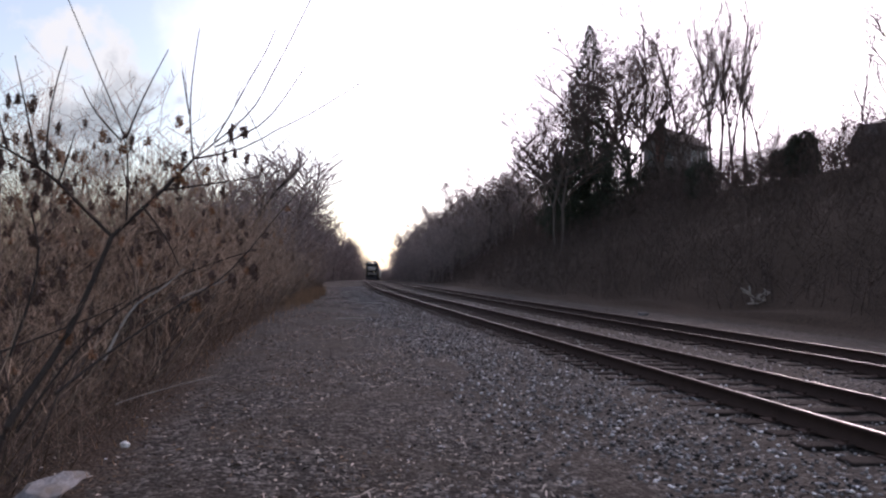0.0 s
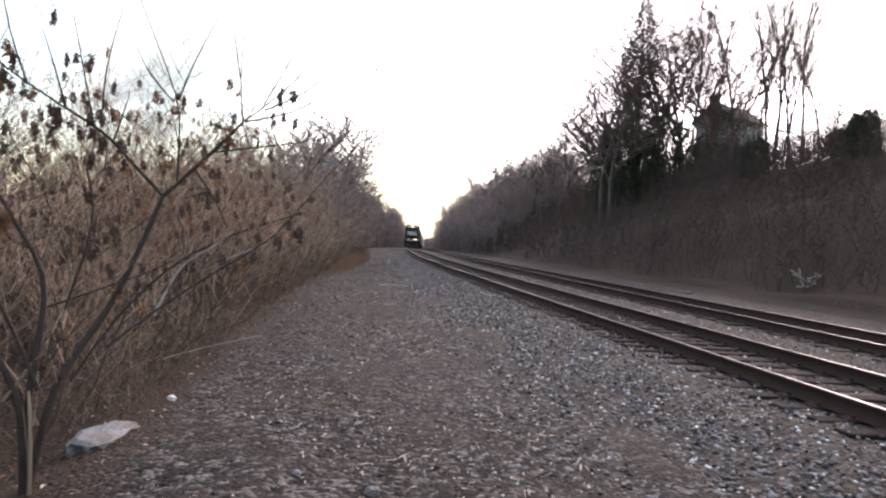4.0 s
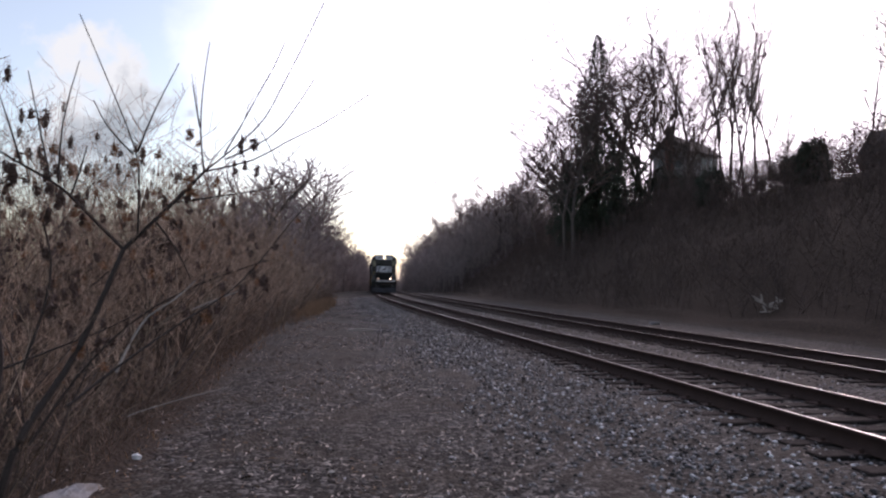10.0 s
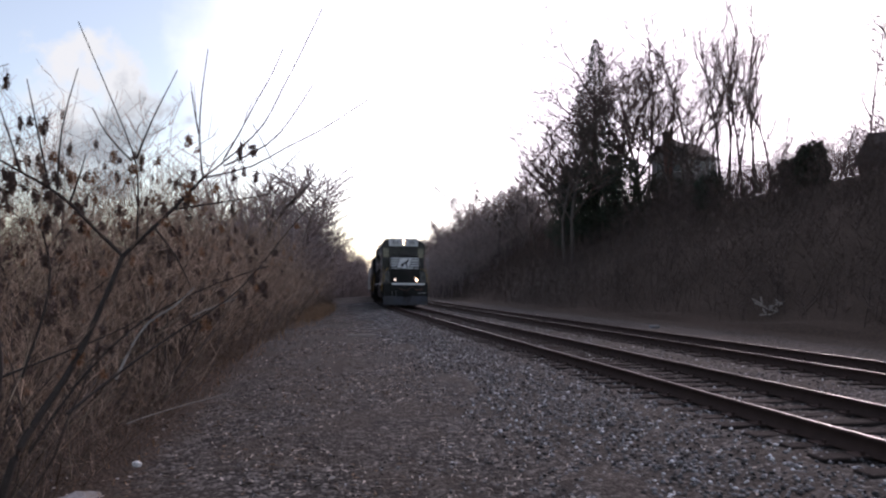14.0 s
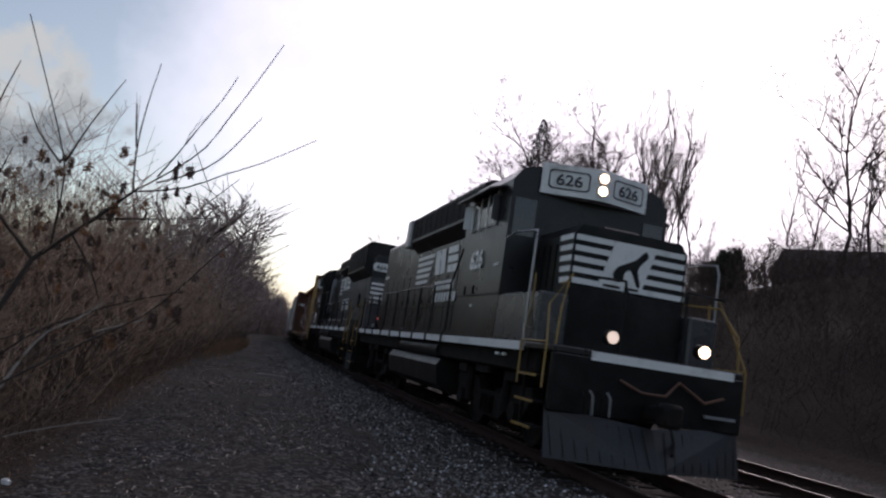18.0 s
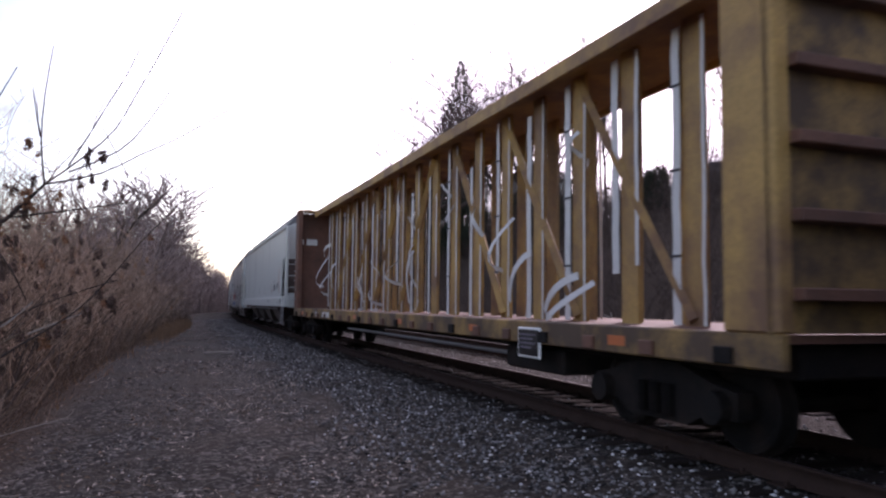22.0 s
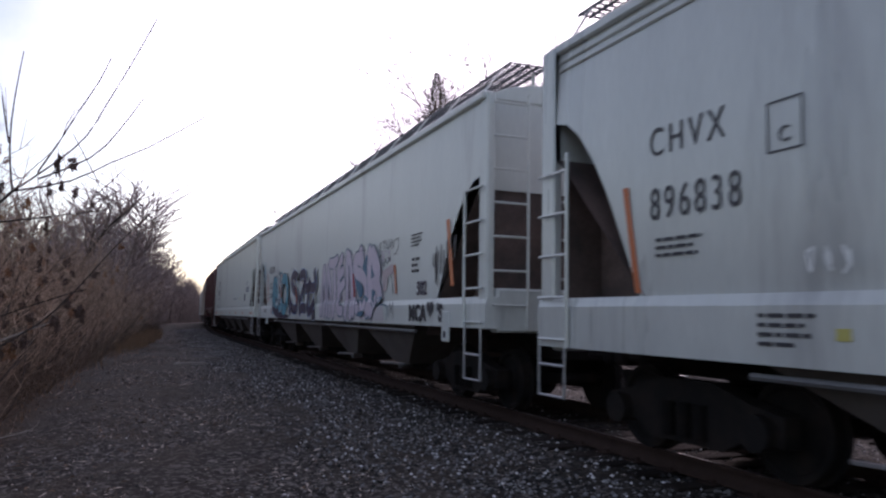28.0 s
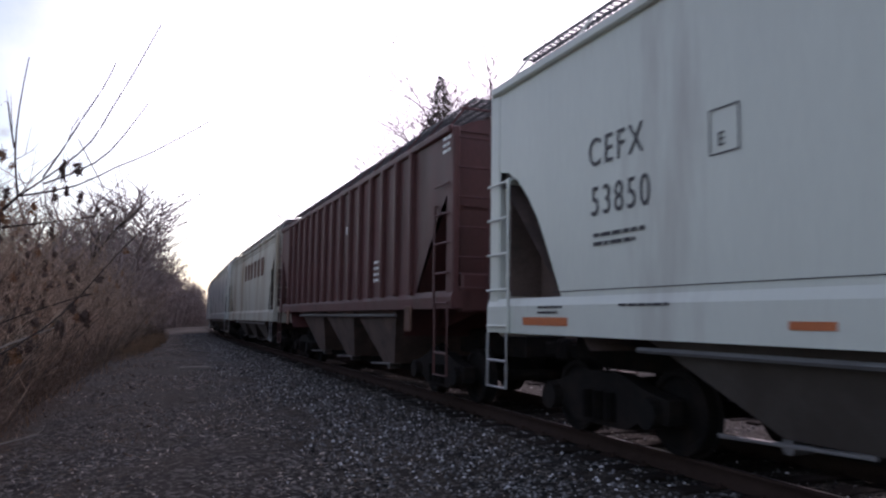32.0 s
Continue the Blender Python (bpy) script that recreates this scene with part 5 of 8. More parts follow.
def locomotive(s0, number, long_hood_first, label):
    """Four-axle road switcher, 17 m. Local y runs from the cab end (-8.4) to the long hood end (8.4)."""
    ob = empty("locomotive", label, "locomotive", "locomotives at the head of the train")
    paint = M_BLACK2 if not long_hood_first else M_BLACK
    H = 8.35
    # underframe and walkway edge
    Geo().box(-1.40, 1.40, -H + 0.75, H - 0.75, 1.16, 1.50, 0.03).obj("underframe", M_UNDER, ob)
    Geo().box(-1.52, 1.52, -H + 0.05, H - 0.05, 1.50, 1.60, 0.02).obj("walkway", paint, ob)
    for s in (-1, 1):
        Geo().box(s * 1.535 - 0.012, s * 1.535 + 0.012, -H + 1.0, H - 1.0, 1.47, 1.60).obj("sill_stripe", M_WHITE, ob, "white reflective sill stripe")
        Geo().box(-0.95, 1.30, s * (H + 0.015) - 0.012, s * (H + 0.015) + 0.012, 1.46, 1.58).obj("sill_stripe", M_WHITE, ob)
        Geo().box(-1.5, 1.5, min(s * (H - 0.12), s * H), max(s * (H - 0.12), s * H), 0.72, 1.50, 0.02).obj("end_plate", M_BLACK, ob)
        coupler(ob, s * H, s)
        if s < 0:
            lettering("F", 0.15, side_m(-1.552, -H + 1.12, 1.485), M_INK, ob, "sill_letter", 0.004)
        # snow plough: two wings meeting ahead of the coupler
        g = Geo()
        for w in (-1, 1):
            a, b, c, d = (0, s * (H + 0.42), 0.12), (w * 1.5, s * (H + 0.05), 0.12), (w * 1.5, s * (H - 0.10), 0.78), (0, s * (H + 0.16), 0.66)
            inner = [(p[0], p[1] - s * 0.03, p[2]) for p in (a, b, c, d)]
            g.add([a, b, c, d] + inner, [(0, 1, 2, 3), (7, 6, 5, 4), (0, 4, 5, 1), (1, 5, 6, 2), (2, 6, 7, 3), (3, 7, 4, 0)])
        g.obj("snow_plough", M_PLOUGH, ob, "dark blue-grey steel snow plough")
        for w in (-1, 1):
            for k in range(9):
                a = 0.12 + k * 0.16
                f = a / 1.5
                Geo().tube([(w * a, s * (H + 0.425 - 0.37 * f), 0.16), (w * (a + 0.05), s * (H + 0.185 - 0.26 * f), 0.64)], 0.007, 4).obj("plough_rib", M_UNDER, ob)
        # steps and grab rails at the corners
        for w in (-1, 1):
            st = Geo()
            for k, z in enumerate((0.45, 0.80, 1.15)):
                st.box(w * 1.5 - 0.16 * (w > 0) - 0.14 * (w < 0), w * 1.5 + 0.16 * (w < 0) + 0.14 * (w > 0), min(s * (H - 0.85), s * (H - 0.2)), max(s * (H - 0.85), s * (H - 0.2)), z - 0.015, z + 0.015)
            st.obj("step", M_UNDER, ob)
            for z in (0.45, 0.80, 1.15):
                Geo().box(w * 1.635 - 0.01, w * 1.635 + 0.01, min(s * (H - 0.85), s * (H - 0.2)), max(s * (H - 0.85), s * (H - 0.2)), z - 0.016, z + 0.018).obj("step_edge", M_YELLOWRAIL, ob, "yellow step edge")
            g = Geo()
            g.box(w * 1.48 - 0.02, w * 1.48 + 0.02, min(s * (H - 0.95), s * (H - 0.9)), max(s * (H - 0.95), s * (H - 0.9)), 0.35, 1.5)
            g.obj("step_well", M_UNDER, ob)
            for yy in (H - 0.98, H - 0.10):
                bend = 0.25 if yy > H - 0.5 else 0.0
                Geo().tube([(w * 1.58, s * yy, 1.0), (w * 1.58, s * yy, 1.62), (w * 1.50, s * (yy - bend), 2.15), (w * (1.50 - bend * 1.2), s * (yy - bend), 2.62)], 0.016, 6).obj("grab_rail", M_YELLOWRAIL, ob, "yellow corner grab rail")
            Geo().tube([(w * 1.58, s * (H - 0.98), 1.62), (w * 1.58, s * (H - 0.1), 1.62)], 0.015, 6).obj("grab_rail", M_YELLOWRAIL, ob)
        # end railing
        Geo().tube([(-1.15, s * (H - 0.15), 2.6), (-0.5, s * (H - 0.12), 2.62), (-0.45, s * (H - 0.1), 2.45), (0.45, s * (H - 0.1), 2.45), (0.5, s * (H - 0.12), 2.62), (1.15, s * (H - 0.15), 2.6)], 0.02, 6).obj("end_railing", M_BLACK, ob)
        for w in (-1, 1):
            Geo().tube([(w * 0.5, s * (H - 0.1), 1.58), (w * 0.5, s * (H - 0.1), 2.62)], 0.02, 6).obj("end_post", M_BLACK, ob)
            Geo().tube([(w * 0.72, s * (H - 0.02), 1.80), (w * 0.72, s * (H + 0.10), 1.80)], 0.105, 14).obj("ditch_light_housing", M_BLACK, ob)
            lit = (s < 0) != long_hood_first
            lamp = (M_LAMP if w > 0 else M_LAMPDIM) if (lit and not long_hood_first) else M_STEEL
            Geo().tube([(w * 0.72, s * (H + 0.10), 1.80), (w * 0.72, s * (H + 0.115), 1.80)], 0.085, 14).obj("ditch_light", lamp, ob, "round ditch light lens")
        # air hoses in a row, with a drooping jumper cable
        for k in range(4):
            x = -1.05 + k * 0.13
            Geo().tube([(x, s * (H + 0.02), 1.05), (x, s * (H + 0.12), 0.98), (x + 0.02, s * (H + 0.10), 0.74)], 0.018, 6).obj("air_hose", M_STEEL if k % 2 else M_UNDER, ob)
        Geo().tube([(-0.5, s * (H + 0.03), 1.25), (-0.2, s * (H + 0.12), 1.12), (0.15, s * (H + 0.14), 1.12), (0.4, s * (H + 0.06), 1.33), (0.8, s * (H + 0.1), 1.1), (1.15, s * (H + 0.03), 1.2)], 0.022, 6).obj("jumper_cable", M_CBRUST, ob)
        Geo().box(0.85, 1.35, s * (H + 0.05) - 0.02, s * (H + 0.05) + 0.02, 0.9, 0.94).obj("uncoupling_lever", M_STEEL, ob)
    # nose with striped face
    ny, cf_nose = -H + 0.95, (-6.603 if long_hood_first else -5.853)
    prof = [(-0.98, 1.6), (-0.98, 3.32), (-0.86, 3.48), (0.86, 3.48), (0.98, 3.32), (0.98, 1.6)]
    Geo().prism([(p[0], p[1]) for p in prof], ny, cf_nose, "y").obj("nose", M_BLACK, ob)
    Geo().box(-0.35, 0.35, ny + 0.35, ny + 1.1, 3.48, 3.60, 0.05).obj("nose_box", M_BLACK, ob)
    for k in range(5):
        z1 = 3.32 - k * 0.165
        for x0, x1 in ((-0.94, -0.30 - 0.05 * k), (0.42 - 0.05 * k, 0.94)):
            Geo().box(x0, x1, ny - 0.012, ny - 0.002, z1 - 0.085, z1).obj("nose_stripe", M_WHITE, ob, "white nose stripe")
        for w in (-1, 1):
            Geo().box(w * 0.988 - 0.006, w * 0.988 + 0.006, ny, ny + 0.45 - 0.03 * k, z1 - 0.085, z1).obj("nose_stripe", M_WHITE, ob)
    Geo().prism([(-0.28, 3.32), (0.44, 3.32), (0.22, 2.575), (-0.52, 2.575)], ny - 0.016, ny - 0.004, "y").obj("nose_emblem", M_WHITE, ob, "plain white slanted emblem panel")
    blot = curve_pts([(-0.20, 2.70), (-0.10, 2.74), (-0.08, 2.86), (0.02, 2.90), (0.14, 2.68), (0.20, 2.70), (0.14, 2.90), (0.18, 3.02), (0.30, 3.16), (0.24, 3.24), (0.10, 3.10), (0.0, 3.04), (-0.12, 2.98), (-0.22, 2.92), (-0.28, 2.80)], 3, True)
    Geo().prism(blot, ny - 0.020, ny - 0.017, "y").obj("nose_emblem_mark", M_BLACK, ob, "dark irregular mark on the nose emblem")
    for a, b in ((-0.42, -0.14), (-0.02, 0.18)):
        Geo().box(a, b, ny - 0.020, ny - 0.017, 2.60, 2.64).obj("nose_emblem_bar", M_BLACK, ob)
    # cab
    cf, cr = (-6.5, -4.08) if long_hood_first else (-5.85, -3.45)
    roofp = [(-1.50, 1.6), (-1.50, 4.36), (-1.34, 4.58), (-0.80, 4.72), (0.80, 4.72), (1.34, 4.58), (1.50, 4.36), (1.50, 1.6)]
    Geo().prism(roofp, cf, cr, "y").obj("cab", paint, ob, "black cab with arched roof")
    for w in (-1, 1):
        x = w * 1.505
        Geo().box(x - 0.02, x + 0.02, cf + 0.60, cr - 0.45, 3.62, 4.22, 0.01).obj("window_frame", M_STEEL, ob, "bright window frame")
        for a, b in ((cf + 0.65, cf + 1.05), (cf + 1.10, cf + 1.48), (cf + 1.53, cr - 0.50)):
            Geo().box(x - 0.028, x + 0.028, a, b, 3.66, 4.18).obj("window_pane", M_GLASS, ob, "dark cab window glass")
        for q in (cf + 0.62, cf + 1.075, cf + 1.50, cr - 0.48):
            Geo().box(x + w * 0.030 - 0.012, x + w * 0.030 + 0.012, q - 0.022, q + 0.022, 3.60, 4.24, 0.004).obj("window_rail", M_WHITE, ob, "bright edge of the sliding cab window")
        for q, t in ((cf + 0.56, -1), (cr - 0.42, 1)):
            Geo().add([(x, q, 3.68), (x + w * 0.16, q + t * 0.10, 3.68), (x + w * 0.16, q + t * 0.10, 4.12), (x, q, 4.16), (x, q + 0.012, 3.68), (x + w * 0.16, q + t * 0.10 + 0.012, 3.68), (x + w * 0.16, q + t * 0.10 + 0.012, 4.12), (x, q + 0.012, 4.16)],
                      [(0, 1, 2, 3), (7, 6, 5, 4), (0, 4, 5, 1), (1, 5, 6, 2), (2, 6, 7, 3), (3, 7, 4, 0)]).obj("wind_wing", M_STEEL, ob, "small wind wing beside the cab window")
        Geo().box(x - 0.014, x + 0.014, cf + 0.18, cf + 0.40, 2.86, 2.90).obj("name_bar", M_WHITE, ob)
        Geo().box(x - 0.014, x + 0.014, cr - 1.05, cr - 0.97, 2.16, 2.21).obj("placard", M_WHITE, ob)
        Geo().add([(x, cf + 0.35, 4.28), (x, cr - 0.15, 4.28), (x + w * 0.30, cr - 0.15, 4.18), (x + w * 0.30, cf + 0.35, 4.18), (x, cf + 0.35, 4.31), (x, cr - 0.15, 4.31), (x + w * 0.30, cr - 0.15, 4.21), (x + w * 0.30, cf + 0.35, 4.21)],
                  [(0, 1, 2, 3), (7, 6, 5, 4), (0, 4, 5, 1), (1, 5, 6, 2), (2, 6, 7, 3), (3, 7, 4, 0)]).obj("sunshade", paint, ob, "dark metal sunshade over the cab window")
        Geo().box(w * 1.26 - 0.24, w * 1.26 + 0.24, cf - 1.75, cf - 0.003, 1.6, 2.36, 0.03).obj("equipment_box", M_BOXGREY, ob, "grey-black equipment box beside the nose")
        Geo().box(w * 1.23 - 0.20, w * 1.23 + 0.20, cf - 0.02, cf - 0.004, 3.40, 4.05).obj("front_window", M_GLASS, ob)
        Geo().box(x - 0.012, x + 0.012, cf + 0.04, cr - 0.04, 2.36, 2.39).obj("cab_seam", M_BLACK, ob)
        for q in (0.45, 0.95):
            Geo().box(x - 0.02, x + 0.02, cr - q - 0.07, cr - q, 2.40, 2.56, 0.01).obj("latch", M_BLACK, ob)
    # louvred door low on the cab side
    if long_hood_first:
        for w in (-1, 1):
            for a in (cf + 0.56, cf + 1.10):
                # a dark plate stands for the shaded gaps; no recess is cut
                Geo().box(w * 1.505 - 0.007, w * 1.505 + 0.007, a - 0.03, a + 0.51, 1.70, 2.33).obj("louvre_frame", M_UNDER, ob, "dark plate for the shaded gaps between the louvres")
                for k in range(10):
                    z = 1.73 + k * 0.058
                    Geo().prism([(w * 1.512, z + 0.040), (w * 1.545, z), (w * 1.548, z + 0.010), (w * 1.512, z + 0.052)], a, a + 0.48, "y").obj("louvre", M_BOXGREY, ob)
            Geo().box(w * 1.505 - 0.009, w * 1.505 + 0.009, cr - 0.80, cr - 0.30, 2.63, 2.68).obj("stencil_line", M_WHITE, ob)
    # number boards either side of the headlight, set in a shallow V over the front windows
    by = cf - 0.22
    nb = Geo()
    fr = [(-1.02, cf - 0.02), (-1.02, by + 0.16), (-0.12, by - 0.10), (0.12, by - 0.10), (1.02, by + 0.16), (1.02, cf - 0.02)]
    nb.prism(fr, 4.20, 4.74, "z")
    nb.obj("number_board_housing", M_WHITE, ob, "white number board housing over the windscreen")
    for w in (-1, 1):
        ang = math.atan2(0.26, 0.90)
        face = Matrix.Translation((w * 0.57, by + 0.03 - 0.012, 4.47)) @ Matrix.Rotation(w * ang, 4, "Z") @ Matrix.Rotation(radians(90), 4, "X")
        o = 0.36
        rim = [(-o, -0.13), (-o + 0.05, -0.17), (o - 0.05, -0.17), (o, -0.13), (o, 0.13), (o - 0.05, 0.17), (-o + 0.05, 0.17), (-o, 0.13)]
        g = Geo()
        n = len(rim)
        g.add([(p[0], p[1], 0.004) for p in rim] + [(p[0] * 0.93, p[1] * 0.86, 0.004) for p in rim], [(i, (i + 1) % n, n + (i + 1) % n, n + i) for i in range(n)])
        r_ = g.obj("number_board_rim", M_INK, ob)
        r_.matrix_basis = face
        lettering(number, 0.27, face @ Matrix.Translation((0, -0.095, 0.004)), M_INK, ob, "number", 0.006, "CENTER", 1.15)
    for z in (4.37, 4.59):
        Geo().tube([(0, by - 0.10, z), (0, by - 0.14, z)], 0.10, 16).obj("headlight_ring", M_STEEL, ob)
        Geo().tube([(0, by - 0.14, z), (0, by - 0.15, z)], 0.085, 16).obj("headlight", M_STEEL if long_hood_first else M_LAMP, ob, "round headlight lens")
    # long hood
    hw, ht = 0.98, 4.50
    HE = H - 1.45 if not long_hood_first else H - 0.55
    hood = [(-hw, 1.6), (-hw, ht - 0.16), (-hw + 0.16, ht), (hw - 0.16, ht), (hw, ht - 0.16), (hw, 1.6)]
    Geo().prism(hood, cr + 0.002, HE, "y").obj("long_hood", M_BLACK2 if not long_hood_first else mat_hood, ob, "long engine hood with access doors")
    for w in (-1, 1):
        for k in range(14):
            yy = cr + 0.35 + k * 0.78
            if yy < H - 1.7:
                Geo().box(w * (hw + 0.006) - 0.008, w * (hw + 0.006) + 0.008, yy, yy + 0.70, 1.75, 3.25, 0.008).obj("hood_door", M_BLACK2 if not long_hood_first else mat_hood, ob)
                Geo().box(w * (hw + 0.02) - 0.012, w * (hw + 0.02) + 0.012, yy + 0.60, yy + 0.64, 2.4, 2.54).obj("door_latch", M_BLACK, ob)
    flare = ((cr + 0.1, 2.75, 3.85, 4.90, 1.22),) if not long_hood_first else ((3.2, HE, 3.62, 4.95, 1.28), (-0.1, 2.95, 4.0, 4.78, 1.24), (cr + 0.3, cr + 2.6, 4.05, 4.58, 1.05))
    for a, b, z0, z1, wd in flare:
        fp = [(-hw - 0.01, z0), (-wd, z0 + 0.28), (-wd, z1 - 0.1), (-wd + 0.2, z1), (wd - 0.2, z1), (wd, z1 - 0.1), (wd, z0 + 0.28), (hw + 0.01, z0)]
        Geo().prism(fp, a, b, "y").obj("cooling_hatch", M_BLACK, ob, "black flared cooling hatch on the hood")
        n = max(2, int((b - a) / 0.5))
        for w in (-1, 1):
            for k in range(n):
                q = a + 0.06 + k * (b - a - 0.1) / n
                Geo().box(w * (wd + 0.004) - 0.012, w * (wd + 0.004) + 0.012, q, q + (b - a) / n - 0.08, z0 + 0.36, z1 - 0.16, 0.008).obj("grille", M_UNDER, ob)
    if not long_hood_first:
        Geo().box(-1.30, 1.30, 2.75, 3.15, 4.0, 4.80, 0.04).obj("hatch_end_box", M_STEEL, ob, "grey end box of the cooling hatch")
        Geo().tube([(0.2, 4.2, 4.3), (0.2, 4.2, 4.6)], 0.22, 12).obj("exhaust_stack", M_UNDER, ob)
    # emblem on the hood side: slanted bars and a plain block, lines of lettering as bars
    for w in (-1, 1):
        x = w * (hw + 0.022)
        sg = 1 if w < 0 else -1
        e0 = 0.45 if not long_hood_first else 0.53
        lift = 0.0 if not long_hood_first else 0.24
        for k in range(5):
            z = 3.70 - k * 0.165 + lift
            a, b = (e0 + 0.25 + 0.10 * k, e0 + 1.95) if not long_hood_first else (e0 + 0.08 + 0.08 * k, e0 + 1.41)
            a, b = (a, b) if w < 0 else (2 * e0 - b, 2 * e0 - a)
            sl = 0.05 if w < 0 else -0.05
            Geo().add([(x, a - sl, z), (x, b, z), (x, b, z - 0.09), (x, a + sl, z - 0.09)], [(0, 1, 2, 3)]).obj("hood_stripe", M_WHITE, ob, "white stripe of the hood emblem")
        for q in ([(0.0, 3.12), (0.12, 3.74), (-0.30, 3.74), (-0.44, 3.12)], [(-0.30, 3.60), (-0.27, 3.74), (-0.62, 3.30), (-0.66, 3.12)], [(-0.50, 3.12), (-0.38, 3.74), (-0.78, 3.74), (-0.92, 3.12)],
                  [(-1.04, 3.58), (-1.0, 3.74), (-1.80, 3.74), (-1.84, 3.58)], [(-1.08, 3.36), (-1.04, 3.52), (-1.86, 3.52), (-1.90, 3.36)], [(-1.14, 3.12), (-1.10, 3.30), (-1.90, 3.30), (-1.94, 3.12)]):
            Geo().add([(x, e0 + (p if w < 0 else -p), z + lift) for p, z in q], [(0, 1, 2, 3)]).obj("hood_emblem", M_WHITE, ob, "plain white block of the hood emblem")
        for row, cnt in ((2.72, 7), (2.42, 8)):
            for k in range(cnt):
                a = e0 - 0.10 - k * 0.25
                vs = [(x, a, row), (x, a - 0.19, row), (x, a - 0.24, row + 0.22), (x, a - 0.05, row + 0.22)]
                if w > 0:
                    vs = [(v[0], 2 * e0 + 0.3 - v[1], v[2]) for v in vs]
                Geo().add(vs, [(0, 1, 2, 3)]).obj("hood_bar", M_WHITE, ob, "plain white bar")
        nm = Matrix(((0, 0, -1, -1.53), (-1, 0, 0, cr - 0.68), (0, 1, 0, 2.88), (0, 0, 0, 1))) if w < 0 else Matrix(((0, 0, 1, 1.53), (1, 0, 0, cf + 0.7), (0, 1, 0, 2.88), (0, 0, 0, 1)))
        lettering(number, 0.46 if len(number) < 4 else 0.47, nm, M_WHITE, ob, "number", 0.012, "LEFT", 1.02, 1.0 if len(number) < 4 else 1.42)
    # long hood end face
    for w in (-1, 1):
        for k in range(5):
            z1 = 3.42 - k * 0.175
            Geo().box(min(w * 0.1, w * 0.93), max(w * 0.1, w * 0.93), HE, HE + 0.015, z1 - 0.09, z1).obj("end_stripe", M_WHITE, ob, "white stripe on the hood end")
        rim = [(-0.38, -0.08), (-0.30, -0.16), (0.30, -0.16), (0.38, -0.08), (0.38, 0.08), (0.30, 0.16), (-0.30, 0.16), (-0.38, 0.08)]
        Geo().prism([(w * 0.58 + p, 4.02 + q) for p, q in rim], HE, HE + 0.03, "y").obj("number_board", M_WHITE, ob, "white number board with cut corners")
        lettering(number, 0.25, Matrix.Translation((w * 0.58, HE + 0.034, 3.935)) @ Matrix.Rotation(math.pi, 4, "Z") @ Matrix.Rotation(radians(90), 4, "X"), M_INK, ob, "number", 0.003, "CENTER", 1.1)
    for x in (-0.12, 0.12):
        Geo().tube([(x, HE, 4.55), (x, HE + 0.06, 4.55)], 0.1, 12).obj("rear_headlight", M_STEEL, ob)
    Geo().tube([(0.5, HE, 2.1), (0.5, HE + 0.05, 2.1)], 0.035, 10).obj("marker_lamp", M_REDLAMP, ob, "small red marker lamp")
    # stripes wrap round the end of the hood
    for w in (-1, 1):
        for k in range(5):
            z1 = 3.42 - k * 0.175
            if long_hood_first:
                break
            Geo().add([(w * (hw + 0.010), HE - 0.62 + 0.05 * k, z1), (w * (hw + 0.010), HE, z1), (w * (hw + 0.010), HE, z1 - 0.09), (w * (hw + 0.010), HE - 0.60 + 0.05 * k, z1 - 0.09)], [(0, 1, 2, 3)]).obj("end_stripe", M_WHITE, ob, "white stripe wrapping round the hood end")
        if long_hood_first:
            # paler panel: the hood side's sheen is put into its colour
            Geo().box(w * (hw + 0.004) - 0.006, w * (hw + 0.004) + 0.006, 1.9, HE - 1.05, 2.95, 3.60).obj("hood_panel", M_HOODPANEL, ob, "silver-grey panel carrying the sheen of the engine hood")
            for k in range(8):
                for z in (3.02, 3.5):
                    Geo().box(w * (hw + 0.012) - 0.006, w * (hw + 0.012) + 0.006, 2.1 + k * 0.58, 2.14 + k * 0.58, z, z + 0.04).obj("rivet_block", M_BLACK, ob)
            duct = [(-3.92, 2.35), (-3.30, 2.38), (-2.72, 3.72), (-2.95, 4.12), (-3.60, 4.0)]
            # flat black panel stands for the dark recess behind the cab
            Geo().box(w * (hw + 0.012) - 0.010, w * (hw + 0.012) + 0.010, cr + 0.01, -1.0, 1.97, 3.86).obj("dark_hood_door", M_BLACK, ob, "flat black panel for the dark recess behind the cab")
            Geo().prism(duct, min(w * (hw + 0.02), w * (hw + 0.14)), max(w * (hw + 0.02), w * (hw + 0.14)), "x").obj("blower_duct", M_DUCT, ob, "pale grey tapered blower duct on the hood side")
            Geo().box(min(w * (hw + 0.02), w * 1.32), max(w * (hw + 0.02), w * 1.32), cr + 0.02, HE - 1.2, 1.602, 1.96, 0.02).obj("cable_duct", M_BOXGREY, ob, "grey cable duct along the walkway")
    # brake wheel on the hood side
    if long_hood_first:
        wl = Geo()
        for k in range(16):
            a0, a1 = k * math.pi / 8, (k + 1) * math.pi / 8
            wl.tube([(1.06, H - 2.2 + 0.28 * math.cos(a0), 2.75 + 0.28 * math.sin(a0)), (1.06, H - 2.2 + 0.28 * math.cos(a1), 2.75 + 0.28 * math.sin(a1))], 0.02, 5)
        for k in range(4):
            wl.tube([(1.04, H - 2.2, 2.75), (1.06, H - 2.2 + 0.28 * math.cos(k * 1.57), 2.75 + 0.28 * math.sin(k * 1.57))], 0.02, 5)
        wl.obj("brake_wheel", M_UNDER, ob)
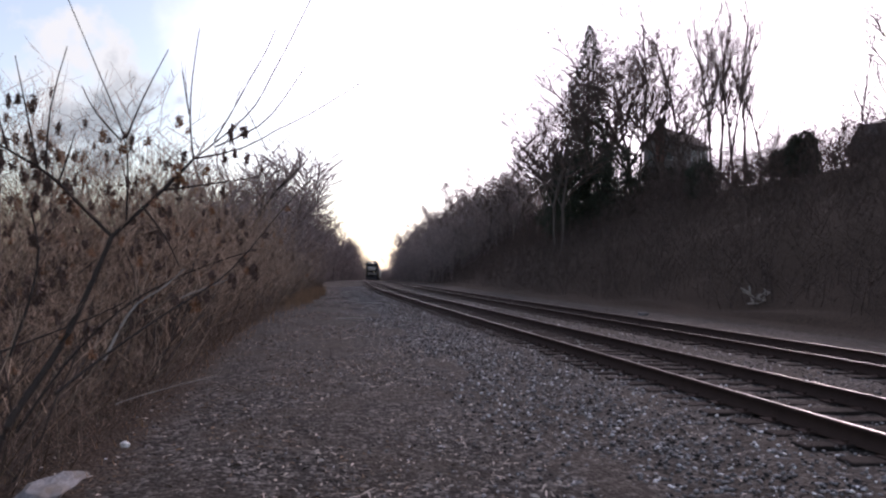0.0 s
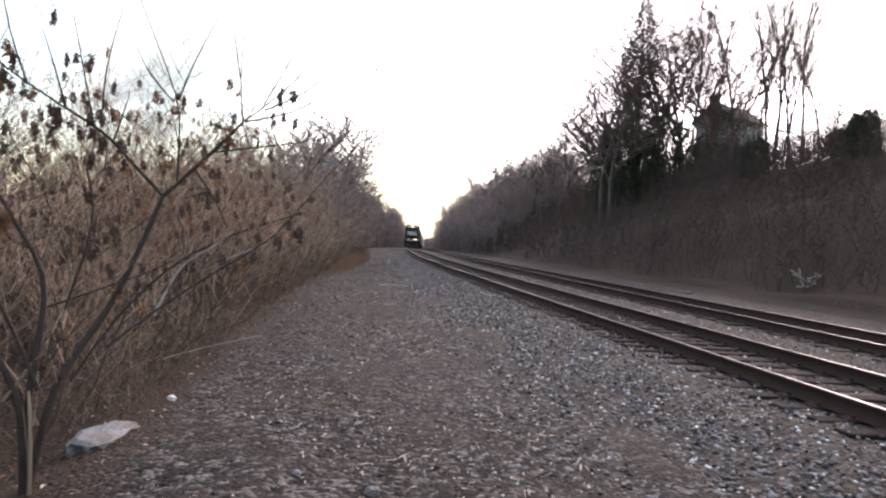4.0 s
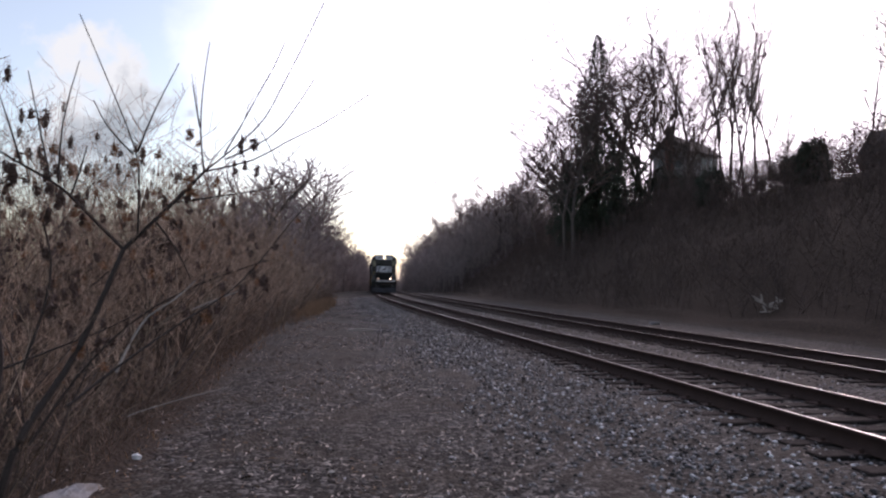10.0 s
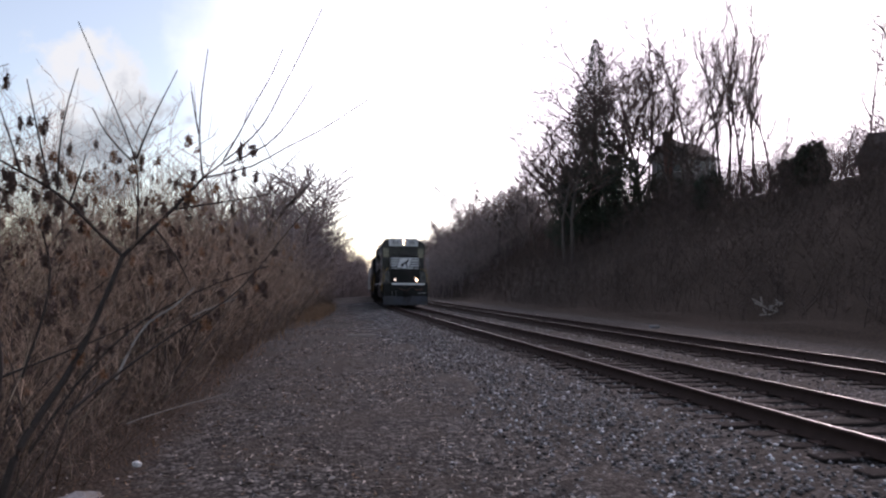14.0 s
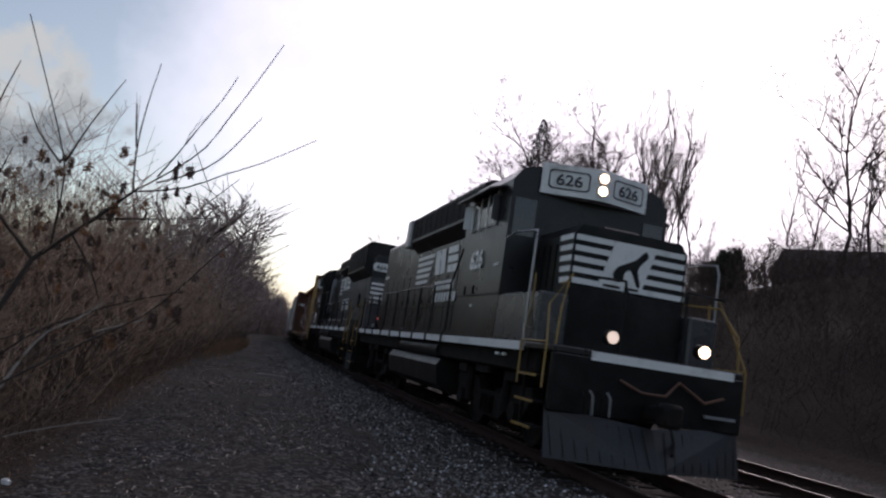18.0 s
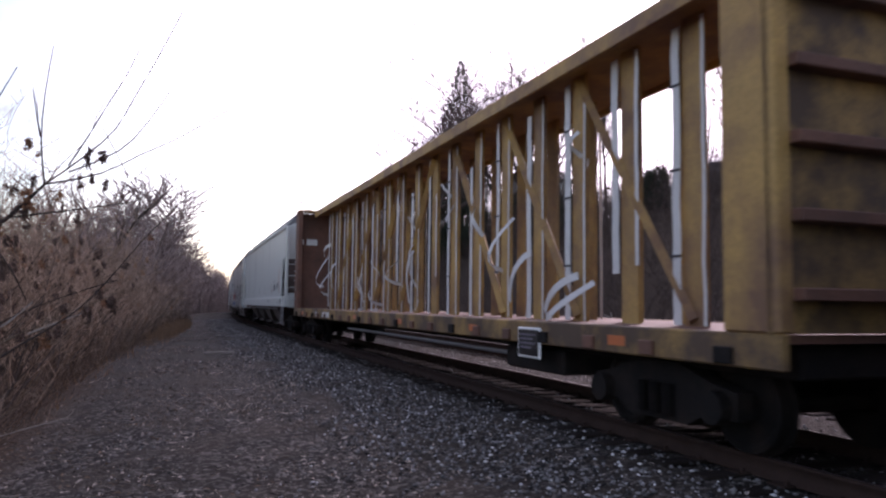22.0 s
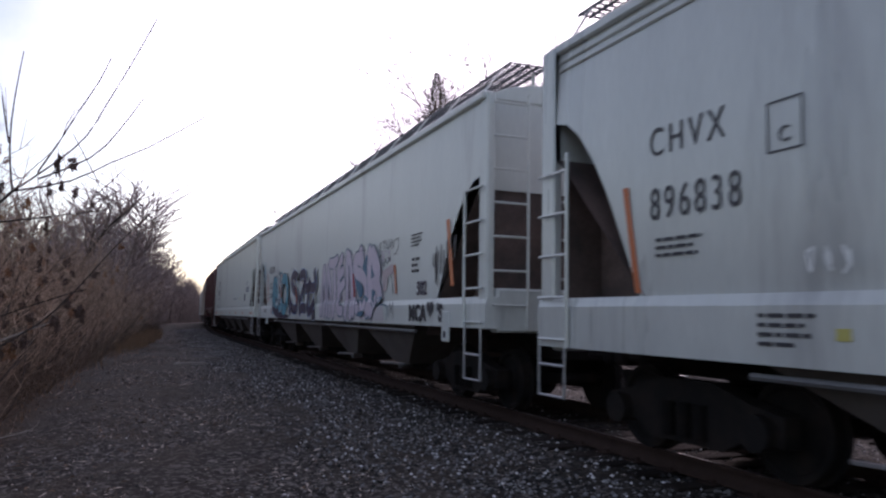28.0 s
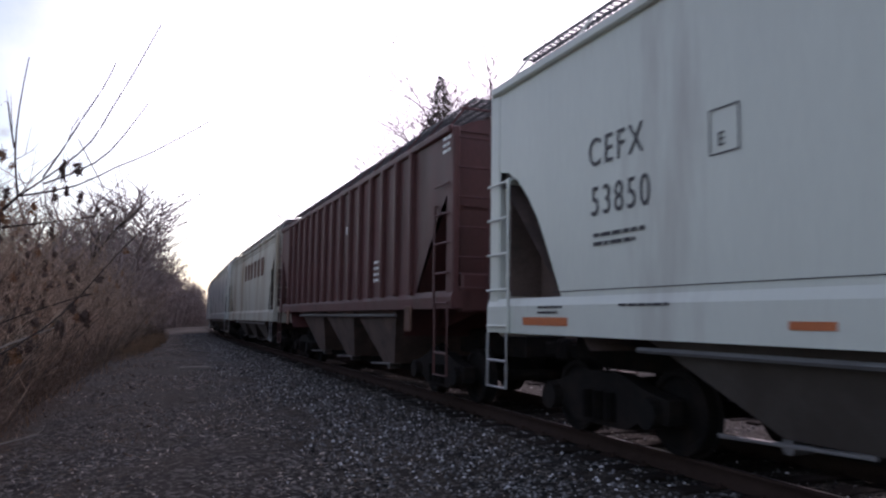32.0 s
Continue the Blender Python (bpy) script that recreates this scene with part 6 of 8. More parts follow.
    # nose handrails: from the cab front along the walkway edge, down to the corner steps
    for w in (-1, 1):
        if long_hood_first:
            rail = [(w * 1.50, cf - 0.02, 3.60), (w * 1.54, cf - 0.75, 3.34), (w * 1.56, -H + 1.0, 2.86), (w * 1.58, -H + 0.96, 2.78), (w * 1.58, -H + 0.96, 1.62)]
        else:
            rail = [(w * 1.50, cf - 0.02, 3.30), (w * 1.54, cf - 0.6, 3.34), (w * 1.56, -H + 0.98, 3.26), (w * 1.58, -H + 0.94, 3.1), (w * 1.58, -H + 0.96, 1.62)]
        Geo().tube(rail, 0.018, 6).obj("nose_handrail", M_STEEL, ob, "grey handrail beside the nose")
        Geo().tube([(w * 1.05, ny + 0.05, 2.55), (w * 1.25, -H + 0.35, 2.5), (w * 1.42, -H + 0.12, 2.1), (w * 1.45, -H + 0.10, 1.6)], 0.016, 6).obj("corner_handrail", M_YELLOWRAIL, ob)
        for k in range(5):
            Geo().box(w * 0.988 - 0.012, w * 0.988 + 0.012, ny + 0.55 + 0.25 * k, ny + 0.57 + 0.25 * k, 1.66, 3.2).obj("nose_seam", M_UNDER, ob)
    Geo().tube([(0.0, (cf + cr) / 2, 4.72), (0.0, (cf + cr) / 2 + 0.01, 4.82)], 0.09, 10).obj("beacon_base", M_STEEL, ob)
    for q in (-0.16, 0.0, 0.16):
        Geo().tube([(0.55 + q, cr - 0.2, 4.80), (0.55 + q, cr - 0.75, 4.82)], [0.03, 0.06], 8).obj("horn_trumpet", M_STEEL, ob)
    # walkway railings
    for w in (-1, 1):
        n = 6 if long_hood_first else 8
        ys = [cr + 0.5 + k * (H - 1.0 - cr - 0.6) / n for k in range(n + 1)]
        for k, yy in enumerate(ys):
            top = 2.66 if not long_hood_first or k > 1 else (2.45, 3.30)[k]
            Geo().tube([(w * 1.56, yy, 1.42), (w * 1.56, yy, 1.62), (w * 1.5, yy, 1.72), (w * 1.5, yy, top)], 0.026, 6).obj("railing_post", M_BLACK, ob)
        if long_hood_first:
            rail = [(w * 1.5, cr - 0.02, 3.30), (w * 1.5, ys[1], 3.32), (w * 1.5, ys[1] + 0.08, 3.26), (w * 1.5, ys[1] + 0.42, 2.70), (w * 1.5, ys[1] + 0.52, 2.66), (w * 1.5, H - 1.0, 2.66)]
        else:
            rail = [(w * 1.5, cr - 0.02, 3.35), (w * 1.5, cr + 0.5, 2.68), (w * 1.5, H - 1.0, 2.66)]
        Geo().tube(rail, 0.02, 6).obj("handrail", M_BLACK, ob)
        Geo().tube([(w * (hw + 0.05), cr + 1, 2.30), (w * (hw + 0.05), H - 1.6, 2.30)], 0.018, 5).obj("hood_rail", M_BLACK, ob)
        # fuel tank side, air reservoir above it
        Geo().tube([(w * 1.32, -2.4, 1.30), (w * 1.32, 1.1, 1.30)], 0.16, 16).obj("air_reservoir", M_TANK, ob, "glossy black cylindrical air reservoir", smooth=True)
    tank = [(-1.05, 0.42), (-1.38, 0.58), (-1.45, 0.98), (-1.36, 1.12), (1.36, 1.12), (1.45, 0.98), (1.38, 0.58), (1.05, 0.42)]
    Geo().prism(tank, -2.5, 2.3, "y").obj("fuel_tank", M_TANK, ob, "glossy black fuel tank between the trucks")
    for y in (-5.0, 5.0):
        bogie(ob, y, BOG_L, 2.74, WHEEL_L, True)
        for w in (-1, 1):
            Geo().box(w * 1.25 - 0.06, w * 1.25 + 0.06, y - 0.35, y + 0.35, 1.02, 1.16, 0.02).obj("sand_box", M_UNDER, ob)
    for yy in (-6.5, -6.2):
        Geo().box(-1.5, -1.46, yy, yy + 0.12, 1.36, 1.40).obj("placard", M_WHITE, ob)
    TRAIN.append((ob, s0 + 8.5, long_hood_first))
    return ob


mat_hood = mat("faded_grey_black_hood_paint", (0.0340, 0.0350, 0.0400), 0.45, var=0.4, scale=1.6, fine=25, bump=0.05, dirt=(0.10, 0.098, 0.098), dirt_amt=0.35, stretch=(1, 1, 0.4))
locomotive(0.0, "626", False, "black diesel locomotive with white striped nose and lit headlights")
locomotive(17.7, "4663", True, "dusty black diesel locomotive running long hood first")


def centerbeam(s0, s1):
    """Empty lumber flat car: deck, bulkheads, central truss with torn wrap hanging from it."""
    mid, h = (s0 + s1) / 2, (s1 - s0) / 2
    ob = empty("centerbeam_flat_car", "empty yellow centre-beam lumber flat car with torn white wrapping", "flat car", "freight cars of the train")
    rng = random.Random(7)
    Geo().box(-1.0, 1.0, -h + 0.2, h - 0.2, 0.72, 1.0, 0.02).obj("centre_sill", M_UNDER, ob)
    for w in (-1, 1):
        Geo().box(w * 1.36 - 0.05, w * 1.36 + 0.05, -h, h, 0.82, 1.10, 0.015).obj("side_sill", M_CBSILL, ob, "scuffed yellow side sill")
        for k in range(22):
            y = -h + 0.6 + k * (2 * h - 1.2) / 21
            Geo().box(w * 1.42 - 0.03, w * 1.42 + 0.03, y - 0.10, y + 0.10, 0.84, 0.98, 0.01).obj("winch", M_CBRUST if k % 3 else M_UNDER, ob, "strap winch on the side sill")
        for k in range(6):
            y = -h + 2.0 + k * (2 * h - 4.0) / 5
            Geo().box(w * 1.415 - 0.003, w * 1.415 + 0.003, y, y + 0.3, 0.90, 1.0).obj("reflector", M_ORANGE, ob)
    Geo().box(-1.32, 1.32, -h + 0.1, h - 0.1, 1.02, 1.09).obj("deck", M_CBRUST, ob, "worn steel deck")
    for e in (-1, 1):
        # front plate in the grimy sill colour, for the shade on its face
        Geo().box(-1.42, 1.42, min(e * (h - 0.12), e * (h - 0.06)), max(e * (h - 0.12), e * (h - 0.06)), 1.1, 4.56).obj("bulkhead_plate", M_CBRUST if e > 0 else M_CBSILL, ob, "steel bulkhead plate")
        for w in (-1, 1):
            Geo().box(w * 1.40 - 0.12 * (w > 0) - 0.02, w * 1.40 + 0.12 * (w < 0) + 0.02, min(e * (h - 0.60), e * h), max(e * (h - 0.60), e * h), 1.1, 4.58, 0.02).obj("bulkhead_post", M_CBRUST if e > 0 else M_CBYELLOW, ob)
        for k in range(6):
            z = 1.35 + k * 0.6
            Geo().box(-1.28, 1.28, min(e * (h - 0.06), e * (h + 0.10)), max(e * (h - 0.06), e * (h + 0.10)), z, z + 0.10, 0.01).obj("bulkhead_rib", M_CBRUST, ob)
        Geo().box(-1.42, 1.42, min(e * (h - 0.60), e * h), max(e * (h - 0.60), e * h), 4.58, 4.64, 0.015).obj("bulkhead_cap", M_CBYELLOW, ob)
        if e > 0:
            for k in range(9):
                z = 1.4 + k * 0.34
                Geo().box(-1.46, -1.43, h - 0.24, h - 0.06, z, z + 0.03).obj("rung", M_STEEL, ob)
            for k in range(2):
                Geo().box(-1.2 + k * 0.16, -1.15 + k * 0.5, h - 0.128, h - 0.122, 3.4, 3.62).obj("stencil_mark", M_WHITE, ob)
    # top chord
    Geo().box(-0.82, 0.82, -h + 0.6, h - 0.6, 4.47, 4.56, 0.01).obj("top_chord", M_CBYELLOW, ob, "yellow top chord of the centre beam")
    for w in (-1, 1):
        Geo().box(w * 0.82 - 0.03, w * 0.82 + 0.03, -h + 0.6, h - 0.6, 4.38, 4.59, 0.01).obj("chord_flange", M_CBYELLOW, ob)
    n = 17
    ys = [37.64 - mid + k * 1.18 for k in range(n)]
    for k, y in enumerate(ys):
        for w in (-1, 1):
            g = Geo()
            b, t = 0.46, 0.46
            g.add([(w * b, y - 0.17, 1.09), (w * b, y + 0.17, 1.09), (w * t, y + 0.17, 4.47), (w * t, y - 0.17, 4.47), (w * (b - 0.05), y - 0.17, 1.09), (w * (b - 0.05), y + 0.17, 1.09), (w * (t - 0.05), y + 0.17, 4.47), (w * (t - 0.05), y - 0.17, 4.47)],
                  [(0, 1, 2, 3), (7, 6, 5, 4), (0, 4, 5, 1), (1, 5, 6, 2), (2, 6, 7, 3), (3, 7, 4, 0)])
            g.obj("beam_post", M_CBYELLOW, ob, "tapered yellow post")
        for w in (-1, 1):
            for d in (-1, 1):
                if w > 0 and rng.random() < 0.5:
                    continue
                wd = rng.uniform(0.10, 0.15) if d > 0 else rng.uniform(0.04, 0.07)
                top, bot = 4.40 - rng.random() * 1.0 * (rng.random() < 0.25), 1.1 + rng.random() * 0.9 * (rng.random() < 0.25)
                pts = []
                for q in range(11):
                    f = q / 10
                    pts.append((w * 0.50, y + d * (0.175 + wd / 2) + rng.uniform(-0.012, 0.016), top + (bot - top) * f))
                strip(pts, wd, ob)
    for k in range(0, n - 1):
        if k in (0, 2, 4, 7, 9, 11, 13):
            y0, y1 = (ys[k], ys[k + 2]) if k < 6 else (ys[k + 2], ys[k])
            Geo().tube([(-0.47, y0, 1.15), (-0.47, y1, 4.40)], 0.075, 4).obj("diagonal_brace", M_CBYELLOW, ob, "yellow diagonal brace")
    # loose tails and curls of wrap
    for k in range(8):
        y = rng.choice(ys) + rng.uniform(-0.35, 0.3)
        z, n_, a, dr = rng.uniform(1.5, 4.2), 8, rng.uniform(0.08, 0.3), rng.uniform(0.5, 1.3)
        ph = rng.uniform(0, 3)
        strip([(-0.53 - 0.10 * math.sin(q * 0.8 + ph), y + a * math.sin(q / n_ * 3.6 + ph), max(1.12, z - dr * q / n_)) for q in range(n_ + 1)], 0.07, ob)
    for y, z, dy, sag in ((-h + 4.0, 1.6, 1.1, 0.3), (-h + 6.4, 2.7, 0.4, 0.5), (1.5, 2.3, -0.4, 0.2), (h - 1.6, 2.9, 0.7, 0.7), (h - 2.3, 2.4, 0.5, 0.5), (3.0, 2.0, -0.3, 0.4)):
        strip([(-0.52 - 0.35 * math.sin(q / 6 * 3.1), y + dy * q / 6, max(1.12, z - sag * math.sin(q / 6 * 1.9) - 0.06 * q)) for q in range(7)], 0.09, ob)
    lettering("TTZX", 0.20, side_m(-1.418, h - 4.1, 0.88), M_WHITE, ob, "stencil_mark", 0.0, "LEFT", 0.9, 1.1)
    for k in range(6):
        Geo().box(-1.42, -1.414, h - 5.45 - k * 0.17, h - 5.33 - k * 0.17, 0.88, 1.03).obj("number_bar", M_WHITE, ob)
    Geo().box(-1.44, -1.415, -h + 3.75, -h + 4.35, 0.64, 1.02, 0.01).obj("placard_frame", M_WHITE, ob, "white-framed placard under the sill")
    Geo().box(-1.448, -1.441, -h + 3.79, -h + 4.31, 0.67, 0.99).obj("placard_plate", M_BLACK2, ob)
    bars(-h + 4.26, 0.93, 0.42, 0.028, 4, -1.451, M_HAZE, ob)
    for k in range(0, n, 2):
        for f in (0.22, 0.5, 0.78):
            Geo().box(-0.512, -0.507, ys[k] + 0.16, ys[k] + 0.34, 1.09 + 3.38 * f, 1.12 + 3.38 * f).obj("strap_band", M_INK, ob, "dark band round the wrapping")
    for y, z, dy, dz in ((ys[-1] - 0.2, 3.3, 1.0, -0.35), (ys[-2] + 0.2, 2.6, 0.25, -0.8), (ys[5], 3.0, -0.45, -0.5), (ys[3] + 0.1, 2.1, 0.7, -0.75), (ys[2] - 0.1, 1.7, 0.9, -0.5), (ys[8], 2.5, 0.2, -1.2), (ys[12], 2.2, -0.3, -0.9)):
        strip([(-0.54 - 0.12 * math.sin(q * 0.5), y + dy * q / 6, max(1.12, z + dz * (q / 6) ** 1.4)) for q in range(7)], 0.11, ob)
    for y in (-h + 1.9, h - 1.9):
        bogie(ob, y, BOG_F, 1.78, WHEEL_F)
    for e in (-1, 1):
        coupler(ob, e * h, e)
    Geo().box(-1.2, 1.2, -h + 3.6, -h + 5.2, 0.45, 0.75, 0.03).obj("brake_gear", M_UNDER, ob)
    Geo().tube([(-1.1, -h + 4.5, 0.62), (-1.1, 4.0, 0.62)], 0.03, 6).obj("brake_pipe", M_STEEL, ob)
    TRAIN.append((ob, mid, False))


def strip(pts, w, parent):
    """A hanging ribbon of plastic wrap."""
    vs, fs = [], []
    for i, p in enumerate(pts):
        a, b = Vector(pts[max(i - 1, 0)]), Vector(pts[min(i + 1, len(pts) - 1)])
        d = (b - a).normalized()
        o = d.cross(Vector((1, 0, 0))).normalized() * w / 2
        vs += [Vector(p) + o, Vector(p) - o, Vector(p) + o + Vector((0.006, 0, 0)), Vector(p) - o + Vector((0.006, 0, 0))]
    for i in range(len(pts) - 1):
        a, b = 4 * i, 4 * i + 4
        fs += [(a, a + 1, b + 1, b), (a + 2, b + 2, b + 3, a + 3)]
    Geo().add(vs, fs).obj("wrap_strip", M_STRAP, parent, "torn white plastic wrap")


centerbeam(35.53, 58.4)


def hopper(s0, s1, paint, label, style="smooth", bays=4, eave=4.22, sill=(1.14, 1.52), roofwalk=True, cut=1.35, half=1.58):
    """Covered hopper car: side sheets with cut-away ends, slope sheets, roof, hatches, running boards, ladders, bays."""
    mid, h = (s0 + s1) / 2, (s1 - s0) / 2
    rd = random.Random(int(s0))
    ob = empty("covered_hopper_car", label, "hopper car", "freight cars of the train")

    def wide(z):
        if style in ("smooth", "ribbed"):
            return half
        return half - 0.06 * ((z - 2.6) / 1.5) ** 2

    folds = [(-h + 2.4 + k * 0.83 + rd.uniform(-0.25, 0.25), rd.uniform(0.004, 0.016), rd.uniform(2.3, 3.2), rd.uniform(3.7, 4.2)) for k in range(int((2 * h - 4.8) / 0.83))]

    def dent(y, z):
        """Vertical buckles pressed into the side sheet between the inner ribs."""
        if style != "round" or not 2.2 < z < 4.2:
            return 0.0
        return -sum(a * math.exp(-((y - c) / 0.07) ** 2) * max(0.0, min(1.0, (z - b) / 0.3, (t - z) / 0.3)) for c, a, b, t in folds if abs(y - c) < 0.3)

    # side sheets
    ds = [0.28, 0.5, 0.75, 1.0, 1.2, 1.28, cut]
    ys = [-h + d for d in ds] + list(np.linspace(-h + cut + 0.2, h - cut - 0.2, 24 if style != "round" else 150)) + [h - d for d in reversed(ds)]

    def low(y):
        d = h - abs(y)
        if d >= cut - 0.001:
            return sill[1]
        f = max(0.0, (d - 0.28) / (cut - 0.28))
        return sill[1] + ((3.4 if style == "round" else 3.15) - sill[1]) * (1 - f ** (1.15 if style == "ribbed" else 1.9))
    g = Geo()
    R = 8 if style != "round" else 14
    for w in (-1, 1):
        vs = []
        for y in ys:
            lo = low(y)
            for k in range(R + 1):
                z = lo + (eave - lo) * k / R
                vs.append((w * (wide(z) + dent(y, z)), y, z))
        fs = [(i * (R + 1) + k, (i + 1) * (R + 1) + k, (i + 1) * (R + 1) + k + 1, i * (R + 1) + k + 1) for i in range(len(ys) - 1) for k in range(R)]
        g.add(vs, fs)
    g.obj("body_shell", paint, ob, smooth=True)
    # roof
    rp = [(-wide(eave), eave), (-1.1, eave + 0.20), (-0.4, eave + 0.31), (0.4, eave + 0.31), (1.1, eave + 0.20), (wide(eave), eave)]
    Geo().prism(rp, -h + 0.25, h - 0.25, "y").obj("roof", paint, ob)
    for w in (-1, 1):
        x = w * (wide(eave) + 0.01)
        Geo().box(x - 0.05, x + 0.05, -h + 0.1, h - 0.1, eave - 0.07, eave + 0.05, 0.02).obj("top_rail", paint, ob, "side plate along the eave")
        if style == "round":
            for z in (eave - 0.17, eave - 0.27):
                Geo().tube([(w * (wide(z) + 0.005), -h + 0.3, z), (w * (wide(z) + 0.005), h - 0.3, z)], 0.02, 6).obj("side_bead", paint, ob)
        # side sill
        Geo().prism([(w * 1.30, sill[0]), (w * (half + 0.03), sill[0]), (w * (half + 0.03), sill[1] - 0.06), (w * (half - 0.002), sill[1] + 0.03), (w * 1.30, sill[1] + 0.03)], -h, h, "y").obj("side_sill", paint, ob)
    for e in (-1, 1):
        y = lambda d: e * (h - d)
        # end plate over the slope sheet, slope sheet, end sill
        Geo().add([(-half + 0.01, y(0.28), 2.98), (half - 0.01, y(0.28), 2.98), (half - 0.01, y(0.28), eave), (half - 0.4, y(0.28), eave + 0.18), (-half + 0.4, y(0.28), eave + 0.18), (-half + 0.01, y(0.28), eave)], [(0, 1, 2, 3, 4, 5)]).obj("end_plate", paint, ob)
        Geo().add([(-half + 0.02, y(0.32), 3.0), (half - 0.02, y(0.32), 3.0), (half - 0.02, y(2.2), 1.05), (-half + 0.02, y(2.2), 1.05), (-half + 0.02, y(0.38), 2.96), (half - 0.02, y(0.38), 2.96), (half - 0.02, y(2.24), 1.0), (-half + 0.02, y(2.24), 1.0)],
                  [(0, 1, 2, 3), (4, 7, 6, 5), (0, 4, 5, 1), (2, 6, 7, 3)]).obj("slope_sheet", M_SLOPE if style != "ribbed" else M_HRED, ob, "rusty brown slope sheet")
        Geo().box(-1.45, 1.45, min(y(0.0), y(0.22)), max(y(0.0), y(0.22)), sill[0] - 0.05, sill[0] + 0.52, 0.03).obj("end_sill", paint, ob)
        Geo().box(-0.35, 0.35, min(y(0.1), y(2.6)), max(y(0.1), y(2.6)), 0.72, 1.14, 0.02).obj("draft_sill", M_UNDER, ob)
        for xx in (-1.0, 1.0):
            Geo().prism([(y(0.36), 2.9), (y(2.15), 1.08), (y(2.15), sill[0] - 0.02), (y(0.34), sill[0] - 0.02)], xx - 0.02, xx + 0.02, "x").obj("end_web", M_SLOPE if style != "ribbed" else M_HRED, ob, "rusty web plate under the slope sheet")
        Geo().box(-half + 0.14, half - 0.14, min(y(0.31), y(0.33)), max(y(0.31), y(0.33)), sill[0] + 0.45, 2.985).obj("shear_plate", M_SLOPE if style != "ribbed" else M_HRED, ob, "rusty brown plate closing the car end")
        for xx in (-0.55, 0.0, 0.55):
            Geo().box(xx - 0.05, xx + 0.05, min(y(0.2), y(0.3)), max(y(0.2), y(0.3)), sill[0] + 0.2, 2.66).obj("end_brace", M_SLOPE, ob)
        Geo().box(0.25, 0.75, min(y(0.3), y(0.75)), max(y(0.3), y(0.75)), sill[0] + 0.25, sill[0] + 0.75, 0.05).obj("brake_cylinder", M_UNDER, ob)
        for w in (-1, 1):
            Geo().box(w * half - 0.09 * (w > 0) - 0.01, w * half + 0.09 * (w < 0) + 0.01, min(y(0.02), y(0.28)), max(y(0.02), y(0.28)), sill[0], eave + 0.02, 0.02).obj("corner_post", paint, ob)
            # side ladder
            lx = w * (half + 0.06)
            lt = 3.0
            lad = Geo().tube([(lx, y(0.62), sill[0]), (lx, y(0.62), lt)], 0.022, 6)
            lad.tube([(w * (half + 0.01), y(0.62), lt), (lx, y(0.62), lt)], 0.018, 6)
            lad.obj("ladder_stile", paint, ob)
            for k in range(5):
                z = sill[0] + 0.08 + k * 0.44
                Geo().tube([(lx, y(0.06), z), (lx, y(0.62), z)], 0.016, 6).obj("ladder_rung", paint, ob)
            st = Geo().tube([(lx, y(0.08), sill[0]), (lx, y(0.08), 0.48), (lx, y(0.58), 0.48), (lx, y(0.58), sill[0])], 0.02, 6)
            st.tube([(lx, y(0.08), 0.8), (lx, y(0.58), 0.8)], 0.018, 6)
            st.obj("stirrup_step", M_STEEL if style != "ribbed" else paint, ob)
            for k in range(7):
                z = sill[0] + 0.3 + k * 0.44
                a, b = sorted((w * (half - 0.05), w * (half - 0.55)))
                Geo().tube([(a, y(-0.05), z), (b, y(-0.05), z)], 0.016, 6).obj("end_ladder_rung", paint, ob)
            Geo().tube([(w * (half - 0.55), y(-0.05), sill[0]), (w * (half - 0.55), y(-0.05), eave)], 0.02, 6).obj("end_ladder_stile", paint, ob)
        coupler(ob, e * h, e)
    if style == "ribbed":
        rib = None
        n = 15
        for k in range(n):
            yy = -h + cut + 0.15 + k * (2 * h - 2 * cut - 0.3) / (n - 1)
            for w in (-1, 1):
                if rib is None:
                    rib = Geo().box(-0.055, 0.055, -0.055, 0.055, sill[1], eave - 0.05, 0.02).obj("side_post", paint, ob)
                    rib.matrix_basis = pose(w * (half + 0.04), yy, 0)
                else:
                    same(rib, "side_post", pose(w * (half + 0.04), yy, 0), ob)
    # bays: inverted pyramids with outlet gates
    span = 2 * (h - 2.9)
    bw = span / bays
    for k in range(bays):
        c = -span / 2 + bw * (k + 0.5)
        t, b = bw / 2 * 0.97, bw / 2 * 0.24
        g = Geo()
        tx, bx, zt, zb = 1.46, 1.12, sill[0] + 0.02, 0.42
        g.add([(-tx, c - t, zt), (tx, c - t, zt), (tx, c + t, zt), (-tx, c + t, zt), (-bx, c - b, zb), (bx, c - b, zb), (bx, c + b, zb), (-bx, c + b, zb)], [(0, 1, 5, 4), (1, 2, 6, 5), (2, 3, 7, 6), (3, 0, 4, 7), (4, 5, 6, 7)])
        # ribbed car's bays are dull brown, not red, for the shade beneath
        g.obj("hopper_bay", bay_paint if style != "ribbed" else M_SLOPE, ob, "sloping hopper bay under the car")
        Geo().box(-0.75, 0.75, c - b - 0.08, c + b + 0.08, 0.28, 0.42, 0.02).obj("outlet_gate", M_UNDER, ob)
        Geo().tube([(-0.98, c + b + 0.1, 0.34), (-0.75, c + b + 0.1, 0.34)], 0.07, 10).obj("outlet_cap", M_STEEL, ob)
        Geo().tube([(-1.2, c - b, 0.42), (-1.2, c + b + 0.6, 0.36)], 0.02, 5).obj("gate_rod", M_STEEL, ob)
    Geo().tube([(-1.48, -span / 2, sill[0] - 0.10), (-1.48, span / 2, sill[0] - 0.10)], 0.03, 6).obj("train_pipe", M_STEEL, ob)
    # roof hatches and running boards
    for k in range(10):
        c = -h + 1.2 + k * (2 * h - 2.4) / 9
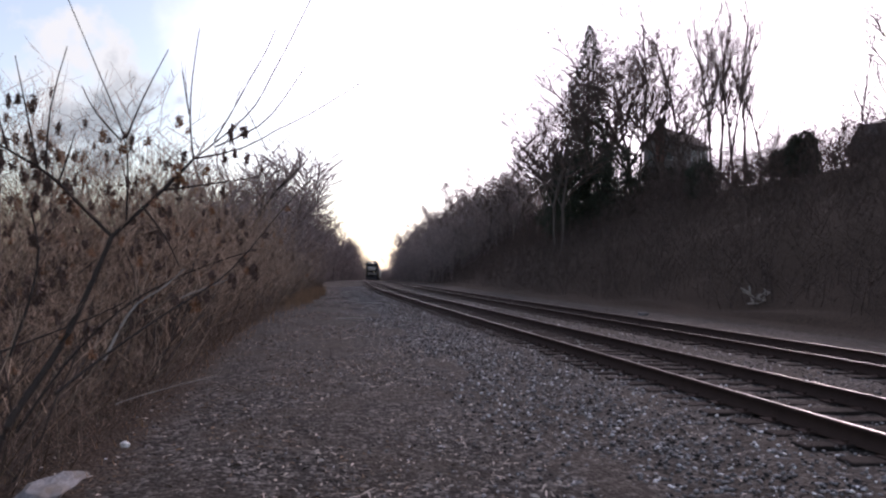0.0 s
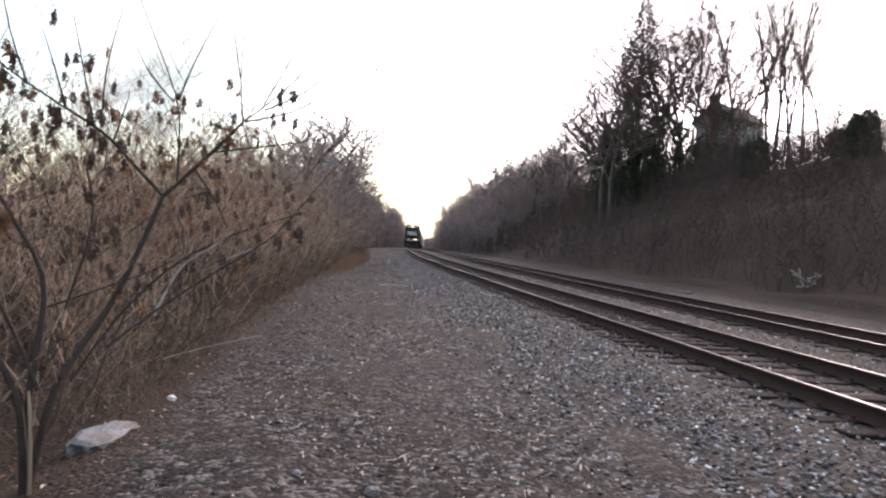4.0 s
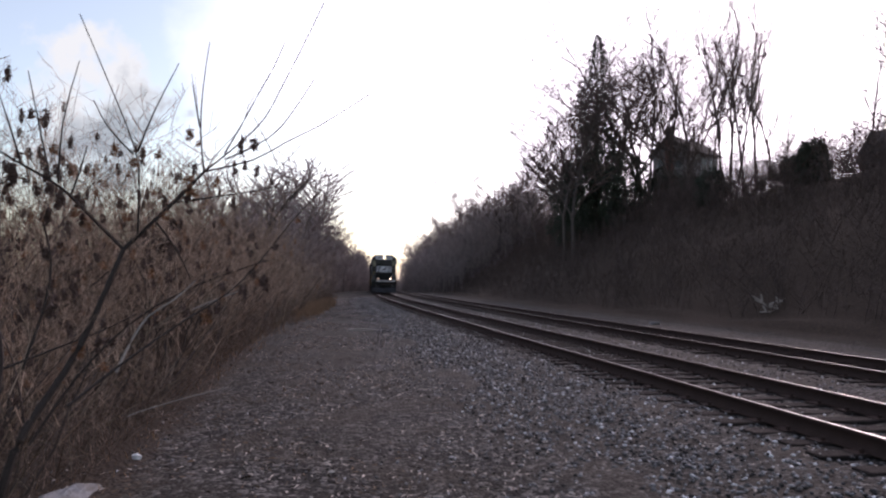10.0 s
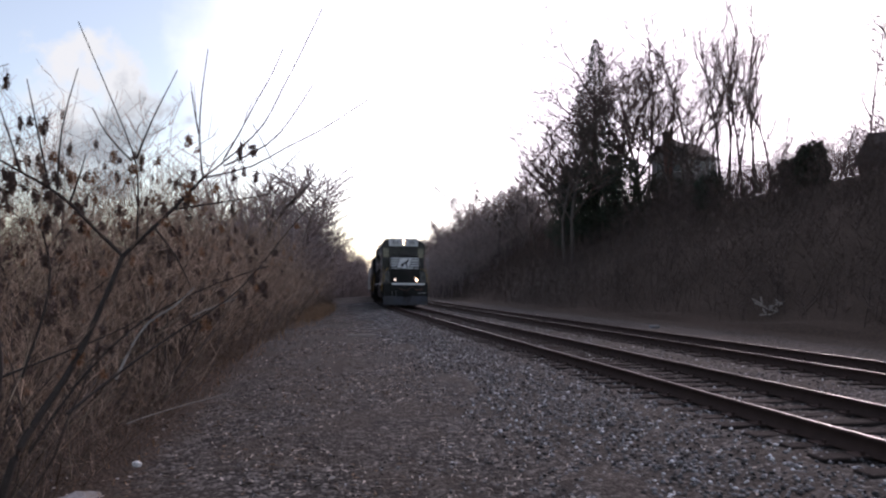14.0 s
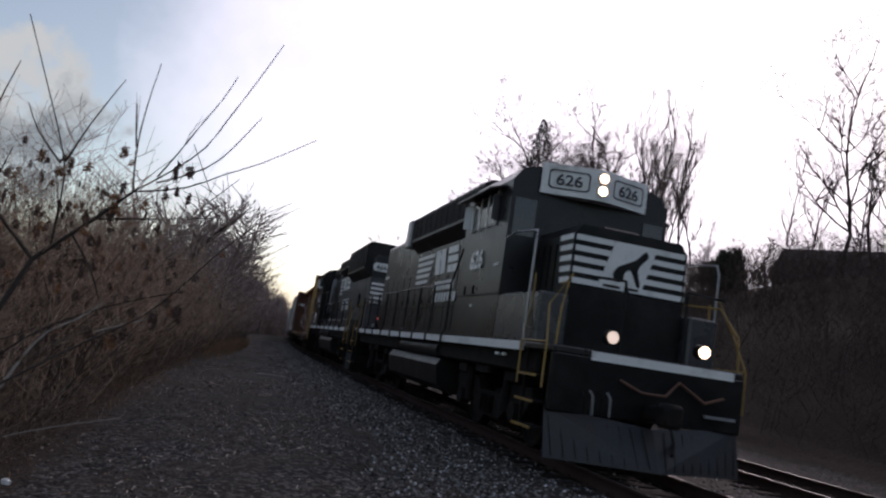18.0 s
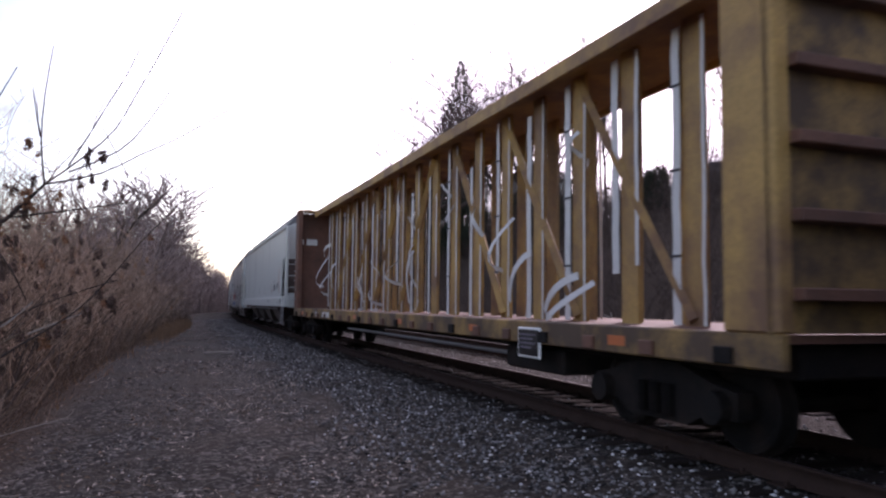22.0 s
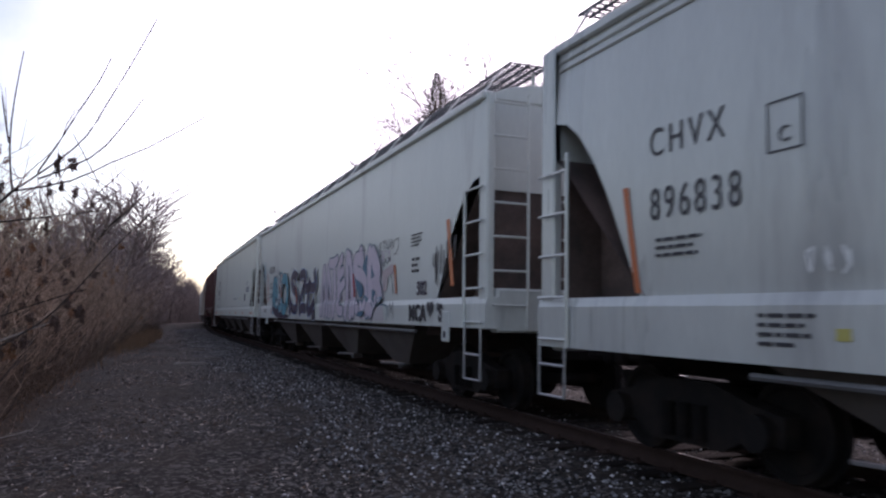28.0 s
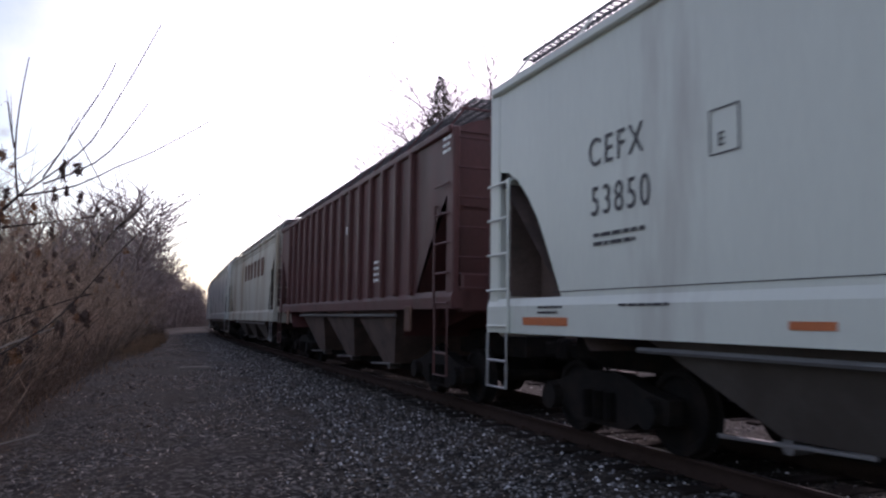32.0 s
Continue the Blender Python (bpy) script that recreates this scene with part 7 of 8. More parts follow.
        Geo().tube([(0, c, eave + 0.30), (0, c, eave + 0.42)], 0.34, 14).obj("roof_hatch", paint, ob)
    if roofwalk:
        for w in (-1, 1):
            gr = Geo()
            for q in (-0.28, -0.14, 0.0, 0.14, 0.27):
                gr.box(w * 0.92 + q, w * 0.92 + q + 0.012, -h + 0.15, h - 0.15, eave + 0.475, eave + 0.515)
            for q in np.arange(-h + 0.15, h - 0.15, 0.11):
                gr.box(w * 0.92 - 0.28, w * 0.92 + 0.28, q, q + 0.03, eave + 0.485, eave + 0.505)
            gr.obj("running_board", walk_paint, ob, "steel grating running board")
            n = 14
            for k in range(n):
                yy = -h + 0.4 + k * (2 * h - 0.8) / (n - 1)
                Geo().tube([(w * (wide(eave) - 0.03), yy, eave + 0.03), (w * 1.19, yy, eave + 0.50)], 0.016, 5).obj("board_bracket", paint, ob)
                Geo().box(w * 0.72 - 0.02, w * 0.72 + 0.02, yy - 0.02, yy + 0.02, eave + 0.2, eave + 0.48).obj("board_support", paint, ob)
    for yy in (-h + 1.75, h - 1.75):
        bogie(ob, yy, BOG_F, 1.78, WHEEL_F)
    TRAIN.append((ob, mid, False))

    def sx(z):
        return -(wide(z) + 0.008)
    return ob, (lambda s: s - mid), sx


bay_paint = mat("grimy_grey_bay_paint", (0.105, 0.088, 0.08), 0.7, var=0.25, scale=2, fine=25, bump=0.06, dirt=(0.07, 0.055, 0.048), dirt_amt=0.5)
walk_paint = mat("dull_galvanised_grating", (0.12, 0.125, 0.13), 0.6, 0.3, var=0.2, scale=3, fine=60, bump=0.2)
SILL_X = -1.625


def tape(ob, Y, s, z0, z1, x, lean=0.25, w=0.12, material=None):
    """Leaning strip of orange reflective tape."""
    p0 = -Y(s)
    shape_on([(p0, z1), (p0 + w, z1), (p0 + w + lean, z0), (p0 + lean, z0)], lambda z: x(z) - 0.004, 0.0, material or M_ORANGE, ob, "reflective_tape", "orange reflective tape strip" if material is None else "faded brown tape strip")


def sill_tape(ob, Y, s, w, z0=1.24, z1=1.33, material=None):
    Geo().box(SILL_X + 0.008, SILL_X + 0.013, Y(s), Y(s) + w, z0, z1).obj("sill_reflector", material or M_ORANGE, ob, "orange reflector on the sill")


# first hopper behind the lumber car
ob, Y, sx = hopper(59.7, 79.2, M_HGREY, "pale grey covered hopper car with red tape strips", "smooth", cut=1.4)
tape(ob, Y, 61.75, 1.66, 2.67, sx, 0.2, 0.09)
tape(ob, Y, 64.35, 1.67, 2.12, sx, 0.2, 0.06, M_CBRUST)
for s in (66.95, 69.6, 73.0):
    tape(ob, Y, s, 1.68, 2.07, sx, 0.1, 0.045, bay_paint)
Geo().box(sx(2) - 0.004, sx(2), Y(62.95), Y(63.4), 1.80, 2.06).obj("data_panel", M_INK, ob, "dark data panel")
bars(Y(63.5), 2.2, 0.5, 0.02, 2, sx(2) - 0.003, M_INK, ob)
bars(Y(62.45), 2.08, 0.6, 0.03, 4, sx(2) - 0.003, M_INK, ob)
bars(Y(64.0), 1.84, 0.35, 0.03, 2, sx(2) - 0.003, M_REDPAINT, ob)
for s in (61.9, 61.2, 60.9):
    bars(Y(s), 1.42, 0.25, 0.04, 3, SILL_X + 0.008, M_INK, ob)
bars(Y(65.5), 1.38, 0.7, 0.03, 2, SILL_X + 0.008, M_INK, ob)

# second hopper: silver, painted over
ob, Y, sx = hopper(80.4, 98.7, M_HSILVER, "silver-grey covered hopper car with red and blue spray paint", "round", cut=1.7, eave=4.25, sill=(0.99, 1.47))
tape(ob, Y, 82.35, 1.54, 2.52, sx, 0.22, 0.12)
tape(ob, Y, 85.15, 1.54, 2.03, sx, 0.08, 0.09)
tape(ob, Y, 88.45, 1.54, 2.0, sx, 0.1, 0.08)
tape(ob, Y, 97.2, 1.53, 2.5, sx, 0.14, 0.08)
Geo().box(sx(2) - 0.004, sx(2), Y(83.53), Y(84.05), 1.70, 2.04).obj("data_panel", M_INK, ob, "dark data panel")
bars(Y(84.05), 2.5, 0.9, 0.025, 5, sx(2) - 0.003, M_INK, ob)
bars(Y(82.9), 1.85, 0.5, 0.03, 2, sx(2) - 0.003, M_INK, ob)
Geo().box(sx(1.9) - 0.004, sx(1.9), Y(89.3), Y(89.95), 1.62, 1.92).obj("yellow_label", M_CBYELLOW, ob, "faded yellow label panel")
bars(Y(89.9), 1.86, 0.5, 0.03, 3, sx(2) - 0.006, M_INK, ob)
for s in (85.15, 90.1, 95.6):
    bars(Y(s), 1.34, 0.48, 0.035, 4, SILL_X + 0.008, M_INK, ob)
lettering("CHVX", 0.36, side_m(sx(2.9), Y(96.82), 2.72), M_INK, ob, bold=0.0, wide=0.78, gap=1.32)
lettering("896838", 0.40, side_m(sx(2.4), Y(96.82), 2.16), M_INK, ob, bold=0.0, wide=0.70, gap=1.32)
bars(Y(96.75), 1.98, 0.55, 0.035, 3, sx(2) - 0.003, M_INK, ob)
ribbon_on([(0, 2.50), (0.30, 2.50), (0.30, 2.86), (0, 2.86)], 0.02, lambda z: sx(z) - 0.003, Y(95.5), M_INK, ob, "stencil_box", closed=True)
lettering("C", 0.16, side_m(sx(2.6) - 0.002, Y(95.41), 2.56), M_INK, ob)
Geo().box(SILL_X + 0.004, SILL_X + 0.012, Y(94.86), Y(94.96), 1.18, 1.26).obj("yellow_label", M_YELLOWLABEL, ob)
# bubble-shaped outline filled with chrome paint
body = curve_pts([(0.14, 2.28), (0.36, 2.16), (0.7, 2.13), (0.82, 2.34), (1.13, 2.39), (1.41, 2.26), (1.62, 2.4), (1.91, 2.39), (2.05, 2.34), (2.27, 2.43), (2.51, 2.37), (2.66, 2.19), (2.6, 2.0), (2.48, 1.77), (2.79, 1.74), (2.87, 1.65), (2.75, 1.49), (2.49, 1.36), (2.11, 1.11), (1.98, 1.14), (1.82, 1.23), (1.6, 1.14), (1.4, 1.15),
                   (1.23, 1.25), (1.0, 1.14), (0.82, 1.24), (0.56, 1.33), (0.39, 1.38), (0.49, 1.56), (0.29, 1.8), (0.01, 2.17)], 4, True)
SP = lambda z: -1.632
shape_on(body, lambda z: -1.630, Y(88.35), M_SILVERPAINT, ob, "spray_paint_fill", "chrome spray paint fill")
ribbon_on(body, 0.034, SP, Y(88.35), M_INK, ob, "spray_paint_outline", "black spray paint outline", True)
for q in ([(0.78, 2.25), (0.9, 2.38), (1.13, 2.42), (1.3, 2.36)], [(1.43, 2.26), (1.6, 2.42), (1.85, 2.43)], [(2.05, 2.36), (2.27, 2.46), (2.5, 2.42)], [(0.3, 1.82), (0.42, 1.7), (0.47, 1.56)], [(1.85, 1.2), (1.98, 1.12), (2.1, 1.1)], [(1.25, 1.22), (1.42, 1.12)]):
    ribbon_on(curve_pts(q, 4), 0.085, lambda z: -1.634, Y(88.35), M_INK, ob, "spray_paint_shadow")
for q in ([(1.19, 2.24), (1.07, 1.88), (1.09, 1.52)], [(1.19, 2.22), (1.21, 2.01), (1.35, 2.0), (1.46, 2.15)], [(0.80, 2.2), (0.95, 2.07), (0.85, 1.67), (0.85, 1.40)], [(1.46, 2.2), (1.4, 1.69), (1.21, 1.30)], [(1.72, 2.13), (1.61, 1.78), (1.57, 1.32)], [(1.74, 2.12), (1.79, 1.99), (1.91, 2.04), (2.05, 2.21)],
          [(2.09, 2.32), (2.09, 1.96), (1.88, 1.63), (2.12, 1.62), (2.14, 1.5), (1.85, 1.23)], [(2.23, 1.8), (2.27, 1.71), (2.48, 1.75)], [(2.15, 1.59), (2.51, 1.61), (2.41, 1.47), (2.25, 1.4)], [(0.95, 1.38), (1.05, 1.2), (1.12, 1.36)]):
    ribbon_on(curve_pts(q), 0.030, lambda z: -1.636, Y(88.35), M_INK, ob, "spray_paint_line")
# small tags along the sill and a crown above
for q in ([(0, 1.24), (0.12, 1.3), (0.42, 1.36)], [(0.22, 1.33), (0.33, 1.07)], [(0.34, 1.08), (0.5, 1.33), (0.56, 1.10), (0.42, 1.18)], [(0.62, 1.36), (0.66, 1.08), (0.8, 1.14), (0.68, 1.22), (0.8, 1.33), (0.64, 1.36)], [(1.2, 1.30), (0.98, 1.36), (0.95, 1.26), (1.15, 1.18), (1.05, 1.08), (0.86, 1.12)]):
    ribbon_on(curve_pts(q), 0.026, SP, Y(89.27), M_INK, ob, "spray_paint_tag")
for q in ([(0.37, 1.74), (0.44, 1.56), (0.52, 1.9), (0.6, 1.55), (0.79, 1.71)], [(0.42, 1.55), (0.77, 1.54)]):
    ribbon_on(curve_pts(q, 3), 0.024, SP, Y(89.27), M_INK, ob, "spray_paint_tag")
for q in ([(0, 1.28), (0.12, 1.05)], [(0.2, 1.24), (0.06, 1.15), (0.26, 1.06)], [(0.34, 1.2), (0.3, 1.12), (0.38, 1.12), (0.37, 1.2)], [(0.42, 1.06), (0.47, 1.29), (0.58, 1.03)], [(0.42, 1.14), (0.55, 1.15)]):
    ribbon_on(curve_pts(q), 0.028, SP, Y(85.81), M_INK, ob, "spray_paint_tag")
Geo().tube([(-1.632, Y(87.75), 1.23), (-1.628, Y(87.75), 1.23)], 0.05, 10).obj("yellow_spot", M_YELLOWLABEL, ob)
# red and blue piece
for k in range(4):
    a = 0.02 + k * 0.86
    shape_on([(a, 1.56), (a + 0.02, 2.0), (a + 0.3, 1.93), (a + 0.5, 2.06), (a + 0.84, 2.03), (a + 0.84, 1.48), (a + 0.45, 1.56), (a + 0.3, 1.50)], lambda z: -1.630, Y(94.43), M_REDPAINT, ob, "spray_paint_fill", "red spray paint")
    shape_on([(a, 1.12), (a, 1.36), (a + 0.84, 1.37), (a + 0.84, 1.05), (a + 0.6, 1.13), (a + 0.4, 1.06)], lambda z: -1.630, Y(94.40), M_BLUEPAINT, ob, "spray_paint_fill", "blue spray paint")
    for q in ([(a + 0.12, 1.55), (a + 0.18, 1.95), (a + 0.42, 1.88), (a + 0.38, 1.6)], [(a + 0.45, 2.02), (a + 0.52, 1.62), (a + 0.74, 1.55)], [(a + 0.6, 2.0), (a + 0.78, 1.9), (a + 0.8, 1.6)]):
        ribbon_on(curve_pts(q), 0.022, SP, Y(94.43), M_WHITE if q[0][0] < a + 0.5 else M_INK, ob, "spray_paint_line")
    for q in ([(a + 0.1, 1.34), (a + 0.2, 1.12)], [(a + 0.35, 1.33), (a + 0.42, 1.1), (a + 0.6, 1.2), (a + 0.72, 1.35)]):
        ribbon_on(curve_pts(q), 0.02, SP, Y(94.40), M_HWHITE, ob, "spray_paint_line")
shape_on([(2.98, 2.06), (3.16, 2.04), (3.39, 1.46), (3.22, 1.46)], lambda z: -1.634, Y(94.43), M_CBRUST, ob, "spray_paint_fill")


def scribble(ob, y0, z0, w, h, n, seed, material, x, lw=0.03):
    """A quick tag: a few looping spray lines."""
    r = random.Random(seed)
    for k in range(n):
        p = w * k / n
        pts = [(p + r.uniform(-0.05, 0.3) * w / n * 1.5, z0 + r.random() * h) for _ in range(5)]
        ribbon_on(curve_pts(pts, 5), lw, x, y0, material, ob, "spray_paint_tag")


scribble(ob, Y(91.0), 1.55, 0.85, 0.4, 5, 5, M_WHITE, SP, 0.022)
scribble(ob, Y(95.15), 1.55, 0.4, 0.3, 3, 6, M_WHITE, SP, 0.018)

# third hopper: pale, covered in painted pieces along its lower half
ob, Y, sx = hopper(100.0, 119.6, M_HGREY, "pale grey covered hopper car with large painted pieces", "smooth", cut=1.75)
SP = lambda z: (-1.588 if z > 1.55 else SILL_X + 0.008) - 0.006
tape(ob, Y, 101.4, 1.72, 2.69, sx, 0.2, 0.13)
tape(ob, Y, 103.79, 1.66, 2.16, sx, 0.12, 0.1)
tape(ob, Y, 109.25, 1.67, 2.16, sx, 0.15, 0.13)
tape(ob, Y, 117.85, 1.66, 2.66, sx, 0.24, 0.12)
def heart(p, z, s):
    return [(p + s * 0.06 * 16 * math.sin(a) ** 3 / 2, z + s * 0.06 * (13 * math.cos(a) - 5 * math.cos(2 * a) - 2 * math.cos(3 * a) - math.cos(4 * a)) / 2) for a in np.linspace(0, 2 * math.pi, 24, endpoint=False)]


lettering("MCA", 0.34, side_m(SILL_X - 0.006, Y(102.85), 1.22), M_INK, ob, "painted_letters", 0.016, wide=1.05)
shape_on(heart(0.95, 1.40, 0.30), SILL_X - 0.006, Y(102.85), M_INK, ob, "painted_heart", "dark teal painted heart")
lettering("'S", 0.34, side_m(SILL_X - 0.006, Y(101.62), 1.22), M_INK, ob, "painted_letters", 0.016)
lettering("502", 0.30, side_m(sx(1.8) - 0.004, Y(102.6), 1.62), M_PURPLEPAINT, ob, "painted_number", 0.008)
bars(Y(102.9), 2.6, 0.5, 0.03, 4, sx(2) - 0.003, M_INK, ob)
bars(Y(102.85), 2.2, 0.35, 0.05, 3, sx(2) - 0.003, M_INK, ob)
scribble(ob, Y(101.9), 1.75, 0.6, 0.6, 6, 11, M_INK, lambda z: SP(z) - 0.002)
scribble(ob, Y(101.35), 2.1, 0.4, 0.35, 3, 12, M_INK, lambda z: SP(z) - 0.002)
scribble(ob, Y(104.5), 2.2, 0.6, 0.3, 5, 13, M_LILACPAINT, lambda z: SP(z) - 0.002)
for k in range(9):
    r = random.Random(60 + k)
    ribbon_on(curve_pts([(r.uniform(0.0, 0.4), r.uniform(2.7, 3.15)), (r.uniform(0, 0.6), r.uniform(2.6, 3.0)), (r.uniform(0.1, 0.7), r.uniform(2.4, 2.8)), (r.uniform(0.3, 0.9), r.uniform(2.25, 2.6))]), 0.035, -1.592 - 0.0005 * k, Y(118.8), M_FAINTTEAL, ob, "spray_paint_tag", "faint teal sprayed scrawl")
# row of pastel bubble letters on pale overspray
REF = Y(114.6)


def slid(q):
    return [(p + 0.25 * min(max((p - 5.4) / 2.2, 0), 1), z) for p, z in q]


def fat_letter(strokes, w, x, y0, material, parent, name, label=""):
    """One letter of thick strokes with round ends, as a single patch of paint."""
    g = Geo()
    for k, q in enumerate(strokes):
        c = curve_pts(slid(q), 5)
        d = 0.0003 * k
        n = len(c)
        vs = []
        for i, (p, z) in enumerate(c):
            u, v = c[max(i - 1, 0)], c[min(i + 1, n - 1)]
            dp, dz = v[0] - u[0], v[1] - u[1]
            l = math.hypot(dp, dz) or 1
            for sg in (1, -1):
                pp, zz = p - sg * dz / l * w / 2, z + sg * dp / l * w / 2
                vs.append((x(zz) - d, y0 - pp, zz))
        g.add(vs, [(2 * i, 2 * i + 2, 2 * i + 3, 2 * i + 1) for i in range(n - 1)])
        for p, z in (c[0], c[-1]):
            ring = [(p + w / 2 * math.cos(t), z + w / 2 * math.sin(t)) for t in np.linspace(0, 2 * math.pi, 14, endpoint=False)]
            g.add([(x(zz) - d - 0.0001, y0 - pp, zz) for pp, zz in ring] + [(x(z) - d - 0.0001, y0 - p, z)], [(i, (i + 1) % 14, 14) for i in range(14)])
    return g.obj(name, material, parent, label)


back = curve_pts([(5.3, 2.44), (5.6, 2.50), (6.3, 2.54), (7.05, 2.55), (7.5, 2.60), (8.3, 2.52), (9.1, 2.56), (9.5, 2.48), (9.85, 2.2), (10.0, 1.7), (9.95, 1.57), (8, 1.57), (5.3, 1.57), (5.2, 1.8)], 3, True)
shape_on(slid([(p, max(z, 1.56)) for p, z in back]), -1.595, REF, M_PINKPAINT, ob, "spray_paint_halo", "pale pink overspray")
shape_on([(5.2, 1.18), (5.2, 1.50), (10.3, 1.50), (10.4, 1.18)], -1.6235, REF, M_PINKPAINT, ob, "spray_paint_halo", "pale pink overspray")
BUBBLES = (([(5.50, 2.40), (5.44, 2.05), (5.40, 1.75), (5.42, 1.32)], [(5.50, 2.40), (5.62, 2.05), (5.72, 1.72), (5.72, 1.30)]),
           ([(5.88, 2.36), (5.86, 2.0), (5.92, 1.68), (5.94, 1.28)], [(5.88, 2.34), (6.04, 2.05), (6.18, 1.70), (6.16, 1.27)]),
           ([(6.02, 2.48), (6.32, 2.46), (6.62, 2.52)], [(6.36, 2.40), (6.47, 2.05), (6.52, 1.70), (6.50, 1.30)]),
           ([(7.03, 2.53), (6.86, 2.38), (6.80, 2.15), (7.12, 2.24)], [(6.82, 2.10), (6.84, 1.76), (6.90, 1.42), (7.20, 1.36)], [(6.95, 1.86), (7.24, 1.98)]),
           ([(7.45, 2.58), (7.48, 2.24), (7.52, 1.83), (7.50, 1.27)], [(7.62, 2.53), (7.78, 2.20), (7.90, 1.80), (7.88, 1.28)], [(7.95, 2.10), (8.08, 1.79), (8.11, 1.32)]),
           ([(8.50, 2.54), (8.60, 2.33)], [(8.46, 2.40), (8.16, 2.42), (8.06, 2.25), (8.32, 2.12), (8.74, 2.02), (8.95, 1.80), (8.92, 1.58), (8.66, 1.42), (8.38, 1.44)]),
           ([(9.14, 2.50), (9.14, 2.07), (9.20, 1.62), (9.12, 1.36)], [(9.36, 2.47), (9.58, 2.30), (9.74, 2.05), (9.58, 1.90), (9.76, 1.78), (9.84, 1.66)], [(9.36, 2.40), (9.5, 2.2), (9.66, 2.1)], [(9.34, 1.88), (9.52, 1.88)], [(9.66, 1.62), (9.44, 1.48), (9.36, 1.36)]))
for k, letter in enumerate(BUBBLES):
    w = 0.16 if k < 2 else 0.22 if k < 5 else 0.27
    fat_letter(letter, w + 0.062, lambda z: SP(z) - 0.002 - 0.003 * k, REF, M_DEEPTEAL, ob, "spray_paint_outline", "dark teal spray paint outline")
    fat_letter(letter, w, lambda z: SP(z) - 0.0035 - 0.003 * k, REF, M_LILACPAINT, ob, "spray_paint_fill", "pale lilac bubble letter")
# blue shadows in the counters of the last letters
for q in ([(8.16, 2.00), (8.52, 1.94), (8.72, 1.82), (8.72, 1.68), (8.52, 1.62), (8.34, 1.76)], [(8.66, 2.22), (8.80, 2.36), (9.00, 2.46), (9.00, 2.20), (8.96, 2.04), (8.80, 2.14)], [(9.31, 2.20), (9.44, 2.07), (9.42, 2.0), (9.31, 1.99)], [(9.35, 1.76), (9.48, 1.76), (9.53, 1.67), (9.46, 1.58), (9.36, 1.63)], [(8.44, 1.30), (8.80, 1.26), (8.90, 1.36), (8.66, 1.36)]):
    shape_on(curve_pts(slid(q), 3, True), lambda z: SP(z) - 0.0245, REF, M_DEEPBLUE, ob, "spray_paint_shadow", "blue spray paint shadow")
# dim gaps between the strokes
for q in ([(5.50, 1.95), (5.58, 1.95), (5.63, 1.62), (5.50, 1.62)], [(5.92, 1.95), (6.02, 1.85), (6.08, 1.62), (6.00, 1.62)], [(7.62, 2.12), (7.72, 1.9), (7.80, 1.62), (7.62, 1.62)], [(6.96, 1.70), (7.12, 1.76), (7.2, 1.62), (6.98, 1.60)]):
    shape_on(slid(q), lambda z: SP(z) - 0.0235, REF, M_HAZE, ob, "spray_paint_shadow", "grey violet gap between letters")
shape_on(slid([(7.92, 2.14), (8.02, 2.13), (8.20, 1.66), (8.08, 1.65)]), lambda z: SP(z) - 0.026, REF, M_REDPAINT, ob, "spray_paint_fill", "red spray paint bar")
ribbon_on(curve_pts(slid([(9.70, 1.46), (9.95, 1.48), (10.28, 1.46), (10.38, 1.38), (10.35, 1.20)])), 0.028, -1.634, REF, M_DEEPTEAL, ob, "spray_paint_line")
# loose scrawl above and a rough red patch beside the row
for q in ([(9.95, 2.45), (9.97, 2.62), (10.08, 2.58), (9.99, 2.50), (10.12, 2.42), (9.97, 2.36)], [(10.14, 2.62), (10.32, 2.64)], [(10.24, 2.63), (10.25, 2.45)], [(10.38, 2.62), (10.40, 2.50), (10.54, 2.52), (10.52, 2.66)], [(10.64, 2.46), (10.66, 2.64), (10.76, 2.48), (10.80, 2.62)], [(10.88, 2.60), (11.02, 2.62), (11.04, 2.48), (10.92, 2.36), (10.84, 2.37)], [(10.15, 2.28), (10.25, 2.18), (10.34, 2.30), (10.44, 2.22), (10.5, 2.32), (10.62, 2.24)], [(10.62, 2.05), (10.72, 1.92), (10.78, 1.75), (10.80, 1.66)]):
    ribbon_on(curve_pts(q, 4), 0.022, SP, REF, M_INK, ob, "spray_paint_tag")
shape_on([(10.10, 2.08), (10.40, 2.13), (10.78, 2.2), (10.8, 2.02), (10.5, 1.98), (10.42, 1.72), (10.15, 1.70)], SP, REF, M_DUSTPINK, ob, "spray_paint_patch", "faded red overspray")
ribbon_on(curve_pts([(10.72, 1.25), (10.76, 1.52), (10.83, 1.32), (10.93, 1.54), (10.93, 1.23)], 3), 0.02, -1.630, REF, M_INK, ob, "spray_paint_tag")
scribble(ob, Y(109.7), 1.5, 0.5, 0.3, 3, 17, M_INK, -1.638, 0.02)
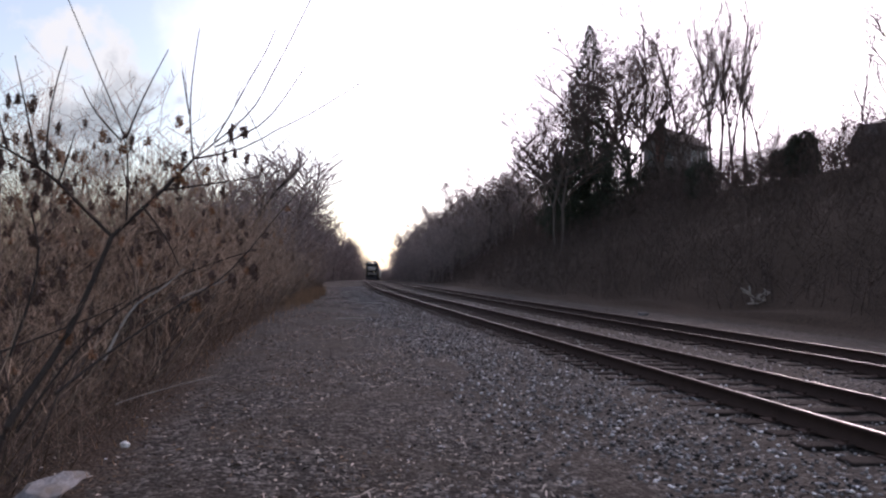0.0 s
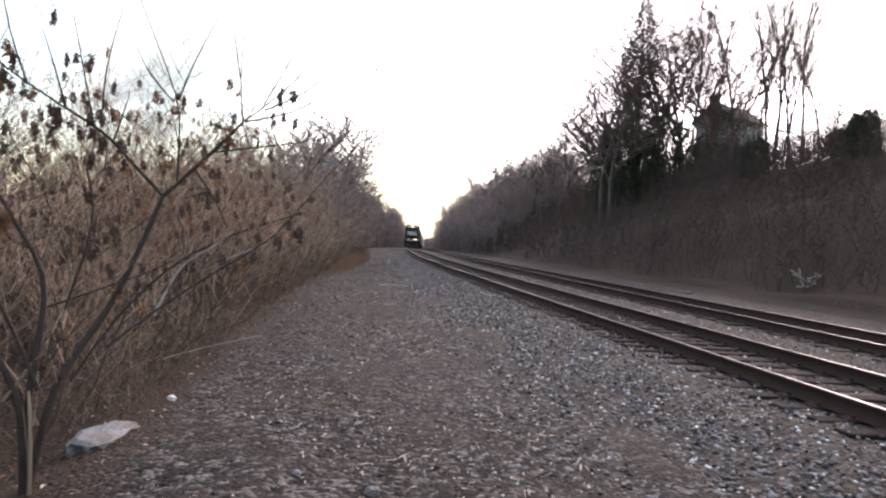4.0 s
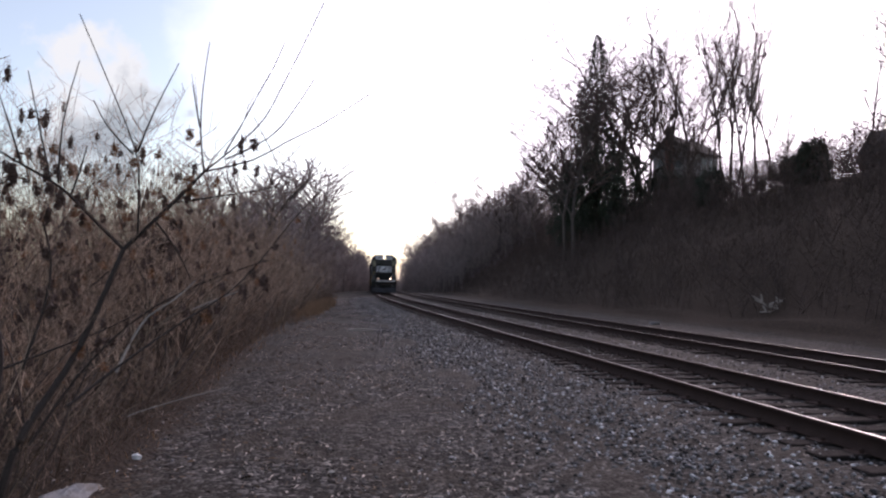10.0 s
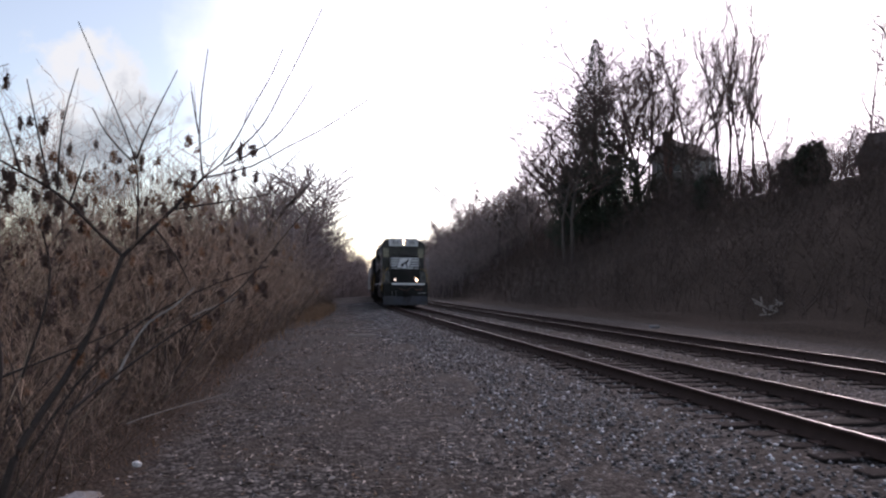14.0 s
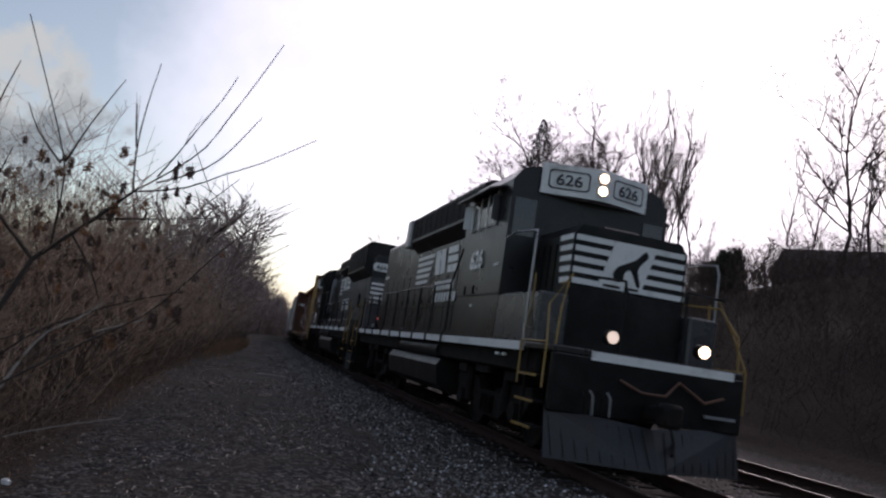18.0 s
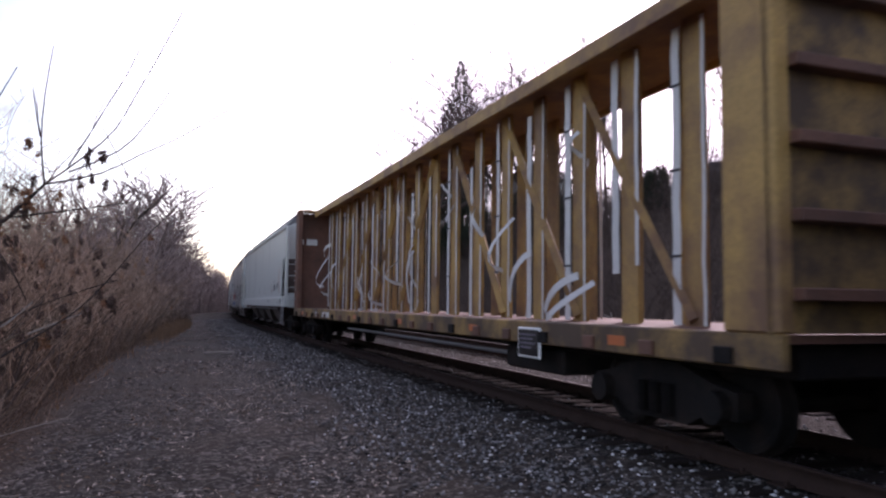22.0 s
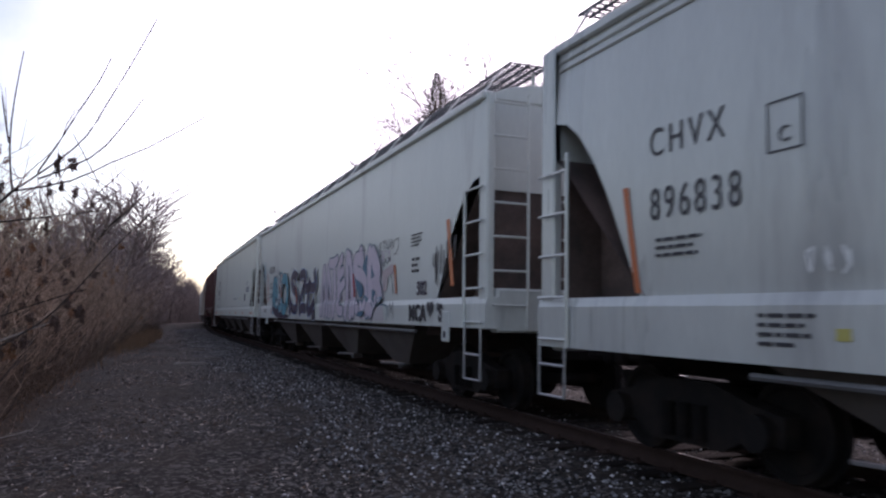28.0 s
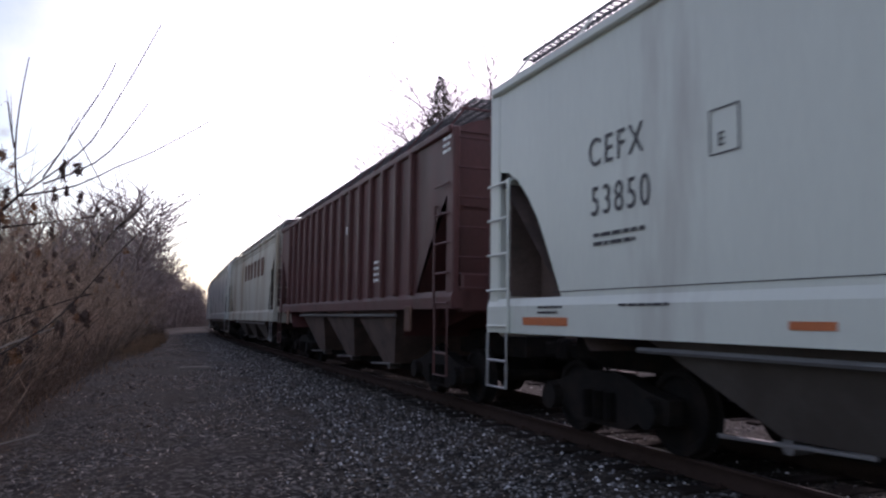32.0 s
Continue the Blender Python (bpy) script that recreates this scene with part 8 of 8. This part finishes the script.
# dark purple letters with pale outlines
PURPLE = ([(2.38, 2.30), (1.91, 2.40), (1.55, 2.28), (1.75, 2.03), (2.26, 1.87), (2.42, 1.6), (2.15, 1.40), (1.6, 1.48)], [(1.28, 1.27), (1.5, 1.72)], [(2.64, 2.25), (2.89, 2.36), (3.30, 2.36), (3.48, 2.2), (3.28, 1.99), (2.98, 1.8), (2.83, 1.55)], [(2.72, 1.34), (3.11, 1.45), (3.62, 1.42)],
          [(3.50, 1.93), (4.0, 1.98), (4.50, 1.95), (4.70, 2.04), (4.56, 2.42)], [(4.10, 2.18), (3.93, 1.89), (3.83, 1.51), (3.99, 1.34), (4.34, 1.44), (4.65, 1.64)], [(4.40, 1.26), (4.72, 1.28)])
for lay, (w, m) in enumerate(((0.315, M_WHITE), (0.285, M_BLUEPAINT), (0.25, M_PURPLEPAINT))):
    for q in PURPLE:
        ribbon_on(curve_pts(q, 5), w, -1.631 - 0.0015 * lay, REF, m, ob, "spray_paint_fill" if lay == 2 else "spray_paint_outline", "dark purple spray paint piece" if lay == 2 else "")
tape(ob, Y, 112.4, 1.60, 2.05, lambda z: -1.634, 0.15, 0.1)
scribble(ob, Y(113.4), 2.5, 0.6, 0.15, 3, 19, M_INK, -1.602, 0.02)
# teal piece with white dots, pale letter and a ring
TR = Y(116.4)
shape_on(curve_pts([(-0.1, 1.50), (0.3, 1.55), (0.6, 1.45), (0.9, 1.42), (1.15, 1.6), (1.3, 1.30), (1.9, 1.22), (2.9, 1.25), (2.8, 1.16), (0.9, 1.16), (0.4, 1.28)], 3, True), -1.629, TR, M_PURPLEPAINT, ob, "spray_paint_shadow", "dark drop shadow of the painted piece")
big = curve_pts([(0.06, 1.53), (-0.02, 2.02), (0.08, 2.38), (0.3, 2.50), (0.45, 2.44), (0.64, 2.50), (0.88, 2.37), (0.97, 2.21), (1.0, 2.1), (1.12, 2.04), (1.1, 1.58), (0.98, 1.48), (0.75, 1.41), (0.39, 1.5)], 4, True)
shape_on(big, -1.631, TR, M_TEALPAINT, ob, "spray_paint_fill", "teal spray paint piece")
ribbon_on(big, 0.03, -1.633, TR, M_INK, ob, "spray_paint_outline", closed=True)
shape_on([(0.58, 2.22), (0.75, 2.24), (0.92, 2.12), (0.80, 2.06)], -1.633, TR, M_PURPLEPAINT, ob, "spray_paint_fill")
shape_on([(0.55, 1.80), (1.0, 1.76), (0.97, 1.60), (0.62, 1.66)], -1.633, TR, M_PURPLEPAINT, ob, "spray_paint_fill")
shape_on([(0.66, 1.66), (0.97, 1.64), (0.95, 1.54), (0.70, 1.55)], -1.633, TR, M_WHITE, ob, "spray_paint_fill")
for q in ([(0.0, 1.95), (0.15, 1.84), (0.35, 1.9)], [(0.02, 2.2), (0.2, 2.1), (0.38, 2.2)], [(0.3, 2.2), (0.45, 2.3), (0.6, 2.26)], [(0.4, 2.05), (0.7, 1.98), (1.05, 2.0)], [(0.1, 1.62), (0.4, 1.6), (0.55, 1.48)]):
    ribbon_on(curve_pts(q), 0.022, -1.634, TR, M_INK, ob, "spray_paint_line")
for p, z in [(0.68 + 0.045 * k, 2.42 - 0.012 * k * k * 0.5) for k in range(6)] + [(1.05, 2.02 - 0.06 * k) for k in range(8)] + [(0.45 + 0.04 * k, 1.84 - 0.05 * k) for k in range(4)] + [(1.25 + 0.06 * k, 1.34 + 0.012 * k * k * 0.4) for k in range(7)]:
    Geo().tube([(-1.637, TR - p, z), (-1.635, TR - p, z)], 0.014, 6).obj("paint_dot", M_WHITE, ob)
shape_on([(1.10, 1.95), (1.18, 1.98), (1.52, 1.98), (1.55, 1.55), (1.12, 1.55)], -1.631, TR, M_INK, ob, "spray_paint_fill")
for q in ([(0.93, 2.33), (1.15, 2.28), (1.35, 2.20), (1.55, 2.2)], [(1.16, 2.22), (1.18, 1.9), (1.22, 1.60)], [(1.52, 2.18), (1.55, 1.9), (1.60, 1.60)]):
    ribbon_on(curve_pts(q), 0.15, -1.633, TR, M_INK, ob, "spray_paint_outline")
    ribbon_on(curve_pts(q), 0.12, -1.635, TR, M_SILVERPAINT, ob, "spray_paint_fill", "pale silver painted letter")
lettering("M", 0.22, side_m(-1.637, TR - 1.29, 1.74), M_SILVERPAINT, ob, "painted_letter", 0.01)
shape_on([(1.19, 1.50), (1.21, 1.33), (1.43, 1.29), (1.56, 1.40), (1.64, 1.56), (1.28, 1.55)], -1.632, TR, M_TEALPAINT, ob, "spray_paint_fill")
ring = [(2.15 + 0.55 * math.cos(a), 1.88 + 0.48 * math.sin(a)) for a in np.linspace(0, 2 * math.pi, 20, endpoint=False)]
ribbon_on(ring, 0.36, -1.632, TR, M_INK, ob, "spray_paint_outline", closed=True)
ribbon_on(ring, 0.30, -1.634, TR, M_TEALPAINT, ob, "spray_paint_fill", "teal painted ring", True)
for k in range(6):
    a = k * 1.05
    ribbon_on(curve_pts([(2.15 + 0.40 * math.cos(a), 1.88 + 0.35 * math.sin(a)), (2.15 + 0.55 * math.cos(a + 0.3), 1.88 + 0.48 * math.sin(a + 0.3)), (2.15 + 0.66 * math.cos(a), 1.88 + 0.58 * math.sin(a))]), 0.025, -1.636, TR, M_INK, ob, "spray_paint_line")
tape(ob, Y, 114.85, 1.80, 2.2, lambda z: -1.637, 0.1, 0.12)
shape_on(curve_pts([(0.96, 2.52), (1.0, 2.66), (1.10, 2.62), (1.12, 2.5)], 3, True), -1.600, TR, M_INK, ob, "spray_paint_fill")
ribbon_on(curve_pts([(1.08, 2.40), (1.2, 2.55), (1.42, 2.56), (1.6, 2.45), (1.5, 2.32)]), 0.06, -1.600, TR, M_TEALPAINT, ob, "spray_paint_line")
ribbon_on(curve_pts([(1.25, 2.36), (1.4, 2.48), (1.7, 2.40)]), 0.03, -1.602, TR, M_REDPAINT, ob, "spray_paint_line")
lettering("HCBX", 0.33, side_m(sx(2.7), Y(117.48), 2.64), M_INK, ob, bold=0.0, wide=1.0, gap=1.32)
lettering("1617", 0.34, side_m(sx(2.3), Y(117.32), 2.09), M_INK, ob, bold=0.0, wide=0.92, gap=1.25)
bars(Y(117.24), 1.93, 0.75, 0.05, 2, sx(2) - 0.003, M_INK, ob)
for s in (117.5, 101.3):
    jk = Geo().box(SILL_X - 0.01, SILL_X + 0.03, Y(s) - 0.12, Y(s) + 0.12, 0.93, 1.36, 0.01).obj("jacking_pad", M_HGREY, ob, "pale jacking pad with a dark disc for its hole")
    # black disc stands for the shade inside the pad's hole
    Geo().tube([(SILL_X - 0.014, Y(s), 1.03), (SILL_X - 0.008, Y(s), 1.03)], 0.055, 12).obj("pad_hole", M_INK, ob)
bars(Y(118.2), 1.40, 0.6, 0.03, 2, SILL_X + 0.006, M_INK, ob)
Geo().box(SILL_X + 0.002, SILL_X + 0.01, Y(116.4), Y(116.75), 1.27, 1.45).obj("red_label", M_DUSTPINK, ob)
Geo().box(SILL_X + 0.002, SILL_X + 0.01, Y(116.0), Y(116.39), 1.27, 1.45).obj("teal_label", M_TEALPAINT, ob)

# fourth hopper: clean off-white with orange sill reflectors
ob, Y, sx = hopper(120.8, 140.3, M_HWHITE, "clean off-white covered hopper car with orange sill reflectors", "smooth", cut=1.75)
for s, w in ((121.3, 0.9), (124.6, 0.4), (127.3, 0.5), (130.05, 0.45), (132.9, 0.35), (135.2, 0.5), (138.4, 0.95)):
    sill_tape(ob, Y, s, w if w > 0.6 else 0.75 * w, 1.24 if w > 0.6 else 1.255, 1.33 if w > 0.6 else 1.315)
Geo().box(sx(2) - 0.004, sx(2), Y(124.1), Y(124.5), 1.82, 2.10).obj("data_panel", M_INK, ob, "dark data panel")
Geo().box(sx(2.3) - 0.004, sx(2.3), Y(122.95), Y(123.9), 2.16, 2.40).obj("grey_stencil_block", M_STENCIL, ob)
bars(Y(123.9), 2.6, 0.6, 0.05, 2, sx(2) - 0.003, M_STENCIL, ob)
bars(Y(129.3), 1.98, 2.0, 0.025, 2, sx(2) - 0.003, M_STENCIL, ob)
Geo().tube([(sx(2) - 0.006, Y(126.45), 1.94), (sx(2), Y(126.45), 1.94)], 0.045, 14).obj("round_decal", M_YELLOWLABEL, ob)
lettering("CEFX", 0.41, side_m(sx(2.9), Y(138.04), 2.84), M_INK, ob, bold=0.0, wide=0.78, gap=1.25)
lettering("53850", 0.42, side_m(sx(2.4), Y(138.0), 2.34), M_INK, ob, bold=0.0, wide=0.74, gap=1.25)
bars(Y(137.95), 2.14, 0.8, 0.045, 2, sx(2) - 0.003, M_INK, ob)
ribbon_on([(0, 2.62), (0.31, 2.62), (0.31, 2.98), (0, 2.98)], 0.02, lambda z: sx(z) - 0.003, Y(136.32), M_INK, ob, "stencil_box", closed=True)
lettering("E", 0.16, side_m(sx(2.6) - 0.002, Y(136.24), 2.68), M_INK, ob)
bars(Y(139.0), 1.44, 0.5, 0.03, 2, SILL_X + 0.006, M_INK, ob)
bars(Y(137.5), 1.45, 0.7, 0.03, 1, SILL_X + 0.006, M_INK, ob)
Geo().box(-1.586, -1.580, -8.2, 8.2, 1.60, 1.608).obj("weld_line", M_INK, ob)

# red ribbed hopper
ob, Y, sx = hopper(141.5, 156.2, M_HRED, "oxide red ribbed covered hopper car", "ribbed", bays=3, eave=4.12, sill=(1.45, 1.68), cut=1.6, roofwalk=True)
bars(Y(145.3), 2.35, 0.5, 0.06, 4, sx(2) - 0.06, M_WHITE, ob)
bars(Y(147.5), 3.2, 0.18, 0.2, 1, sx(2) - 0.06, M_WHITE, ob)
bars(Y(141.75), 3.95, 0.3, 0.05, 3, sx(2) - 0.08, M_WHITE, ob)
for s in (143.3, 154.4):
    Geo().box(-1.66, -1.60, Y(s) - 0.14, Y(s) + 0.14, 1.08, 1.50, 0.02).obj("jacking_pad", M_CBRUST, ob, "rusty jacking pad")

# cars behind
ob, Y, sx = hopper(157.4, 173.6, M_HTAN, "faded cream covered hopper car with brown lettering", "round", bays=3, cut=1.6)
for k in range(6):
    Geo().box(sx(3.2) - 0.004, sx(3.2), Y(160.5 + k * 1.1), Y(161.2 + k * 1.1), 2.9, 3.6).obj("faded_marking", M_CBRUST, ob)
ob, Y, sx = hopper(174.8, 193.5, M_HSILVER, "silver-grey covered hopper car", "round", cut=1.6)
ob, Y, sx = hopper(194.7, 213.5, M_HGREY, "pale grey covered hopper car", "smooth", cut=1.5)
for p in PROTOS:
    bpy.data.objects.remove(p)


def car_pose(y, turned):
    a = -math.degrees(math.atan(float(track_slope(y))))
    g = math.degrees(math.atan(-2 * DROP * min(max(y, 0), 190)))
    return pose(float(track_x(y)), y, float(rail_z(y)), -g if turned else g, 0, a + (180 if turned else 0))


def motions():
    for ob, mid, turned in TRAIN:
        walk(ob, [(t, car_pose(FRONT0 - SPEED * t + mid, turned)) for t in range(0, 33)])



# ---- sleepers, last because there are many ----
def sleepers():
    base = Geo().box(-1.30, 1.30, -0.115, 0.115, -0.36, -0.165, 0.012).obj("sleeper", M_TIE)
    plate = Geo()
    for s in (-1, 1):
        plate.box(s * 0.755 - 0.19, s * 0.755 + 0.19, -0.1, 0.1, -0.17, -0.157)
        for k in (-1, 1):
            plate.box(s * 0.755 + k * 0.12 - 0.015, s * 0.755 + k * 0.12 + 0.015, -0.07, -0.04, -0.16, -0.12)
    plate = plate.obj("tie_plate", M_RAIL)
    r = random.Random(6)
    for off, tr in TRACKS:
        n = 130 if off == 0 else 70
        y0 = -4.0
        for k in range(n):
            y = y0 + k * 0.52 + r.uniform(-0.03, 0.03)
            m = pose(float(track_x(y)) + off + r.uniform(-0.05, 0.05), y, float(rail_z(y)) + r.uniform(-0.012, 0.006), 0, 0, -math.degrees(math.atan(float(track_slope(y)))) + r.uniform(-1, 1))
            same(base, "sleeper", m, tr)
            same(plate, "tie_plate", pose(float(track_x(y)) + off, y, float(rail_z(y))), tr)
        ys = [y0 + n * 0.52 + k * 0.52 for k in range(int((300 - n * 0.52) / 0.52))] + [y0 - 0.52 * (k + 1) for k in range(200)]
        g = Geo()
        for y in ys:
            x, z = float(track_x(y)) + off, float(rail_z(y))
            g.box(x - 1.3, x + 1.3, y - 0.115, y + 0.115, z - 0.3, z - 0.165)
        far = g.obj("far_sleepers", M_TIE, tr)
        far["kind"] = "stuff"
    bpy.data.objects.remove(base)
    bpy.data.objects.remove(plate)


sleepers()
motions()
